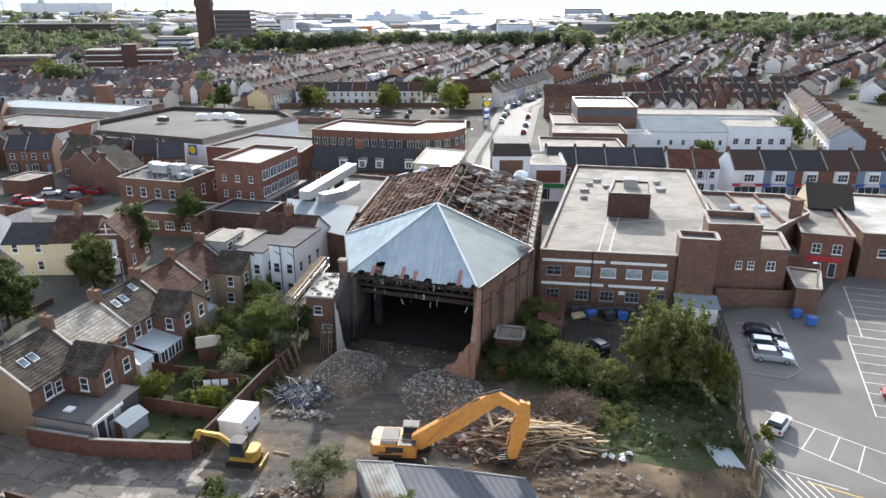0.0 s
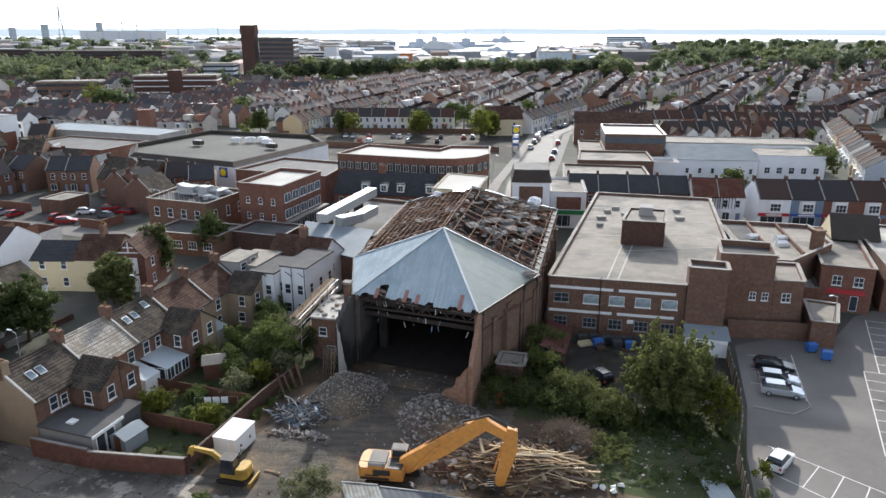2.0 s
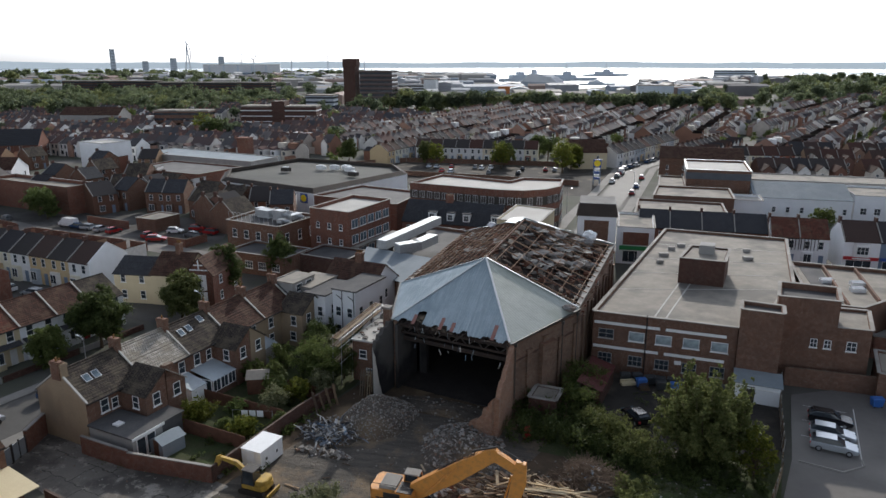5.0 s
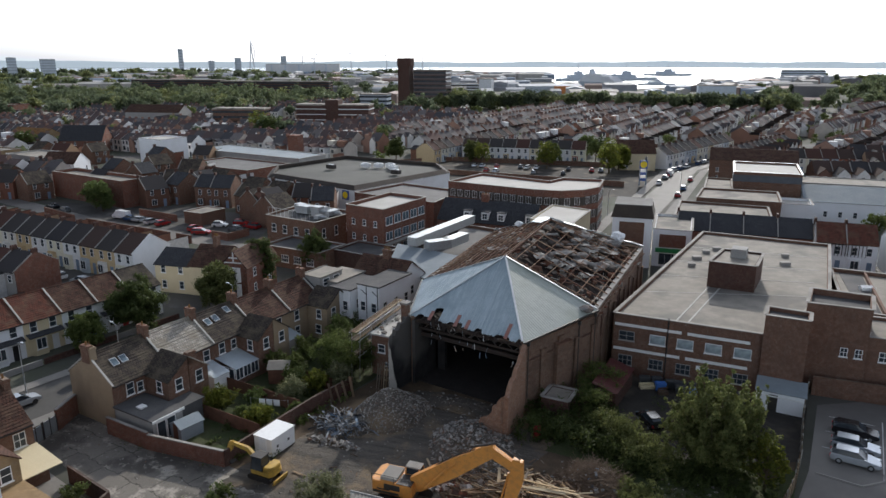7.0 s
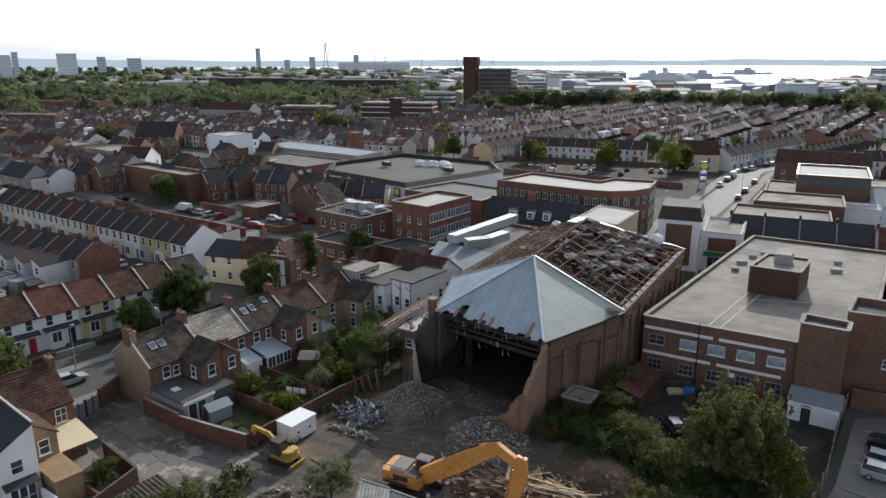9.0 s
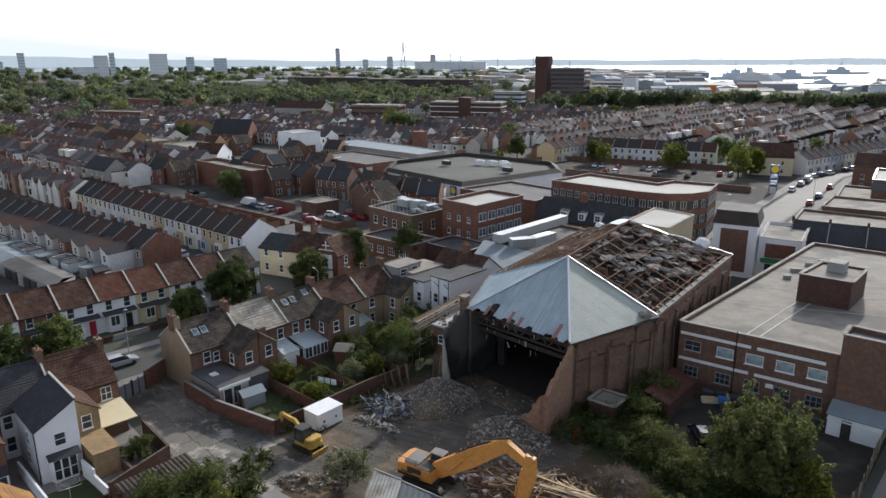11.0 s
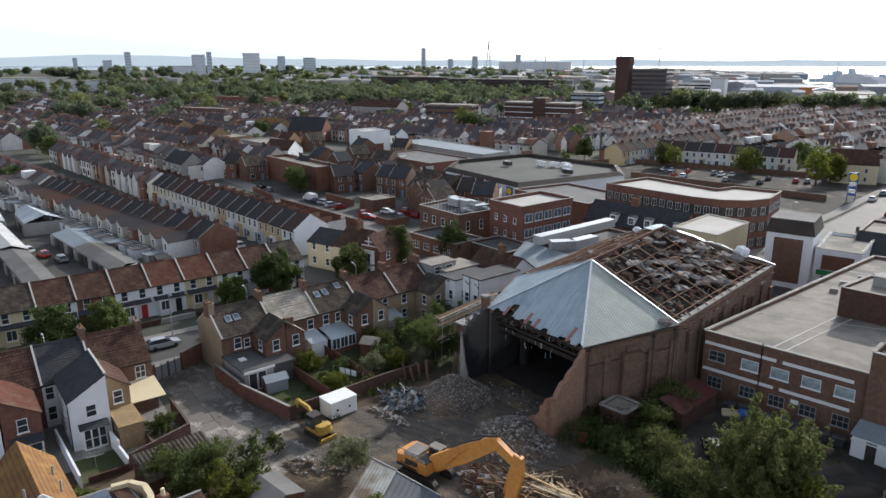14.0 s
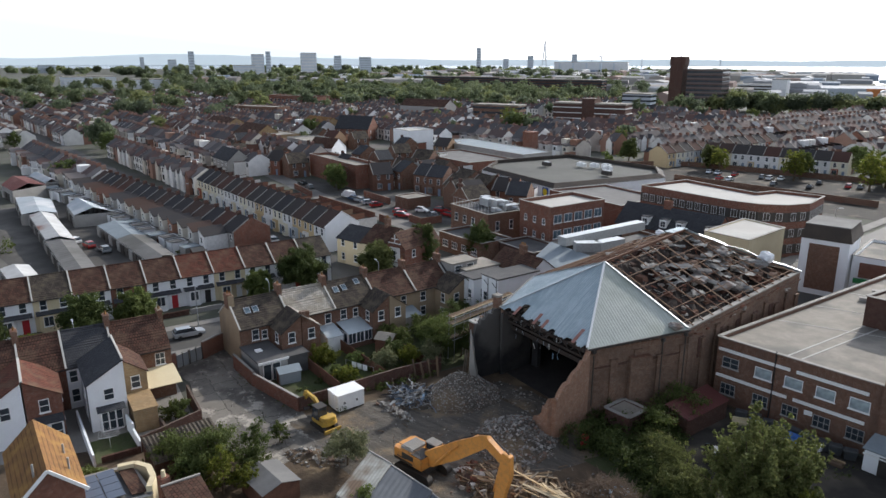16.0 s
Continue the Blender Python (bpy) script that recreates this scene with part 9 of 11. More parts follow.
flat_block("white_block", [(44.0, 178.5), (53.0, 178.0), (53.6, 186), (44.8, 186.5)], 5.4, RENDER_WHITE, ROOF_PALE, "plain white rendered block", parapet=0.5)
wb = flat_block("white_block", [(75.6, 186), (92, 185.4), (93, 201), (76.6, 202)], 6.2, RENDER_WHITE, ROOF_FELT, "white rendered block with a flat roof", parapet=0.5)
facade(wb, (75.6, 186), (92, 185.4), (2.0,), 5, 1.4, 1.6, bars=1, cols=2)
flat_block("long_felt_hall", [(55, 206), (98, 204), (99, 216), (56, 218)], 6.6, RENDER_GREY, ROOF_FELT, "long low hall with a grey roof", parapet=0.2)

# brick office and plant building by the street
of = flat_block("brick_office", [(-41.6, 126.6), (-32.4, 123.8), (-28.6, 138.6), (-37.8, 141.2)], 9.8, BRICK_RED, ROOF_PALE, "three-storey red brick office with a pale roof", parapet=0.6)
facade(of, (-32.4, 123.8), (-28.6, 138.6), (7.0, 3.9, 0.9), 5, 2.2, 1.7, 0.5, glass=GLASS_SKY, cols=2, bars=0)
facade(of, (-41.6, 126.6), (-32.4, 123.8), (6.6, 3.6), 3, 0.8, 1.2)
bm = bm_new()
beam(bm, (-31.6, 124.0, 3.4), (-27.8, 138.8, 3.4), 1.3, 0.3)
part("canopy", bm, CONCRETE, of)
pb = flat_block("plant_roof_building", [(-59.4, 125.6), (-46.2, 121.8), (-42.8, 133.6), (-57.4, 138.2)], 6.9, BRICK_BROWN, ROOF_DARKFELT, "brick building with silver plant on its roof", parapet=0.4)
facade(pb, (-59.4, 125.6), (-46.2, 121.8), (4.0,), 4, 1.2, 1.7)
facade(pb, (-46.2, 121.8), (-42.8, 133.6), (3.6,), 3, 1.0, 2.0)
rng = random.Random(3)
for i, (x, y, w, d, h) in enumerate(((-53, 130.5, 3.2, 2.0, 1.8), (-49, 128.6, 2.2, 1.6, 2.2), (-50.5, 132.8, 2.6, 1.4, 1.3), (-46.6, 130.4, 1.6, 3.0, 1.2), (-55.4, 133, 1.8, 1.8, 1.6), (-47.6, 126.2, 1.2, 1.6, 1.0))):
    t = thing("rooftop_unit", pose(x, y, 6.9, 0, 0, -16), "silver ventilation unit on the brick roof", "plant", "rooftop plant")
    bm = bm_new()
    box(bm, -w / 2, w / 2, -d / 2, d / 2, 0.2, h)
    part("casing", bm, SILVER_DUCT, t)
    bm = bm_new()
    tube(bm, (w / 2, 0, h * 0.6), (w / 2 + 1.4, 0.2, h * 0.6), 0.35, 0.35, 10)
    tube(bm, (w / 2 + 1.4, 0.2, h * 0.6), (w / 2 + 1.4, 0.2, 0), 0.35, 0.35, 10)
    part("elbow_duct", bm, SILVER_DUCT, t)
bm = bm_new()
for i in range(12):
    a = lerp2((-59.0, 126.0), (-46.6, 122.3), i / 11)
    tube(bm, (*a, 6.9), (*a, 8.9), 0.03, 0.03, 5)
beam(bm, (-59.0, 126.0, 8.9), (-46.6, 122.3, 8.9), 0.05, 0.05)
single("roof_railing", bm, GREY_METAL, "thin steel railing round the roof plant", "railing")
lb = flat_block("low_brick_building", [(-53.6, 114.8), (-40.6, 112.2), (-38.8, 119.6), (-51.8, 122.6)], 3.7, BRICK_BROWN, ROOF_DARKFELT, "low brick building with a dark flat roof", parapet=0.3)
facade(lb, (-53.6, 114.8), (-40.6, 112.2), (1.2,), 4, 1.7, 1.4, cols=3)
flat_block("low_brick_building", [(-39.6, 116.6), (-29.8, 114.0), (-28.2, 121.6), (-37.8, 124.0)], 3.4, BRICK_DARK, ROOF_DARKFELT, "low dark brick building with cluttered roof", parapet=0.3)
ch = plain_house(-62.4, 94.6, 3, 6.6, 7.6, 5.0, RENDER_CREAM, SLATE, "cream rendered corner house with a slate roof", False, 7.0, n=2, nside=1, group="")
ch = plain_house(-55.8, 94.8, 3, 6.2, 8.6, 5.2, RENDER_CREAM, TILE_BROWN, "cream rendered corner house with a brown tiled roof", False, 7.9, n=0, nside=0, group="")
fr = plain_house(-45.0, 95.4, 93, 10.0, 4.6, 5.6, BRICK_RED, TILE_BROWN, "red brick gabled house with white bay windows", False, 8.2, n=2, nside=0, group="")
for z in (0.6, 3.4):
    bm = bm_new()
    prism(bm, [(0.02, 1.1), (-0.55, 1.5), (-0.55, 3.1), (0.02, 3.5)], z - 0.4, z + 2.1)
    part("bay", bm, WHITE, fr, "white painted bay")
    window(fr, -0.56, 2.3, z, -90, 1.4, 1.7, 1, 2)
bm = bm_new()
for p, q in (((-0.04, 0.6, 6.3), (-0.04, 4.0, 6.3)), ((-0.04, 1.5, 7.1), (-0.04, 3.1, 7.1)), ((-0.04, 2.3, 6.3), (-0.04, 2.3, 8.0))):
    beam(bm, p, q, 0.1, 0.18)
part("gable_timbers", bm, WHITE, fr)
chimney(ch, 3.0, 4.3, 8.2, 0.7, 1.2, 1.3, 3)

# shops and houses right of the car park
rs = flat_block("red_shop", [(53.0, 96.4), (59.4, 94.6), (65.6, 114.6), (59.2, 116.6)], 6.2, BRICK_RED, ROOF_FELT, "red brick shop back with a flat roof and red sign", parapet=0.5)
bm = bm_new()
box(bm, -2.4, 2.4, -0.1, 0.0, 2.7, 3.4)
s = part("fascia", bm, SIGN_RED, rs)
s.matrix_local = pose(56.2, 95.4, 0, 0, 0, -15.7)
window(rs, 55.0, 95.8, 3.9, -15.7, 1.2, 1.4, 1, 2)
window(rs, 57.6, 95.1, 3.9, -15.7, 1.2, 1.4, 1, 2)
window(rs, 57.4, 95.15, 0.3, -15.7, 1.0, 2.2, 0, 1, sill=False)
bm = bm_new()
slab(bm, [(60.0, 109.6, 6.6), (66.6, 107.8, 6.6), (67.4, 111.6, 10.0), (60.8, 113.4, 10.0)], 0.2)
slab(bm, [(60.8, 113.4, 10.0), (67.4, 111.6, 10.0), (68.2, 115.4, 6.6), (61.6, 117.2, 6.6)], 0.2)
part("pitched_roof", bm, TILE_RIM, rs)
for e in (((60.1, 109.8), (60.8, 113.3), (61.5, 117.0)), ((66.5, 108.0), (67.3, 111.6), (68.1, 115.2))):
    bm = bm_new()
    poly(bm, [(*e[0], 6.5), (*e[2], 6.5), (*e[1], 9.85)])
    part("gable", bm, RENDER_CREAM, rs)
rb = flat_block("brick_warehouse", [(61.4, 95.8), (92.0, 90.0), (96.0, 112.0), (67.0, 118.4)], 6.6, BRICK_BROWN, ROOF_PATCHY, "brick warehouse with a stained pale flat roof", parapet=0.3)
facade(rb, (61.4, 95.8), (92.0, 90.0), (3.4,), 6, 1.6, 1.2)
bm = bm_new()
box(bm, -1.5, 1.5, -0.12, 0.0, 4.4, 5.2)
s = part("sign", bm, SIGN_YELLOW, rb)
s.matrix_local = pose(66.5, 94.8, 0, 0, 0, -10.7)
flat_block("yard_store", [(50.6, 97.0), (53.0, 96.4), (54.2, 101), (51.8, 101.8)], 3.0, BRICK_RED, ROOF_PALE, "small red brick store with a pale roof", parapet=0.15)

# ---- terrace rows that can be told apart house by house ----


def proto(w, d, eave, ridge, wall, rear_wall, roof, label, group, wing_len=4.5, shop=None, bay=True, gabled=False):
    """One terrace house, front along -y, built at the origin for copying."""
    t = thing("house", Matrix.Identity(4), label, "house", group)
    bm = bm_new()
    gable_body(bm, w - 0.02, d, eave, ridge)
    part("wall", bm, wall, t)
    dz = (ridge - eave) / (d / 2) * 0.25
    e = eave - dz + 0.1
    bm = bm_new()
    prof = [(-0.25, e), (d / 2, ridge + 0.1), (d + 0.25, e), (d + 0.25, e - 0.12), (d / 2, ridge - 0.03), (-0.25, e - 0.12)]
    ends = [[bm.verts.new((x, y, z)) for y, z in prof] for x in (0, w)]
    for i in range(6):
        bm.faces.new((ends[0][i], ends[0][(i + 1) % 6], ends[1][(i + 1) % 6], ends[1][i]))
    bm.faces.new(ends[0][::-1])
    bm.faces.new(ends[1])
    part("roof", bm, roof, t)
    bm = bm_new()
    beam(bm, (0.02, -0.25, e + 0.08), (0.02, d / 2, ridge + 0.2), 0.2, 0.16)
    beam(bm, (0.02, d + 0.25, e + 0.08), (0.02, d / 2, ridge + 0.2), 0.2, 0.16)
    part("party_verge", bm, CONCRETE, t)
    bm = bm_new()
    box(bm, -0.22, 0.22, d / 2 - 0.5, d / 2 + 0.5, ridge - 0.5, ridge + 0.75)
    part("chimney", bm, BRICK_DARK, t)
    if gabled:
        x0, x1, y1 = w * 0.3, w - 0.05, d + wing_len
        xm = (x0 + x1) / 2
        bm = bm_new()
        ends = [[bm.verts.new((x, y, z)) for x, z in ((x0, 0), (x1, 0), (x1, 4.9), (xm, 6.6), (x0, 4.9))] for y in (d, y1)]
        for i in range(5):
            bm.faces.new((ends[0][i], ends[0][(i + 1) % 5], ends[1][(i + 1) % 5], ends[1][i]))
        bm.faces.new(ends[0][::-1])
        bm.faces.new(ends[1])
        part("rear_wing", bm, rear_wall, t)
        for xa in (x0 - 0.2, x1 + 0.2):
            bm = bm_new()
            slab(bm, [(xa, d - 2.2, 4.78), (xa, y1 + 0.15, 4.78), (xm, y1 + 0.15, 6.68), (xm, d - 2.2, 6.68)], 0.1)
            part("wing_roof", bm, roof, t)
        window(t, xm, y1, 3.0, 180, 0.95, 1.3, far=True)
        window(t, xm, y1, 0.6, 180, 1.3, 1.5, far=True)
        window(t, w * 0.15, d, 3.0, 180, 0.8, 1.3, far=True)
    elif wing_len:
        bm = bm_new()
        hull8(bm, [(w * 0.5, d, 0), (w - 0.03, d, 0), (w - 0.03, d + wing_len, 0), (w * 0.5, d + wing_len, 0), (w * 0.5, d, 4.6), (w - 0.03, d, 5.9), (w - 0.03, d + wing_len, 5.9), (w * 0.5, d + wing_len, 4.6)])
        part("rear_wing", bm, rear_wall, t)
        bm = bm_new()
        slab(bm, [(w * 0.5 - 0.15, d, 4.62), (w * 0.5 - 0.15, d + wing_len + 0.15, 4.62), (w, d + wing_len + 0.15, 6.0), (w, d, 6.0)], 0.1)
        part("wing_roof", bm, roof, t)
        window(t, w * 0.75, d + wing_len, 3.0, 180, 0.9, 1.3, far=True)
        window(t, w * 0.25, d, 3.1, 180, 0.9, 1.3, far=True)
    for i in range(0 if shop else 2):
        window(t, w * (0.27 + 0.46 * i), 0, 3.3, 0, 0.95, 1.5, far=True)
    if shop:
        window(t, w * 0.45, -0.02, 0.4, 0, w * 0.7, 2.0, 0, 3, sill=False, far=True)
        bm = bm_new()
        box(bm, 0.15, w - 0.15, -0.35, 0.0, 2.5, 3.05)
        part("fascia", bm, shop, t)
        bm = bm_new()
        prism(bm, [(w * 0.5 - 1.5, 0), (w * 0.5 - 1.1, -0.6), (w * 0.5 + 1.1, -0.6), (w * 0.5 + 1.5, 0)], 3.1, 5.6)
        part("bay", bm, WHITE, t, "white painted first-floor bay")
        window(t, w * 0.5, -0.61, 3.6, 0, 2.0, 1.5, 1, 3, sill=False, far=True)
        bm = bm_new()
        box(bm, w * 0.25, w * 0.75, -0.38, -0.35, 2.62, 2.9)
        part("writing_bar", bm, WHITE, t)
    else:
        window(t, w * 0.3, -0.6 if bay else 0, 0.8, 0, 1.4, 1.6, 0, 2, far=True)
        if bay:
            bm = bm_new()
            prism(bm, [(w * 0.3 - 1.1, 0), (w * 0.3 - 0.75, -0.59), (w * 0.3 + 0.75, -0.59), (w * 0.3 + 1.1, 0)], 0, 2.75)
            part("bay", bm, wall, t)
        bm = bm_new()
        box(bm, w * 0.78 - 0.42, w * 0.78 + 0.42, -0.05, 0.02, 0, 2.1)
        part("front_door", bm, SHOP_BLUE, t)
    return t


def line_up(first, x, y, turn, n, w, skip=()):
    """The first house at x, y and copies of it along the row."""
    c, s = math.cos(radians(turn)), math.sin(radians(turn))
    first.matrix_world = pose(x, y, 0, 0, 0, turn)
    for i in range(1, n):
        if i not in skip:
            copy_thing(first, pose(x + c * w * i, y + s * w * i, 0, 0, 0, turn))


row = proto(5.0, 8.0, 5.2, 7.9, WALL_ANY, REAR_ANY, ROOF_ANY, "two-storey painted terrace house with a dark roof", "long terrace")
line_up(row, -143.0, 112.6, -11.5, 15, 5.0)
gend = thing("gable_wall", pose(-143.0 + 75 * math.cos(radians(-11.5)), 112.6 + 75 * math.sin(radians(-11.5)), 0, 0, 0, -11.5), "plain white rendered gable end of the terrace", "wall")
bm = bm_new()
gable_body(bm, 0.25, 8.0, 5.3, 8.0)
part("render", bm, RENDER_WHITE, gend)
bm = bm_new()
beam(bm, (0.1, -0.2, 5.3), (0.1, 4.0, 8.15), 0.3, 0.12)
beam(bm, (0.1, 8.2, 5.3), (0.1, 4.0, 8.15), 0.3, 0.12)
part("verge", bm, WHITE, gend)
rear = proto(5.0, 8.0, 5.0, 7.4, RENDER_GREY, YARD_ANY, ROOF_ANY, "two-storey terrace house with rear wing and yard", "back terrace", 5.0)
line_up(rear, -79.9, 91.5, 174, 17, 5.0)
gend = thing("gable_wall", pose(-79.9, 91.5, 0, 0, 0, 174), "plain brown brick gable end of the back terrace", "wall")
bm = bm_new()
gable_body(bm, 0.25, 8.0, 5.1, 7.55, -0.27)
part("brickwork", bm, BRICK_RED, gend)
white = proto(5.4, 8.5, 5.4, 8.2, WALL_ANY, BRICK_BROWN, ROOF_ANY, "painted terrace house with a bay and a dark roof", "terrace by the car park")
line_up(white, -58.0, 271.0, 2, 9, 5.4)
line_up(copy_thing(white, Matrix.Identity(4)), 20.4, 266.0, 65, 12, 5.4)
plain_house(3.6, 259.4, 12, 13.4, 11, 6.2, RENDER_CREAM, TILE_BROWN, "cream rendered corner house with a brown hipped roof", False, 10.4, n=2, nside=3, group="")
tud = proto(6.2, 8.4, 5.5, 8.4, BRICK_RED, BRICK_RED, SLATE, "brick terrace house with a slate roof behind the shops", "brick row")
line_up(tud, 22.5, 145.6, -2, 4, 6.2)
tr = proto(5.2, 8.4, 5.5, 8.4, RENDER_WHITE, BRICK_RED, TILE_RED, "half-timbered house with a red tiled roof", "half-timbered row")
line_up(tr, 47.4, 143.2, -4, 2, 5.2)
for k in range(2):
    bm = bm_new()
    for i in range(9):
        x = 47.6 + k * 5.2 + i * 0.6
        box(bm, x, x + 0.12, 142.6, 142.72, 3.0, 5.4)
    beam(bm, (47.5 + k * 5.2, 142.66, 5.3), (52.5 + k * 5.2, 142.66, 5.2), 0.12, 0.14)
    single("half_timbering", bm, BLACK, "black timbering on a white gable wall", "timbering", "structure")
shops = []
for i, (wm, sg) in enumerate(((RENDER_WHITE, SIGN_RED), (SHOP_BLUE, SIGN_BLUE), (BRICK_RED, SIGN_RED), (BRICK_RED, SHOP_BLUE))):
    shops.append(proto(6.2, 9.0, 6.0, 9.0, wm, BRICK_BROWN, ROOF_ANY, "shop house with a tiled roof and a bright fascia", "shop row", 4.0, sg))
for i in range(12):
    sp = shops[i % 4] if i < 4 else copy_thing(shops[(1, 2, 3, 2)[i % 4]], Matrix.Identity(4))
    sp.matrix_world = pose(59.4 + i * 6.2, 139.6 - i * 0.1, 0, 0, 0, -1)
brick = proto(5.4, 8.0, 5.3, 8.1, WALL_ANY, REAR_ANY, ROOF_ANY, "terrace house with a tiled roof", "terraces beyond the shops")
line_up(brick, 126.0, 264.0, 252, 17, 5.4, (6, 12))
for x, y, a, n in ((-64.6, 254.5, 76, 14),):
    line_up(copy_thing(brick, Matrix.Identity(4)), x, y, a, n, 5.4)
gabled = proto(5.4, 8.0, 5.3, 8.0, REAR_ANY, GABLE_ANY, ROOF_ANY, "terrace house with a gabled rear wing and a dark roof", "terraces beyond the shops", 4.2, gabled=True)
line_up(gabled, 117.0, 254.0, 186, 10, 5.4, (4,))
line_up(copy_thing(gabled, Matrix.Identity(4)), 64.0, 332.0, 245, 12, 5.4)
line_up(copy_thing(gabled, Matrix.Identity(4)), 134.0, 279.0, 181, 9, 5.4, (5,))
line_up(copy_thing(brick, Matrix.Identity(4)), 62.0, 272.0, 9, 5, 5.4)
line_up(copy_thing(gabled, Matrix.Identity(4)), 150.0, 306.0, 184, 12, 5.4, (3, 8))
mixed_h = proto(6.4, 8.6, 5.0, 7.9, REAR_ANY, REAR_ANY, ROOF_ANY, "brick house with a dark tiled roof among yards", "houses by the yards", 3.0)
spots = ((-70, 146, 76), (-96, 158, 12), (-86, 154, -12), (-112, 160, -14), (-104, 166, 76), (-66, 140, 70), (-74, 146, 70), (-62, 150, 20), (-70, 155, 15),
         (-80, 158, -15), (-90, 162, -15), (-101, 158, 10), (-112, 152, 60), (-118, 166, 15), (-108, 172, -15), (-130, 172, 70), (-140, 160, -12), (-128, 186, 10), (-142, 192, 65), (-150, 178, -10), (-163, 150, 12), (-175, 160, -12), (-187, 152, 75), (-160, 168, 70), (-174, 173, -10), (-192, 170, 10), (-206, 160, -12), (-216, 174, 70), (-202, 208, 12), (-218, 214, -12), (-188, 214, 70), (-158, 208, -10), (-146, 218, 12), (-150, 150, 70))
mixed_w = proto(5.6, 8.0, 5.6, 8.3, BRICK_BROWN, REAR_ANY, SLATE, "brown brick house with a slate roof among yards", "houses by the yards", 4.0)
mixed_r = proto(7.0, 7.6, 4.9, 7.8, BRICK_BROWN, REAR_ANY, TILE_GREY, "brown brick house with a grey tiled roof among yards", "houses by the yards", 5.0)
kinds = (mixed_h, mixed_w, mixed_r, mixed_r)
for i, (x, y, a) in enumerate(spots):
    q = kinds[i] if i < 3 else copy_thing(kinds[(i * 7) % 4], Matrix.Identity(4))
    q.matrix_world = pose(x, y, 0, 0, 0, a)
flat_block("red_depot", [(-150, 159), (-118, 150.5), (-115.5, 158), (-148, 166)], 6.6, BRICK_RED, ROOF_FELT, "long dark red brick depot with parking on its roof", parapet=0.8)
flat_block("white_hall", [(-176, 226), (-163, 222), (-160, 234), (-173, 238)], 9.0, RENDER_WHITE, ROOF_PALE, "plain white rendered public hall", parapet=0.4)
gb = flat_block("glazed_block", [(-198, 186), (-176, 181), (-173, 193), (-195, 198)], 7.0, RENDER_GREY, ROOF_FELT, "grey block with a long band of windows", parapet=0.4)
facade(gb, (-198, 186), (-176, 181), (4.0,), 7, 2.6, 2.0, cols=2)
flat_block("brick_flats", [(-226, 190), (-204, 186), (-202, 196), (-224, 200)], 7.4, BRICK_YELLOW, ROOF_FELT, "low yellow brick block of flats", parapet=0.3)

plain_house(-236, 186, -8, 20, 12, 7.0, BRICK_YELLOW, TILE_BROWN, "yellow brick flats with a brown hipped roof", False, 11.0, n=6, nside=3, group="")
plain_house(-172, 176, 12, 11, 9, 6.4, RENDER_WHITE, TILE_BROWN, "white rendered house with a gabled roof", False, 9.6, n=3, nside=2, group="")
plain_house(-181, 141, -11.5, 14, 8, 5.4, RENDER_GREY, SLATE, "house with three white dormers in a grey roof", False, 8.8, n=4, nside=1, group="")
fb = flat_block("brick_school", [(-420, 338), (-372, 346), (-374, 360), (-422, 352)], 11.0, BRICK_RED, ROOF_FELT, "long red brick block above the terraces", parapet=0.6)
facade(fb, (-420, 338), (-372, 346), (7.0, 3.4), 12, 2.0, 2.0, far=True)
fb = flat_block("brick_flats", [(-352, 262), (-318, 270), (-321, 282), (-355, 274)], 9.6, BRICK_BROWN, ROOF_FELT, "brown brick flats with rows of white windows", parapet=0.4)
facade(fb, (-352, 262), (-318, 270), (6.6, 3.6, 0.8), 11, 1.6, 1.5, far=True)
plain_house(-282, 340, 8, 34, 14, 9.5, RENDER_GREY, TILE_BROWN, "grey rendered block with a tiled roof", False, 13.5, n=9, nside=3, group="")
plain_house(-226, 236, 20, 18, 12, 5.6, BRICK_RED, SLATE, "red brick chapel with a slate roof", False, 11.5, n=4, nside=2, group="")
plain_house(-270, 250, -10, 24, 12, 5.4, BRICK_YELLOW, TILE_ORANGE, "yellow brick sheltered housing with tan roofs", False, 8.6, n=8, nside=2, group="")
plain_house(-306, 214, -8, 26, 11, 5.6, BRICK_YELLOW, TILE_BROWN, "yellow brick terrace with a brown roof", False, 8.8, n=8, nside=2, group="")
plain_house(-176, 266, 8, 15, 10, 3.6, RENDER_WHITE, TILE_BROWN, "white bungalow with a hipped brown roof", False, 6.6, n=4, nside=2, group="")

SHEET_PATCH = worn("patched_roof_sheet", (0.58, 0.58, 0.57), (0.42, 0.41, 0.4), 0.3, 0.75, 3.0, 0.004, stain=(0.24, 0.1, 0.07), fine_amount=0.3)
SHEET_PALE = worn("pale_roof_sheet", (0.46, 0.5, 0.53), (0.36, 0.4, 0.43), 0.3, 0.75, 3.0, 0.004, stain=(0.55, 0.55, 0.55))
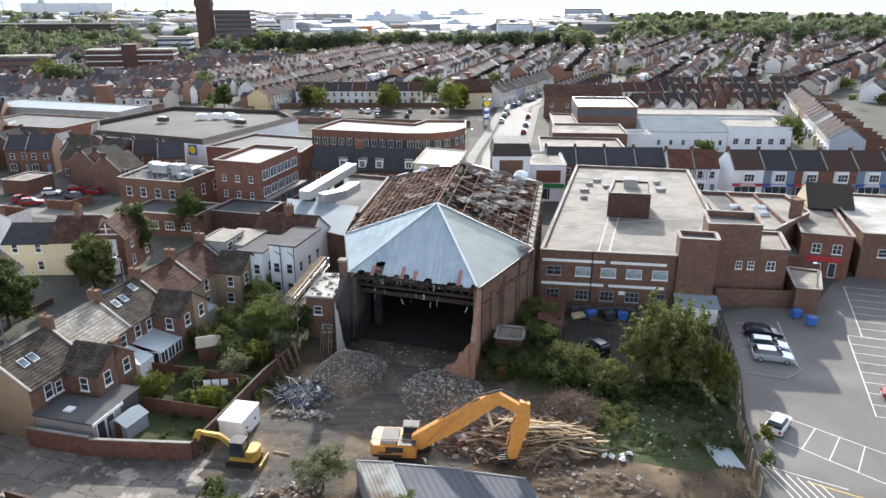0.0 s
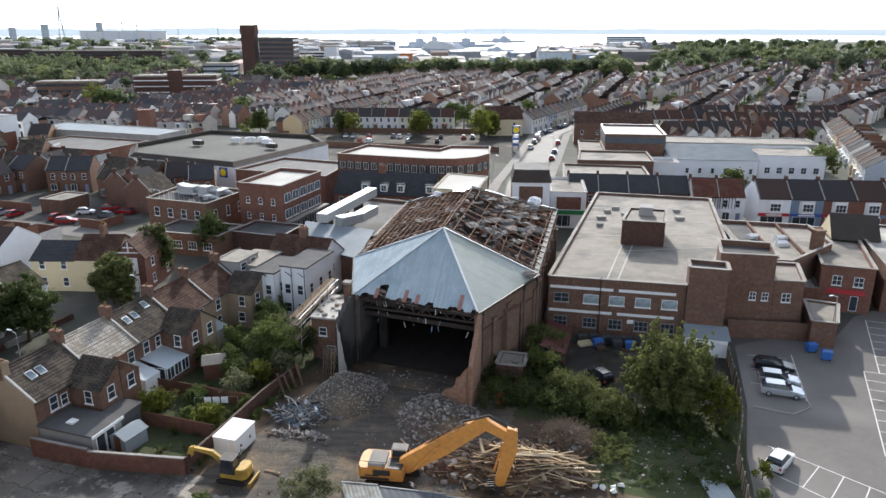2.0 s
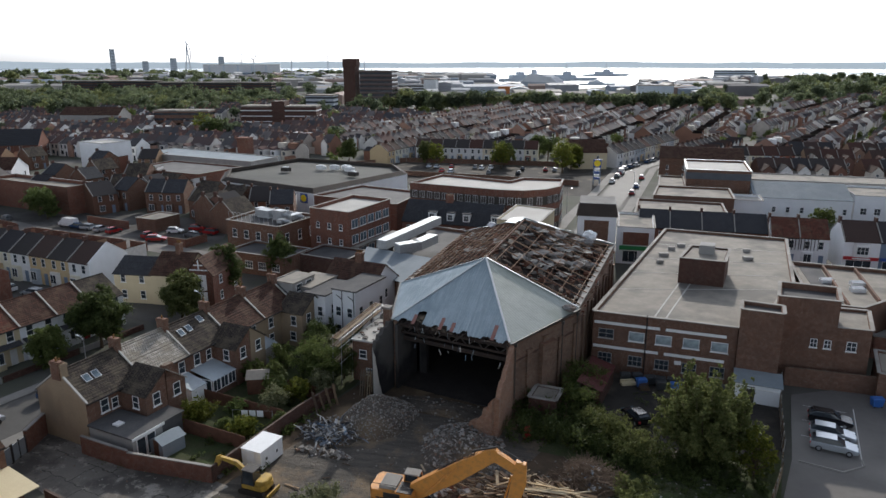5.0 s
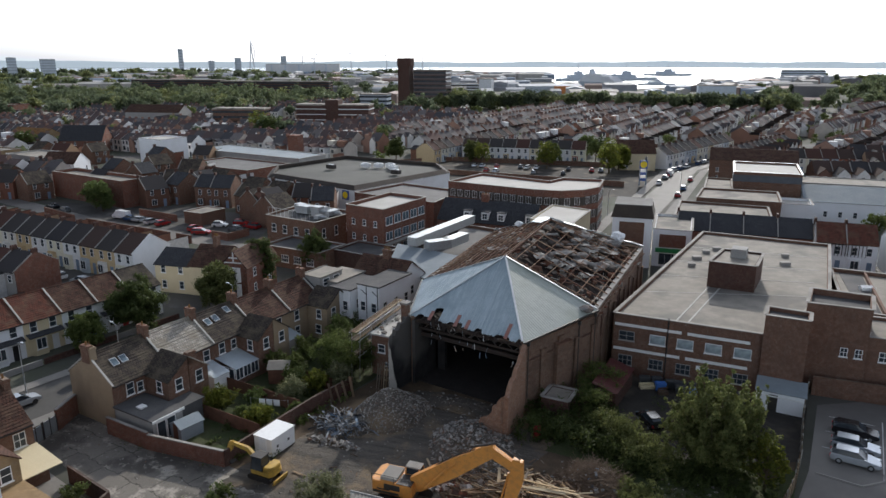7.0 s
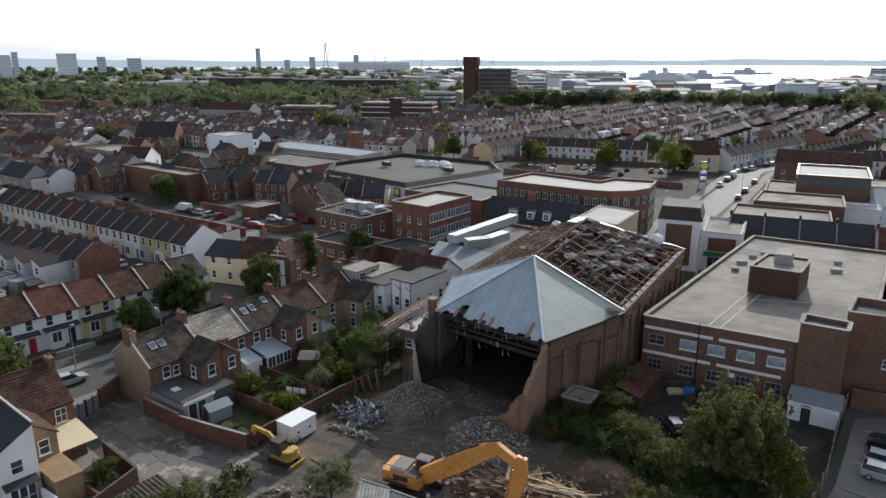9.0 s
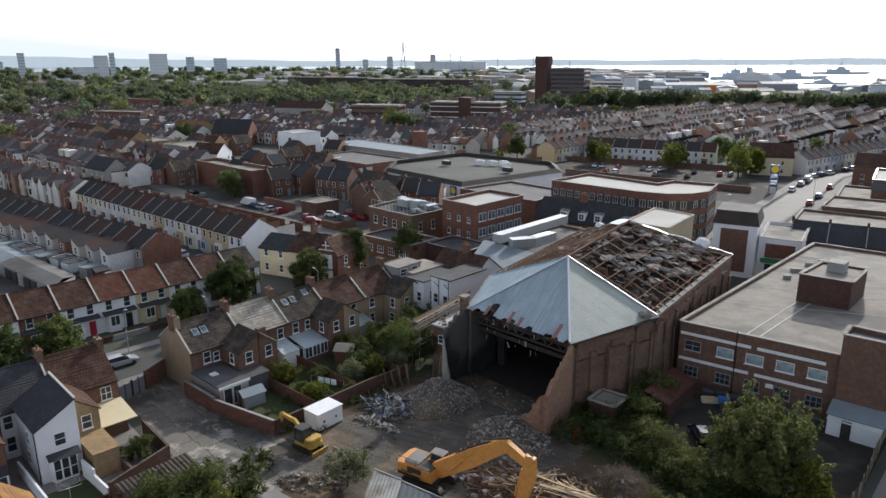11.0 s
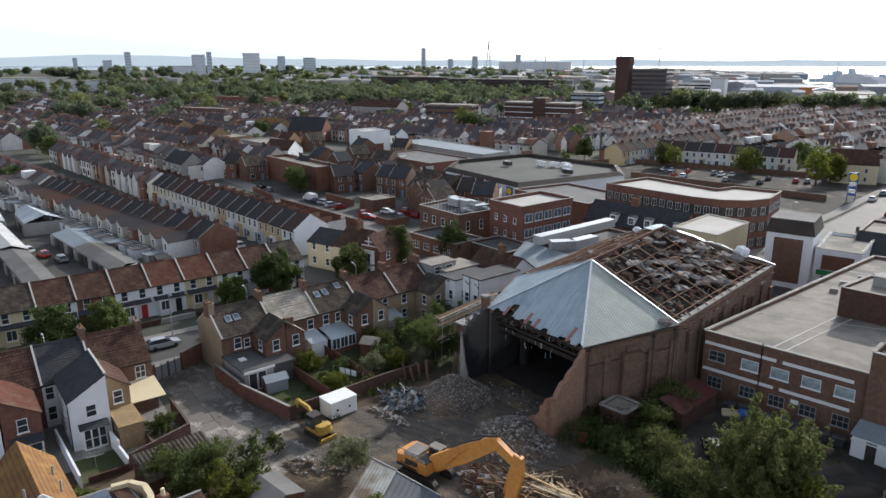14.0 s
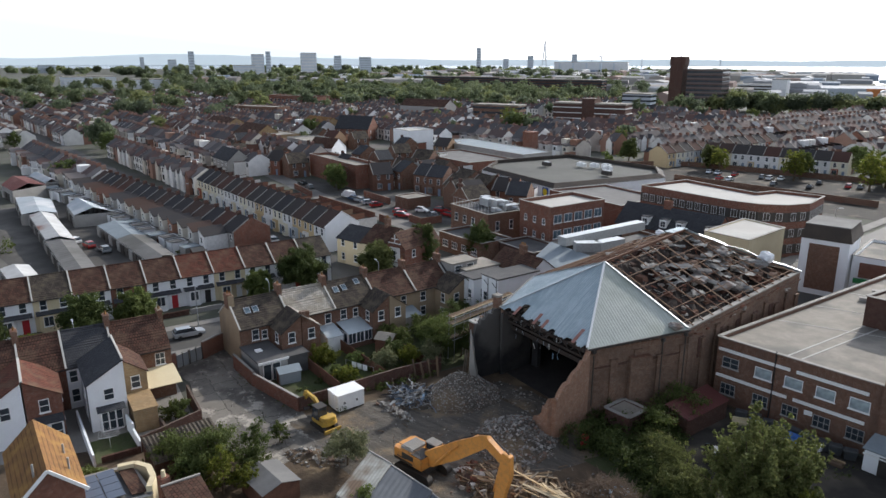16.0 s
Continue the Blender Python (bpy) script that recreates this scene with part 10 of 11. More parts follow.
# garages and sheds behind the terraces
def pitched_shed(pts, eave, ridge, wall, roof, label):
    """A long shed with a low pitched roof; pts run along one long side, then back along the other."""
    t = thing("garage_row", Matrix.Identity(4), label, "garage", "garages")
    walls_of(t, pts, 0, eave, wall, 0.2)
    a, b, c, d = (Vector((*p, 0)) for p in pts)
    m0, m1 = (a + d) / 2 + Vector((0, 0, ridge)), (b + c) / 2 + Vector((0, 0, ridge))
    up = Vector((0, 0, eave + 0.04))
    for p, q in ((a, b), (d, c)):
        bm = bm_new()
        corrugated(bm, p + up, q + up, m1, m0, 36, 0.05)
        part("roof", bm, roof, t)
    n = int((b - a).length / 2.8)
    for i in range(n):
        bm = bm_new()
        p, q = a.lerp(b, (i + 0.12) / n), a.lerp(b, (i + 0.88) / n)
        beam(bm, p + Vector((0, 0, 1.0)), q + Vector((0, 0, 1.0)), 0.5, 2.0)
        part("garage_door", bm, STEEL_DARK if i % 3 else RENDER_GREY, t)
    return t


for pts, eave, ridge, m, l in (([(-104, 70.7), (-81.5, 66.6), (-84.3, 72.6), (-103, 76.6)], 2.2, 2.9, ROOF_GREY, "long row of garages with dark felted roofs"),
                               ([(-119.5, 73.6), (-104.2, 70.8), (-103.2, 76.7), (-118.0, 80.6)], 2.2, 2.9, SHEET_FLAT, "row of garages with pale blue grey sheet roofs"),
                               ([(-113.5, 60.5), (-141, 67.2), (-139.4, 71.9), (-109.2, 64.6)], 2.5, 3.3, SHEET_PATCH, "long workshop with a rusty white sheet roof"),
                               ([(-85.6, 53.6), (-113.3, 60.4), (-109.2, 64.4), (-84.4, 58.3)], 2.3, 2.8, ROOF_GREY, "long row of garages with dark felted roofs"),
                               ([(-130.5, 73.2), (-144, 77), (-144.6, 82.6), (-127.6, 81.4)], 3.0, 4.6, SHEET_PALE, "workshop with a pale pitched sheet roof"),
                               ([(-142, 66), (-166, 72.8), (-156, 78.0), (-138, 72.4)], 2.8, 3.4, SHEET_PALE, "low pale-roofed shed beside the yard"),
                               ([(-173, 74.5), (-186, 76), (-198, 86.5), (-176.4, 84.4)], 3.4, 4.8, ROOF_MAROON, "low hall with a dark red sheet roof"),
                               ([(-200, 92), (-182, 90), (-181, 86), (-199, 88)], 3.2, 4.2, SHEET_PALE, "low shed with a pale ribbed roof"),
                               ([(-98, 47), (-86, 45), (-85, 49.5), (-97, 51.5)], 2.4, 3.0, SHEET_PATCH, "low shed with a patched white roof")):
    pitched_shed(pts, eave, ridge, RENDER_GREY, m, l)
sheet("garage_yard", [(-168, 86), (-137, 80.5), (-92, 72), (-76, 68), (-66, 56), (-74, 48), (-168, 58)], 0.05, YARD_TARMAC, "stained tarmac yard before the garages", "yard")
rng = random.Random(15)
shed_p = garden_shed(-74, 78, 82, 2.6, 2.2, 1.9, TIMBER_DARK, ROOF_FELT, "small shed in a back yard")
for i in range(26):
    x = -70 - i * 3.6 + rng.uniform(-0.8, 0.8)
    y = 75.5 - (x + 70) * 0.1 + rng.uniform(-1.5, 2.0)
    copy_thing(shed_p, pose(x, y, 0.04, 0, 0, 82 + rng.uniform(-8, 8)))
bm = bm_new()
for i in range(20):
    x = -66 - i * 5.0
    y = 74 - (x + 66) * 0.11
    beam(bm, (x, y, 0.85), (x + 1.1, y + 8.5, 0.85), 0.15, 1.7)
rg = random.Random(41)
ext = flat_block("rear_extension", [(0, 0), (3.2, 0), (3.2, 3.4), (0, 3.4)], 2.6, RENDER_WHITE, ROOF_DARKFELT, "flat-roofed rear extension with a dark felt roof", "extension", 0.1, "rear extensions", ROOF_DARKFELT)
lean = flat_block("rear_extension", [(0, 0), (3.0, 0), (3.0, 3.0), (0, 3.0)], 2.4, RENDER_GREY, SHEET_FLAT, "rear lean-to with a grey sheet roof", "extension", 0.06, "rear extensions", SHEET_FLAT)
base = pose(-79.9, 91.5, 0, 0, 0, 174)
lean.matrix_world = base @ pose(4.2, 13.2, 0)
ext.matrix_world = base @ pose(9.2, 13.4, 0)
for i in range(2, 24):
    copy_thing(ext if i % 3 else lean, base @ pose(4.2 + i * 5.0 + rg.uniform(-1, 1), 13.2 + rg.uniform(-0.6, 1.0), 0))
single("yard_walls", bm, BRICK_DARK, "brick walls dividing the back yards", "wall", "structure")

# side road and parking yards behind the long terrace
strip("side_road", [(-230, 172), (-175, 155), (-145.5, 145.6), (-114, 134.7), (-94.3, 130.9), (-77.7, 127.1), (-56, 121), (-34, 117)], 5.5, 0.06, ASPHALT, "pale grey tarmac side road behind the terrace")
sheet("parking_yard", [(-150, 152), (-118, 138.5), (-76, 129.6), (-66, 133), (-72, 152), (-100, 156), (-125, 152)], 0.045, YARD_TARMAC, "tarmac parking yard between brick buildings", "yard")
flat_block("yard_hut", [(-91.2, 140.2), (-85.4, 139.0), (-83.6, 146.0), (-89.6, 147.2)], 2.9, BRICK_BROWN, ROOF_FELT, "low brick hut with a grey flat roof", parapet=0.15)
bm = bm_new()
for p, q in (((-82, 125.2), (-77.4, 124.2)), ((-76.0, 129.6), (-71.0, 128.4)), ((-71, 128.4), (-69.4, 134)), ((-108, 144.5), (-94, 141)), ((-133, 139), (-118, 133.5)), ((-112, 131.2), (-96, 128)), ((-96, 128), (-84, 125.6))):
    beam(bm, (*p, 0.9), (*q, 0.9), 0.25, 1.8)
single("yard_wall", bm, BRICK_RED, "low red brick walls round the parking yards", "wall", "structure")
tree(-120.4, 145.5, 8.0, 3.6, LEAF_DARK, "dark leafy tree beside the red depot", 330, 0.4, 200, group="town trees", lobes=12, trunk=0.14)

bank("garden_bushes", [(-80 - i * 2.1, 76.5 + i * 0.22 + (i * 7 % 5) * 0.7) for i in range(36) if i % 4], 1.0, 0.8, LEAF_MID, "bushes and weeds in the narrow back yards", 401, 110, 0.3)
bank("garden_bushes", [(-118 - (i % 5) * 3.2, 55 - (i // 5) * 2.6 - (i * 3 % 4)) for i in range(15)], 2.2, 1.8, LEAF_MID, "bushes behind the workshops", 403, 60, 0.4)
bank("garden_bushes", [(-150 - (i % 6) * 2.6, 86 + (i // 6) * 2.2 + (i * 3 % 4)) for i in range(18)], 2.6, 1.9, LEAF_BRIGHT, "tall bushes between the workshops", 404, 60, 0.4)
bank("garden_bushes", [(-66 - i * 2.6, 66 - i * 0.9 + (i * 5 % 4) * 1.2) for i in range(12)], 1.2, 1.0, LEAF_DARK, "bushes behind the street terrace", 402, 90, 0.3)
# parked cars and vans in the streets
rng = random.Random(9)
paints = (PAINT_WHITE, PAINT_SILVER, PAINT_BLACK, PAINT_BLUE, PAINT_RED, PAINT_GREY)
names = ("white", "silver", "black", "dark blue", "red", "grey")
street_cars = [(-49.6, 55.4, 73), (-47.4, 63.5, 73), (-50.4, 50.6, 73), (-45.6, 69.4, 73), (-52.4, 44.0, 73), (-43.2, 86, 73), (-40.4, 95, 73), (-36.5, 109, 73)]
street_cars += [(-72 - i * 6.2, 91.2 + i * 1.0 + 2.0, 170) for i in range(12)] + [(-75 - i * 7.1, 87.0 + i * 1.05, 170) for i in range(9)]
street_cars += [(24.0 + i * 0.9 + rng.uniform(-0.3, 0.3), 212 + i * 6.0, 82) for i in (0, 2, 5)] + [(23.2 + i * 2.3, 262 + i * 5.0, 66) for i in (0, 1, 2, 4, 5, 7)] + [(17.6 + i * 0.9, 226 + i * 6.0, 82) for i in (1, 3, 4)]
street_cars += [(-48 + i * 2.9 + rng.uniform(-0.3, 0.3), 253 + rng.uniform(-0.8, 0.8), 92 + rng.uniform(-4, 4)) for i in (0, 1, 3, 6, 7, 8, 12, 15, 16)] + [(-44 + i * 3.4, 242 + rng.uniform(-1, 1), 90) for i in (1, 2, 6, 9)] + [(-104 - i * 6.0, 68 - i * 0.5, 170 + i * 7) for i in range(5)]
street_cars += [(-106.2, 138.4, 165), (-103.2, 137.9, 170), (-98.4, 137.1, 75), (-94.6, 136.4, 75), (-80.4, 131.8, 20), (-80.6, 139.3, 15), (-74.8, 136.6, 160), (-136, 144.3, 165), (-129.5, 141.8, 165), (-77, 142.6, 15), (-72.4, 140, 170), (-84, 134.4, 75)]
street_cars += [(-88 + i * 7.3, 113.0 - i * 1.1, 169) for i in range(5)]
first = {}
for i, (x, y, a) in enumerate(street_cars):
    k = 3 if i in (1, 3) else rng.randrange(6)
    kind = "estate" if i % 3 == 0 else "hatch"
    if (k, kind) not in first:
        first[k, kind] = car(x, y, a, paints[k], names[k] + " car parked at the kerb", kind, True)
    else:
        copy_thing(first[k, kind], pose(x, y, 0.06, 0, 0, a))
car(-109.5, 139.8, 168, PAINT_WHITE, "white panel van parked in a yard", "van")
car(21.8, 252, 82, PAINT_WHITE, "white panel van in the street", "van", True)
sheet("supermarket_car_park", [(-52, 216), (14, 205), (19, 246), (18, 262), (-60, 264), (-90, 240)], 0.055, YARD_MAT, "dark tarmac car park behind the supermarket", "car park")
wl_b = bm_new()
for p, q in (((-60, 264.6), (16, 266.0)), ((-52, 232), (8, 224)), ((-90, 240), (-60, 264))):
    beam(wl_b, (*p, 0.9), (*q, 0.9), 0.25, 1.8)
single("car_park_wall", wl_b, BRICK_BROWN, "brick boundary wall round the supermarket car park", "wall", "structure")
for i, (x, y, h, r, m) in enumerate(((-51, 262, 9.0, 4.2, LEAF_BRIGHT), (-21, 261, 9.5, 4.6, LEAF_MID), (4, 259, 10.0, 5.0, LEAF_YELLOW), (-12, 300, 8.0, 4.5, LEAF_DARK), (-3, 297, 7.0, 3.6, LEAF_DARK), (-83, 262, 9.0, 4.0, LEAF_MID))):
    tree(x, y, h, r, m, "round-headed tree by the supermarket car park", 300 + i, 0.6, 120, group="car park trees", lobes=14, trunk=0.14)
bank("hedge", [(-50 + i * 2.2, 266.8 + (i % 3) * 0.6) for i in range(30)], 1.6, 1.2, LEAF_DARK, "hedge behind the supermarket car park", 301, 60, 0.4)

# supermarket pole sign
ps = thing("pole_sign", pose(13.4, 229, 0, 0, 0, 8), "tall blue and yellow supermarket pole sign", "sign")
for x in (-1.0, 1.0):
    bm = bm_new()
    box(bm, x - 0.15, x + 0.15, -0.18, 0.18, 0, 5.4)
    part("post", bm, SHOP_BLUE, ps)
bm = bm_new()
box(bm, -1.25, 1.25, -0.25, 0.25, 5.4, 8.0)
bmesh.ops.bevel(bm, geom=bm.edges[:], offset=0.06, segments=2, affect="EDGES")
part("sign_panel", bm, SIGN_BLUE, ps)
bm = bm_new()
tube(bm, (0, -0.34, 6.7), (0, -0.26, 6.7), 1.05, 1.05, 24)
part("sign_disc", bm, SIGN_YELLOW, ps)
for i in range(4):
    bm = bm_new()
    box(bm, -0.84, 0.84, -0.12, 0.12, 1.5 + i * 0.95, 2.3 + i * 0.95)
    part("notice_board", bm, WHITE if i % 2 else SIGN_BLUE, ps)
# street lamps
lamp = thing("street_lamp", pose(-44.6, 66, 0.1, 0, 0, 163), "tall grey steel street lamp", "lamp post", "street lamps")
bm = bm_new()
tube(bm, (0, 0, 0), (0, 0, 6.5), 0.08, 0.05, 8)
tube(bm, (0, 0, 6.5), (0.9, 0, 6.75), 0.05, 0.04, 6)
part("post", bm, GREY_METAL, lamp)
bm = bm_new()
box(bm, 0.7, 1.3, -0.12, 0.12, 6.68, 6.8)
part("lantern", bm, GREY_METAL, lamp)
for x, y, a in ((-51.4, 58, -17), (-40, 84, 163), (-49, 40, 163), (6.4, 180, 0), (24.5, 215, 180), (-100, 96, 80), (-130, 101, 80), (49.5, 84, 200)):
    copy_thing(lamp, pose(x, y, 0.1, 0, 0, a))

# ---- town beyond: rows of houses ----


class Town:
    """Rows of plain terrace houses, gathered as joined walls, roofs and windows."""

    def __init__(self):
        self.walls, self.roofs, self.glass, self.stacks = ([], []), ([], []), ([], []), ([], [])

    def add(self, store, verts, faces):
        b = len(store[0])
        store[0].extend(verts)
        store[1].extend(tuple(i + b for i in f) for f in faces)

    def block(self, store, m, x0, x1, y0, y1, z0, z1):
        v = [m @ Vector(p) for p in ((x0, y0, z0), (x1, y0, z0), (x1, y1, z0), (x0, y1, z0), (x0, y0, z1), (x1, y0, z1), (x1, y1, z1), (x0, y1, z1))]
        self.add(store, [tuple(p) for p in v], [(0, 1, 5, 4), (1, 2, 6, 5), (2, 3, 7, 6), (3, 0, 4, 7), (4, 5, 6, 7)])

    def home(self, m, w, d, eave, ridge, rng, windows=True, rear=True):
        v = [m @ Vector(p) for p in ((0, 0, 0), (w, 0, 0), (w, d, 0), (0, d, 0), (0, 0, eave), (w, 0, eave), (w, d, eave), (0, d, eave), (0, d / 2, ridge - 0.05), (w, d / 2, ridge - 0.05))]
        self.add(self.walls, [tuple(p) for p in v], [(0, 1, 5, 4), (2, 3, 7, 6), (1, 2, 6, 9, 5), (3, 0, 4, 8, 7)])
        o = 0.3
        v = [m @ Vector(p) for p in ((0, -o, eave - 0.1), (w, -o, eave - 0.1), (w, d / 2, ridge), (0, d / 2, ridge), (0, d + o, eave - 0.1), (w, d + o, eave - 0.1))]
        self.add(self.roofs, [tuple(p) for p in v], [(0, 1, 2, 3), (3, 2, 5, 4)])
        self.block(self.stacks, m, -0.3, 0.3, d / 2 - 0.6, d / 2 + 0.6, ridge - 0.5, ridge + 0.9)
        if rear:
            l = rng.uniform(3, 5)
            self.block(self.walls, m, w * 0.5, w - 0.05, d, d + l, 0, 4.8)
            v = [m @ Vector(p) for p in ((w * 0.5 - 0.1, d, 4.7), (w, d, 5.9), (w, d + l, 5.9), (w * 0.5 - 0.1, d + l, 4.7), (w, d + l, 4.7))]
            self.add(self.roofs, [tuple(p) for p in v], [(0, 1, 2, 3), (3, 2, 4)])
            if windows:
                self.block(self.glass, m, w * 0.6, w * 0.85, d + l - 0.02, d + l + 0.05, 2.9, 4.2)
            if rng.random() < 0.4:
                self.block(self.walls, m, 0.2, w * 0.5, d, d + l + rng.uniform(0, 3), 0, 2.6)
            if rng.random() < 0.14:
                self.block(self.walls, m, w * 0.15, w * 0.85, d * 0.58, d - 0.3, eave, ridge - 0.2)
        if rng.random() < 0.6:
            c, hw, pr = w * 0.36, rng.uniform(1.2, 1.75), rng.uniform(0.5, 1.0)
            v = [m @ Vector(p) for p in ((c - hw, -pr, 0), (c + hw, -pr, 0), (c + hw, 0.1, 0), (c - hw, 0.1, 0), (c - hw, -pr, eave - 0.3), (c + hw, -pr, eave - 0.3), (c + hw, 0.1, eave - 0.3), (c - hw, 0.1, eave - 0.3), (c, -pr, eave + hw))]
            self.add(self.walls, [tuple(p) for p in v], [(0, 1, 5, 8, 4), (1, 2, 6, 5), (3, 0, 4, 7)])
            v = [m @ Vector(p) for p in ((c - hw - 0.15, -pr - 0.15, eave - 0.4), (c, -pr - 0.15, eave + hw + 0.08), (c + hw + 0.15, -pr - 0.15, eave - 0.4), (c - hw - 0.15, 2.2, eave - 0.4), (c, 2.2, eave + hw + 0.08), (c + hw + 0.15, 2.2, eave - 0.4))]
            self.add(self.roofs, [tuple(p) for p in v], [(0, 1, 4, 3), (1, 2, 5, 4)])
        if windows:
            for x, z, ww, hh in ((w * 0.27, 3.2, 0.95, 1.5), (w * 0.73, 3.2, 0.95, 1.5), (w * 0.3, 0.8, 1.5, 1.6), (w * 0.78, 0.05, 0.85, 2.0)):
                self.block(self.glass, m, x - ww / 2, x + ww / 2, -0.06, 0.02, z, z + hh)
            self.block(self.glass, m, w * 0.12, w * 0.35, d - 0.02, d + 0.06, 3.1, 4.4)

    def district(self, ox, oy, turn, rows, length, seed, pair=40.0, gap=0.06, windows=True, keep=None):
        rng = random.Random(seed)
        base = pose(ox, oy, 0, 0, 0, turn)
        for r in range(rows):
            y0 = r * pair
            for k, (yy, flip) in enumerate(((0.0, False), (17.5, True))):
                x = rng.uniform(-6, 6)
                w = rng.uniform(4.8, 5.6)
                left, dy, da, eave, ridge = 0, 0.0, 0.0, 5.3, 8.1
                while x < length:
                    if left <= 0:
                        left, dy, da = rng.randrange(3, 11), rng.uniform(-2.6, 2.6), rng.uniform(-5.0, 5.0)
                        eave = rng.uniform(4.7, 6.0)
                        ridge = eave + rng.uniform(2.4, 3.3)
                        w = rng.uniform(4.5, 6.0)
                        x += rng.choice((0, 0, 2.0, 5.0, 9.0))
                    left -= 1
                    if rng.random() > gap:
                        if flip:
                            m = base @ pose(x + w, y0 + yy + dy + 8, 0, 0, 0, 180 + da)
                        else:
                            m = base @ pose(x, y0 + yy + dy, 0, 0, 0, da)
                        q = m.translation
                        if keep is None or keep(q.x, q.y):
                            self.home(m, w - 0.04, 8.0, eave + rng.uniform(-0.1, 0.1), ridge + rng.uniform(-0.15, 0.15), rng, windows)
                        if rng.random() < 0.05:
                            x += rng.uniform(4, 12)
                    x += w

    def row(self, x, y, turn, n, w, seed):
        """One plain row along a straight line."""
        rng = random.Random(seed)
        for i in range(n):
            self.home(pose(x, y, 0, 0, 0, turn) @ pose(i * w, 0, 0), w - 0.04, 8.0, 5.2 + rng.uniform(-0.1, 0.1), 7.8 + rng.uniform(-0.15, 0.15), rng)

    def finish(self, label):
        tagged(new("town_walls", raw("town_walls", *self.walls, WALL_FAR)), "rendered and brick walls of " + label, "houses", "", "stuff")
        tagged(new("town_roofs", raw("town_roofs", *self.roofs, ROOF_HAZED)), "brown and grey pitched roofs of " + label, "roofs", "", "stuff")
        tagged(new("town_chimneys", raw("town_chimneys", *self.stacks, BRICK_HAZED)), "brick chimney stacks of " + label, "chimneys", "", "stuff")
        tagged(new("town_windows", raw("town_windows", *self.glass, GLASS)), "dark windows and doors of " + label, "windows", "", "stuff")


def centre_ok(x, y):
    u = (22 - x) * 0.974 + (y - 284) * 0.225
    v = (20.4 - x) * 0.906 + (y - 266) * 0.423
    if -62 < x < 22 and y < 296 or v < 17 and y < 352 or 68 < u < 95 and y < 336:
        return False
    return -125 < x < 60 + (y - 264) * 0.27 and y > 262 and not (x < -95 and y > 480) and y < 552


def right_near(x, y):
    return 64 + (y - 264) * 0.27 < x < 126 + (y - 300) * 0.58 and y > 303


def right_far(x, y):
    return (y > 264 and x > 130 + max(0, y - 300) * 0.58) or (x > 178 and 95 < y <= 264)


def left_ok(x, y):
    if x > -100 or y < 70 or -300 < x < -60 and 70 < y < 146 + (-x - 60) * 0.12 - 8:
        return False
    if -232 < x < -150 and 340 < y < 430 or -156 < x < -92 and 140 < y < 262 or -232 < x < -154 and 176 < y < 244:
        return False
    return True


def near_left_ok(x, y):
    return x < -66 and y < 44 or (x < -215 and y < 84)


town = Town()
town.district(88.0, 233, 77, 6, 345, 1, pair=38, keep=centre_ok)
town.district(190, 225, 66, 7, 520, 2, pair=38, keep=lambda x, y: right_near(x, y) and y < 690)
town.district(620, -60, 54, 17, 760, 12, pair=39, keep=lambda x, y: right_far(x, y) and y < 660 and x < 640)
town.row(152.0, 170.0, 74, 17, 5.4, 31)
town.finish("terrace streets beyond the shops")
town = Town()
town.district(-440, 172, -10, 9, 345, 4, keep=left_ok)
town.district(-700, 170, -10, 6, 420, 5, keep=lambda x, y: x < -300)
town.district(-420, -20, -9, 3, 400, 6, keep=near_left_ok)
town.district(-900, 60, -9, 6, 420, 8, windows=False, keep=lambda x, y: x < -560)
town.row(-246.0, 133.5, -11.5, 20, 5.1, 32)
town.row(-166.0, 101.0, 172, 18, 5.0, 33)
town.finish("terrace streets to the west")
town = Town()
town.district(60, 700, -4, 5, 520, 9, windows=False, keep=lambda x, y: x > 240 and y < 900)
town.district(-300, 440, -12, 4, 150, 10, keep=lambda x, y: x < -215)
town.finish("farther terrace streets")

# ---- tall and large buildings far off ----


def tower_block(name, x, y, turn, w, d, h, wall, label, floors=0, band=None, n=6, category="tower block", group=""):
    t = thing(name, pose(x, y, 0, 0, 0, turn), label, category, group)
    bm = bm_new()
    box(bm, -w / 2, w / 2, -d / 2, d / 2, 0, h)
    part("wall", bm, wall, t)
    bm = bm_new()
    box(bm, -w / 2 - 0.3, w / 2 + 0.3, -d / 2 - 0.3, d / 2 + 0.3, h, h + 0.8)
    part("flat_roof", bm, ROOF_FELT, t)
    for i in range(floors):
        z = h * (i + 0.35) / floors
        bm = bm_new()
        box(bm, -w / 2 - 0.12, w / 2 + 0.12, -d / 2 - 0.12, d / 2 + 0.12, z, z + h / floors * 0.42)
        part("window_band", bm, band or GLASS, t)
    return t


# Colours of far buildings and ships, paled to stand for distance haze.
SKIN_DARK = worn("tower_skin", (0.17, 0.13, 0.12), (0.13, 0.105, 0.1), 0.1, 0.7, 0.6, 0.02)
HAZED_PALE = worn("hazed_pale", (0.74, 0.74, 0.74), (0.66, 0.66, 0.67), 0.05, 0.85, 0.4, 0.0)
HAZED_BLUE = worn("hazed_blue_grey", (0.62, 0.67, 0.72), (0.55, 0.6, 0.65), 0.05, 0.85, 0.4, 0.0)
HAZED_GREY = worn("hazed_grey", (0.42, 0.46, 0.5), (0.37, 0.41, 0.45), 0.05, 0.8, 0.4, 0.0)
tb = tower_block("brown_tower", -165, 560, 0, 27, 16, 30.5, SKIN_DARK, "dark brown office tower slab with bands of glass", 9, GLASS)
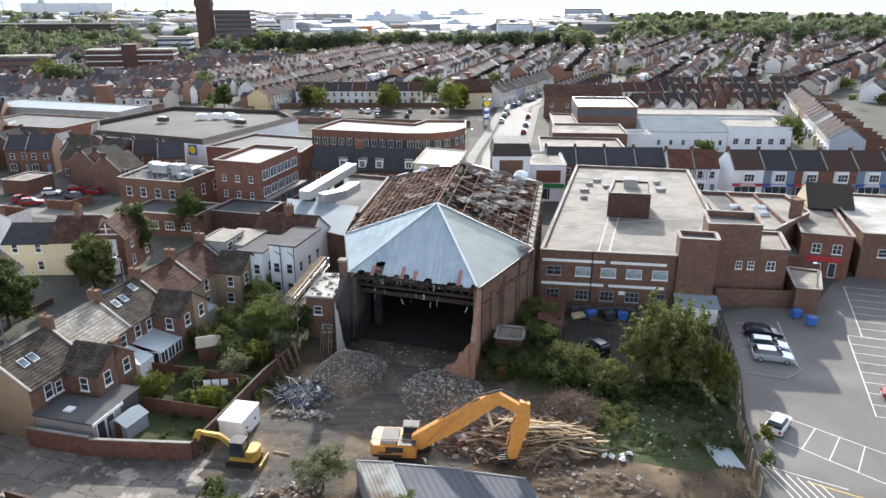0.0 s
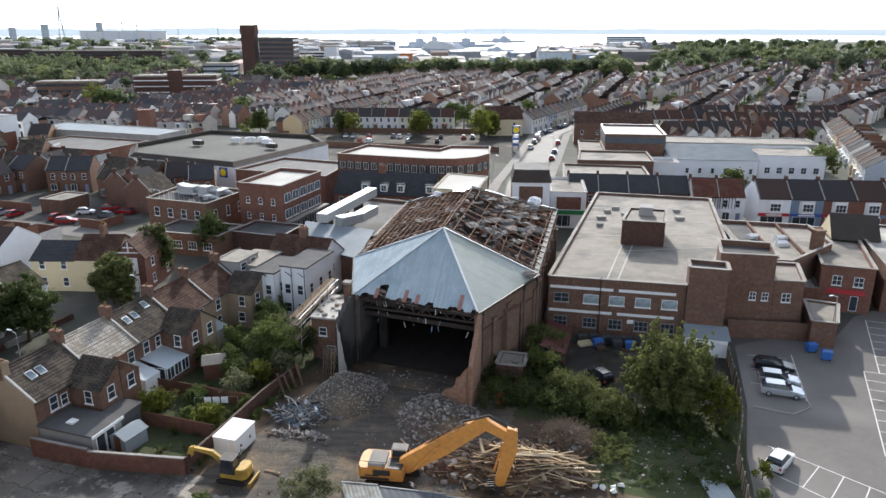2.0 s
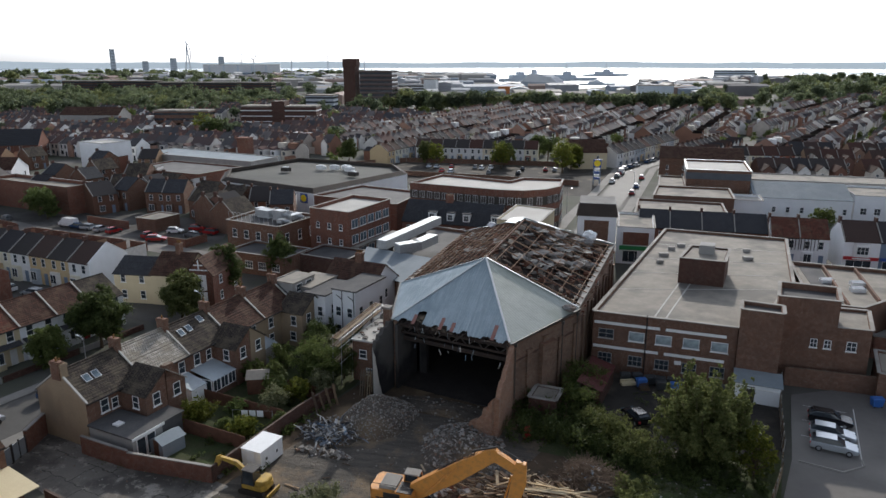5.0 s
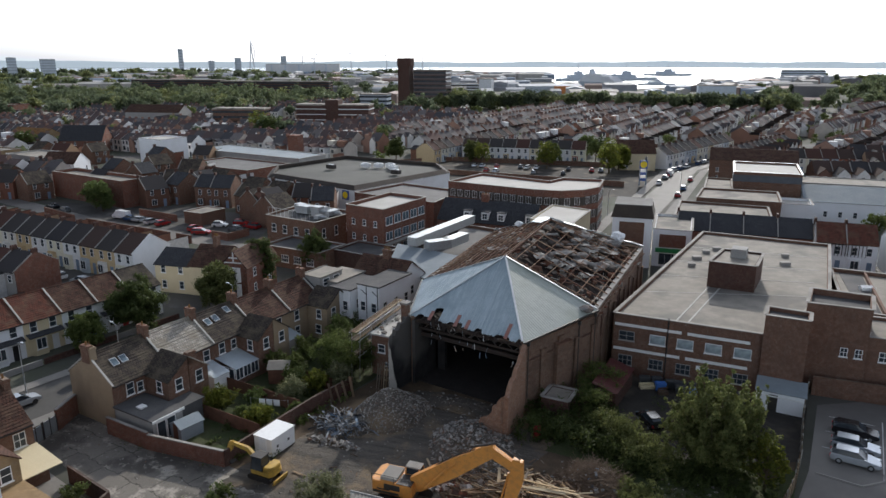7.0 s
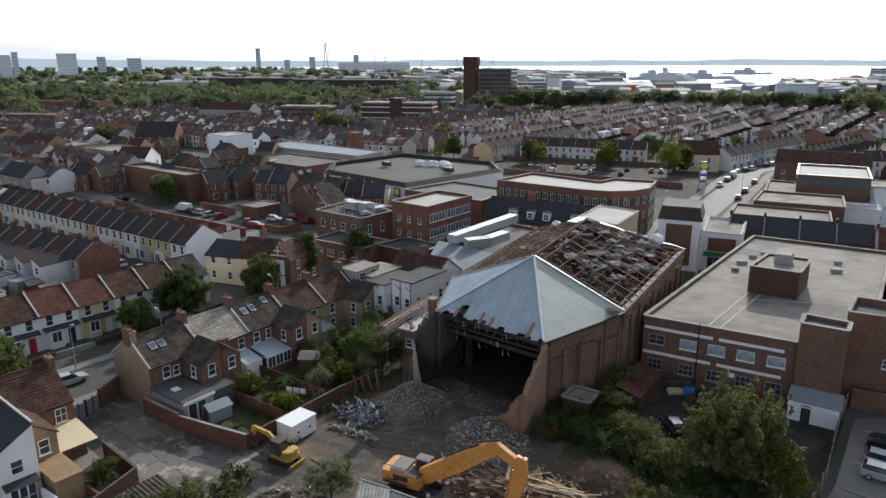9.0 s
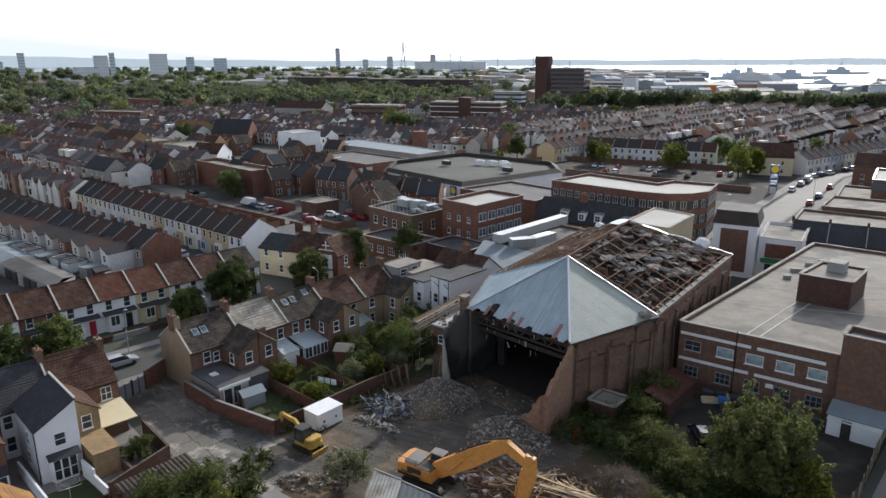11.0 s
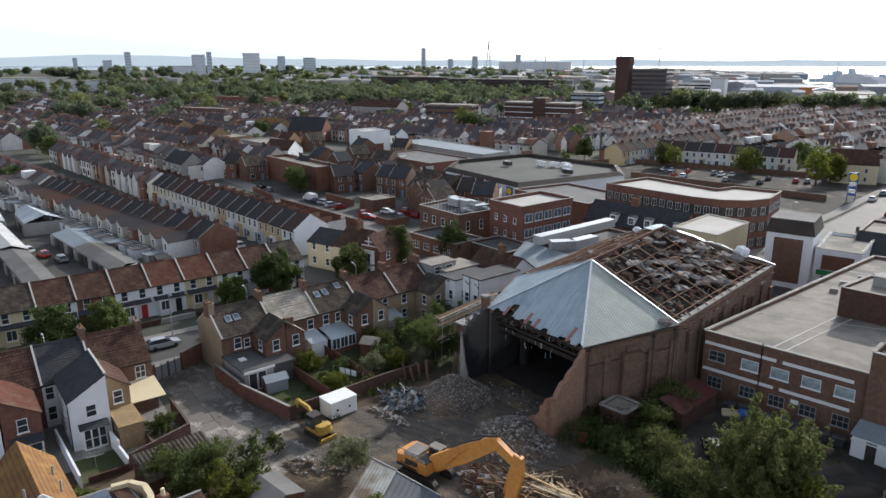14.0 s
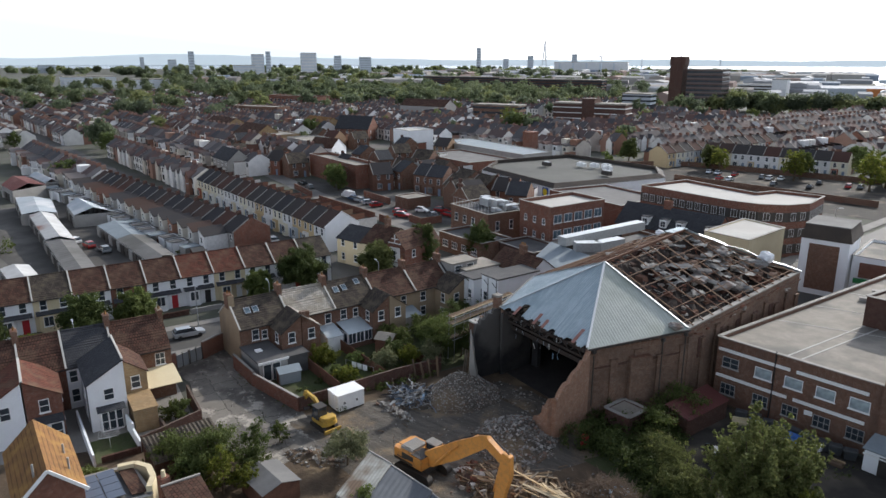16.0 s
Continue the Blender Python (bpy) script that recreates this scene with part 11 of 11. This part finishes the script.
for i in range(9):
    bm = bm_new()
    box(bm, -13.7, 13.7, -8.3, 8.3, 30.5 * (i + 0.8) / 9, 30.5 * (i + 0.95) / 9)
    part("floor_band", bm, BRICK_DARK, tb)
sh_t = thing("brown_tower_shaft", pose(-187, 556, 0), "dark red brick service tower with a wider head", "tower block")
bm = bm_new()
box(bm, -4.9, 4.9, -5.4, 5.4, 0, 35)
part("shaft", bm, BRICK_DARK, sh_t)
bm = bm_new()
prism(bm, [(-6.0, -4.2), (-3.8, -6.4), (3.8, -6.4), (6.0, -4.2), (6.0, 4.2), (3.8, 6.4), (-3.8, 6.4), (-6.0, 4.2)], 34, 40.5)
part("head", bm, BRICK_DARK, sh_t)
for i in range(5):
    bm = bm_new()
    tube(bm, (-4 + i * 2, 0, 41), (-4 + i * 2, 0, 43 + (i % 3)), 0.15, 0.1, 5)
    part("aerial", bm, STEEL_DARK, sh_t)
st = tower_block("striped_offices", -179, 406, 10, 46, 14, 11.5, BRICK_DARK, "red brown offices with white balcony bands", 0)
for i in range(3):
    bm = bm_new()
    box(bm, -23.4, 23.4, -7.5, 7.5, 2.6 + i * 3.3, 3.05 + i * 3.3)
    part("white_band", bm, WHITE, st)
bm = bm_new()
box(bm, -4, 4, -7.8, 4, 0, 15)
part("stair_tower", bm, BRICK_DARK, st)
tower_block("flats", -214, 356, 12, 30, 11, 11.5, BRICK_BROWN, "brown brick flats with rows of windows", 4, group="blocks of flats")
tower_block("flats", -378, 676, 8, 120, 14, 17, BRICK_DARK, "long dark brick block of flats", 6, group="blocks of flats")
tower_block("flats", -520, 700, 8, 110, 14, 17, BRICK_DARK, "long dark brick block of flats", 6, group="blocks of flats")
tower_block("flats", -180, 474, 6, 20, 12, 15, HAZED_GREY, "pale grey flats with balconies", 5, group="blocks of flats")
tower_block("offices", 70, 822, 4, 38, 18, 12.5, HAZED_BLUE, "pale blue office block by the docks", 0, group="dock offices")
ob = tower_block("offices", -216, 846, 2, 36, 16, 11, STEEL_DARK, "dark office block with white floor bands", 0, group="dock offices")
for i in range(4):
    bm = bm_new()
    box(bm, -18.4, 18.4, -8.4, 8.4, 1.0 + i * 3.1, 2.2 + i * 3.1)
    part("floor_band", bm, HAZED_PALE, ob)
tower_block("offices", -190, 846, 2, 15, 15, 17, HAZED_PALE, "white stair block of the dock offices", 0, group="dock offices")
tower_block("glass_offices", 268, 1530, -4, 76, 24, 21, HAZED_BLUE, "blue glass office block by the water", 5)
SKY = ((-1925, 1000, 14, 40, HAZED_BLUE), (-1888, 1070, 30, 34, HAZED_BLUE), (-1689, 1015, 19, 55, HAZED_BLUE), (-1190, 870, 32, 46, HAZED_PALE), (-1340, 1004, 14, 53, HAZED_BLUE),
       (-1129, 950, 42, 49, HAZED_PALE), (-1205, 847, 55, 25, HAZED_PALE), (-1242, 1127, 22, 44, HAZED_BLUE), (-1199, 1174, 36, 41, HAZED_BLUE), (-1552, 2065, 20, 76, HAZED_BLUE),
       (-1474, 2123, 25, 38, HAZED_BLUE), (-1402, 2173, 27, 48, HAZED_BLUE), (-1271, 2255, 25, 54, HAZED_BLUE), (-973, 440, 90, 14, HAZED_PALE), (-860, 470, 60, 12, HAZED_PALE), (-2021, 783, 54, 20, HAZED_BLUE))
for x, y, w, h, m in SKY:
    # window bands take a hazed colour in place of dark glass
    tower_block("far_tower_block", x, y, math.degrees(math.atan2(-x, y)) + 8, w * 0.72, w * 0.5, h, m, "far skyline tower block in haze-paled colours", 8 if h > 30 else 4, HAZED_BLUE if m is HAZED_PALE else HAZED_GREY, group="far skyline")
# sail-shaped viewing tower
sp = thing("viewing_tower", pose(-1576, 2537, 0, 0, 0, 30), "white sail-shaped viewing tower on the skyline", "tower")
bm = bm_new()
for s in (-1, 1):
    prev = None
    for i in range(13):
        f = i / 12
        p = Vector((s * (9 * (1 - f) ** 1.4 + 1.0), 0, 100 * f))
        if prev is not None:
            beam(bm, prev, p, 4, 4)
        prev = p
tube(bm, (0, 0, 95), (0, 0, 138), 2.6, 0.6, 8)
part("frame", bm, HAZED_BLUE, sp)
bm = bm_new()
prev = None
for i in range(11):
    f = i / 10
    p = Vector((12 * math.sin(math.pi * f) ** 0.8 + 1, 0, 30 + 78 * f))
    if prev is not None:
        beam(bm, prev, p, 3, 3)
    prev = p
part("sail", bm, HAZED_PALE, sp)
# dock sheds and cranes
dh = tower_block("ship_hall", -880, 1672, 24, 185, 60, 30, HAZED_PALE, "huge pale shipbuilding hall", 0)
for i in range(5):
    bm = bm_new()
    box(bm, -80 + i * 34, -76 + i * 34, -30.4, -30, 0, 29)
    part("door_rib", bm, HAZED_BLUE, dh)


def crane(x, y, h, turn):
    t = thing("dock_crane", pose(x, y, 0, 0, 0, turn), "slender dockyard tower crane", "crane", "dock cranes")
    bm = bm_new()
    tube(bm, (0, 0, 0), (0, 0, h * 0.72), 1.6, 1.2, 6)
    part("mast", bm, HAZED_BLUE, t)
    bm = bm_new()
    tube(bm, (0, 0, h * 0.7), (h * 0.22, 0, h), 1.0, 0.6, 5)
    tube(bm, (0, 0, h * 0.72), (-h * 0.12, 0, h * 0.74), 1.2, 1.4, 5)
    part("jib", bm, HAZED_BLUE, t)


crane(-896, 2000, 82, 40)
crane(-696, 2082, 96, 200)
crane(-1000, 1890, 70, 100)
crane(-820, 2100, 74, 10)
crane(-760, 1500, 60, 60)
verts, faces = [], []
rng = random.Random(6)
for i in range(470):
    y = rng.uniform(640, 1850)
    x = rng.uniform(-1100, 130) if y < 1030 else rng.uniform(-1100, -130 - (y - 1050) * 0.2)
    if i > 400:
        y = rng.uniform(850, 1520)
        x = 70 + max(0, y - 1150) * 0.5 + rng.uniform(0, 110)
    if -420 < x < -240 and y < 760:
        continue
    w, d, h = rng.uniform(10, 55), rng.uniform(8, 30), rng.uniform(4, 12)
    a = radians(rng.choice((8, 98, 20)))
    b = len(verts)
    for z in (0, h):
        for sx, sy in ((-1, -1), (1, -1), (1, 1), (-1, 1)):
            verts.append((x + sx * w / 2 * math.cos(a) - sy * d / 2 * math.sin(a), y + sx * w / 2 * math.sin(a) + sy * d / 2 * math.cos(a), z))
    verts += [((verts[b + 4][0] + verts[b + 7][0]) / 2, (verts[b + 4][1] + verts[b + 7][1]) / 2, h + 2), ((verts[b + 5][0] + verts[b + 6][0]) / 2, (verts[b + 5][1] + verts[b + 6][1]) / 2, h + 2)]
    faces += [tuple(b + k for k in f) for f in ((0, 1, 5, 4), (1, 2, 6, 9, 5), (2, 3, 7, 6), (3, 0, 4, 8, 7), (4, 5, 9, 8), (6, 7, 8, 9))]
tagged(new("dock_sheds", raw("dock_sheds", verts, faces, SHED_FAR)), "pale industrial sheds of the docks", "sheds", "", "stuff")
os_t = thing("dock_shed", pose(-149, 846, 0, 0, 0, 22), "long grey and orange shed by the docks", "shed")
bm = bm_new()
box(bm, 0, 42, 0, 26, 0, 9)
part("grey_hall", bm, HAZED_GREY, os_t)
bm = bm_new()
box(bm, 42.05, 76, 0, 26, 0, 9)
part("orange_hall", bm, worn("shed_orange", (0.6, 0.22, 0.07), (0.52, 0.2, 0.08), 0.05, 0.7, 0.4, 0.0), os_t)
bm = bm_new()
hull8(bm, [(-0.4, -0.4, 9), (76.4, -0.4, 9), (76.4, 26.4, 9), (-0.4, 26.4, 9), (-0.4, 12.5, 11.5), (76.4, 12.5, 11.5), (76.4, 13.5, 11.5), (-0.4, 13.5, 11.5)])
part("roof", bm, HAZED_PALE, os_t)

# ---- water, far shore, woods ----
sheet("sea", [(-4500, 700), (-2600, 1250), (-1900, 2350), (-900, 2900), (-420, 2300), (-290, 1880), (-175, 1300), (-125, 1080), (-28, 1034), (58, 1210), (180, 1470), (215, 1720), (440, 2150), (4500, 2050), (4500, 4850), (-4500, 4850)], 0.4, SEA_MAT, "bright hazy harbour water", "water")
verts, faces = [], []
for i in range(181):
    a = radians(-88 + i)
    x, y = 15 + 4500 * math.sin(a), 5 + 4500 * math.cos(a)
    hgt = 34 + 9 * noise.noise(Vector((i * 0.13, 0, 2))) + 5 * noise.noise(Vector((i * 0.6, 3, 2))) + (26 * math.exp(-((i - 28) / 9.0) ** 2))
    verts += [(x, y, 0), (x, y, max(20, hgt)), (x * 1.03, y * 1.03, 0)]
for i in range(180):
    b = i * 3
    faces += [(b, b + 3, b + 4, b + 1), (b + 1, b + 4, b + 5, b + 2)]
# Far shore and headland glow in the pale tone of haze.
tagged(new("far_shore", raw("far_shore", verts, faces, HILL_GLOW)), "low hills across the water with a pale hazy glow", "hills", "", "structure")
sheet("headland", [(-160, 2950), (-60, 2650), (400, 2500), (900, 2560), (1500, 2500), (2600, 2350), (4300, 2200), (4300, 2500), (1500, 2800), (200, 2900)], 0.8, HILL_GLOW, "low headland across the harbour with a pale hazy glow", "land")
ws = thing("warship", pose(-60, 1480, 0.4, 0, 0, 12), "grey naval ship moored in the harbour", "ship")
bm = bm_new()
profile(bm, [(-60, 0), (55, 0), (66, 7), (-60, 5.5)], -7, 7)
part("hull", bm, HAZED_BLUE, ws)
bm = bm_new()
box(bm, -30, 20, -5, 5, 5.5, 12)
box(bm, -8, 10, -4, 4, 12, 18)
part("superstructure", bm, HAZED_BLUE, ws)
bm = bm_new()
tube(bm, (0, 0, 18), (0, 0, 33), 1.4, 0.5, 6)
tube(bm, (-22, 0, 12), (-22, 0, 24), 1.2, 0.5, 6)
part("mast", bm, HAZED_BLUE, ws)
copy_thing(ws, pose(4, 1212, 0.4, 0, 0, 6) @ Matrix.Scale(0.5, 4))
copy_thing(ws, pose(-150, 1440, 0.4, 0, 0, 60))
copy_thing(ws, pose(20, 1950, 0.4, 0, 0, -6))
fe = thing("ferry", pose(-72, 1100, 0.4, 0, 0, -52), "white and grey ferry moored at the dock", "ship")
bm = bm_new()
profile(bm, [(-58, 0), (50, 0), (64, 8), (-58, 7)], -9, 9)
part("hull", bm, HAZED_GREY, fe)
for x0, x1, z0, z1 in ((-54, 40, 7, 12), (-46, 30, 12.05, 16), (-40, 8, 16.05, 19)):
    bm = bm_new()
    hull8(bm, [(x0, -8, z0), (x1, -8, z0), (x1, 8, z0), (x0, 8, z0), (x0 + 2, -7.4, z1), (x1 - 6, -7.4, z1), (x1 - 6, 7.4, z1), (x0 + 2, 7.4, z1)])
    part("deck_house", bm, HAZED_PALE, fe)
bm = bm_new()
hull8(bm, [(-36, -3, 19), (-26, -3, 19), (-26, 3, 19), (-36, 3, 19), (-37, -2.4, 26), (-30, -2.4, 26), (-30, 2.4, 26), (-37, 2.4, 26)])
part("funnel", bm, HAZED_BLUE, fe)
bm = bm_new()
tube(bm, (0, 0, 19), (0, 0, 30), 0.7, 0.3, 6)
part("mast", bm, HAZED_BLUE, fe)


def woods(name, spots, leaf, label, seed, per=14, size=1.6):
    """Many crowns as one mass: each a few uneven clumps of leaf patches."""
    g = random.Random(seed)
    cl = []
    for x, y, h, r in spots:
        for k in range(4):
            cl.append((Vector((x + g.uniform(-0.5, 0.5) * r, y + g.uniform(-0.5, 0.5) * r, h * g.uniform(0.4, 0.85))), r * g.uniform(0.5, 0.8)))
    v, f = leaves(g, cl, per, size, 0.85)
    return tagged(new(name, raw(name, v, f, leaf)), label, "trees", "", "stuff")


rng = random.Random(12)


def mixed_woods(name, spots, label, seed, per, size):
    """Crowns in three greens, a whole tree in one."""
    g = random.Random(seed)
    sets = ([], [], [])
    for p in spots:
        sets[g.choice((0, 0, 1, 1, 1, 2))].append(p)
    for k, (m, w) in enumerate(((LEAF_HAZED_DARK, "dark green "), (LEAF_HAZED, "green "), (LEAF_HAZED_YELLOW, "yellowing "))):
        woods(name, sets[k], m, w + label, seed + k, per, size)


band = [(rng.uniform(-150, 110), rng.gauss(572, 7), rng.uniform(10, 14.5), rng.uniform(5.5, 9.5)) for i in range(120)]
band += [(rng.uniform(90, 240), rng.uniform(600, 900), rng.uniform(8, 13), rng.uniform(4.5, 8)) for i in range(46)]
mixed_woods("tree_belt", band, "belt of trees beyond the terraces", 1, 13, 1.7)
right_w = []
for i in range(680):
    y = rng.uniform(640, 1650) if i % 2 else rng.uniform(640, 1000)
    x = rng.uniform(180 + (y - 640) * 0.12, 1500)
    right_w.append((x, y, rng.uniform(8, 18), rng.uniform(5, 12)))
mixed_woods("woodland", right_w, "woodland and gardens towards the water", 20, 5, 2.6)
left_w = []
for i in range(500):
    y = rng.uniform(190, 900) if i % 3 else rng.uniform(380, 640)
    x = rng.uniform(-1100, -250 - max(0, (420 - y)) * 0.5) if i % 3 else rng.uniform(-760, -250)
    left_w.append((x, y, rng.uniform(8, 16), rng.uniform(4.5, 10)))
for i in range(46):
    left_w.append((rng.gauss(-330, 45), rng.gauss(470, 30), rng.uniform(9, 15), rng.uniform(5, 9)))
for i in range(50):
    left_w.append((rng.uniform(-330, -130), rng.uniform(420, 560), rng.uniform(7, 12), rng.uniform(3.5, 6.5)))
for i in range(26):
    left_w.append((rng.uniform(-330, -180), rng.uniform(205, 340), rng.uniform(5, 9), rng.uniform(2.5, 4.5)))
left_w += [(-166, 312, 11, 7), (-160, 308, 10, 6), (-172, 306, 10, 6), (-101, 294, 10, 5), (-161, 500, 14, 8), (-150, 498, 13, 8), (-300, 184, 10, 5), (-269, 143, 11, 7), (-276, 147, 10, 5)]
mixed_woods("garden_trees", left_w, "trees among the western streets", 30, 9, 1.8)
woods("yellow_tree", [(-190, 330, 10, 5)], LEAF_YELLOW, "bright yellow green tree by the flats", 50, 14, 1.2)
far_w = [(rng.uniform(-2300, -500), rng.uniform(700, 2000), rng.uniform(9, 15), rng.uniform(8, 14)) for i in range(330)]
mixed_woods("far_trees", far_w, "distant trees of the town", 60, 2.5, 4.0)
specks = [(rng.uniform(-120, 520), rng.uniform(240, 640), rng.uniform(3, 7.5), rng.uniform(1.5, 3.2)) for i in range(420)]
specks = [p for p in specks if not (-64 < p[0] < 36 and p[1] < 290)]
woods("garden_bushes", specks, LEAF_MID, "bushes in the gardens between the terraces", 5, 22, 0.9)
for i, (x, y, h, r, m) in enumerate(((-45.9, 256, 9, 4.0, LEAF_YELLOW), (-21.3, 255, 10, 4.8, LEAF_YELLOW), (1.4, 249, 12, 5.6, LEAF_YELLOW), (-6, 280, 10, 4.4, LEAF_DARK), (-98.4, 284, 11, 4.6, LEAF_MID), (-166, 304, 13, 7.5, LEAF_DARK), (-176, 312, 15, 6.0, LEAF_YELLOW),
                                    (93.5, 190, 9, 6.0, LEAF_MID), (66, 176, 5, 3.4, LEAF_MID), (88, 331, 7, 4, LEAF_MID), (-125, 148, 8, 4.2, LEAF_DARK), (-128, 196, 7, 4.0, LEAF_DARK), (-262, 372, 12, 7, LEAF_MID),
                                    (-241, 233, 10, 6.0, LEAF_DARK), (-258, 140, 9, 6, LEAF_DARK), (-193, 97, 8, 5.5, LEAF_DARK), (-274, 191, 7, 4, LEAF_MID), (-300, 118, 8, 4, LEAF_DARK))):
    tree(x, y, h, r, m, "broad street tree in leaf", 200 + i, 0.75, 26, trunk=0.2, group="town trees", lobes=10)
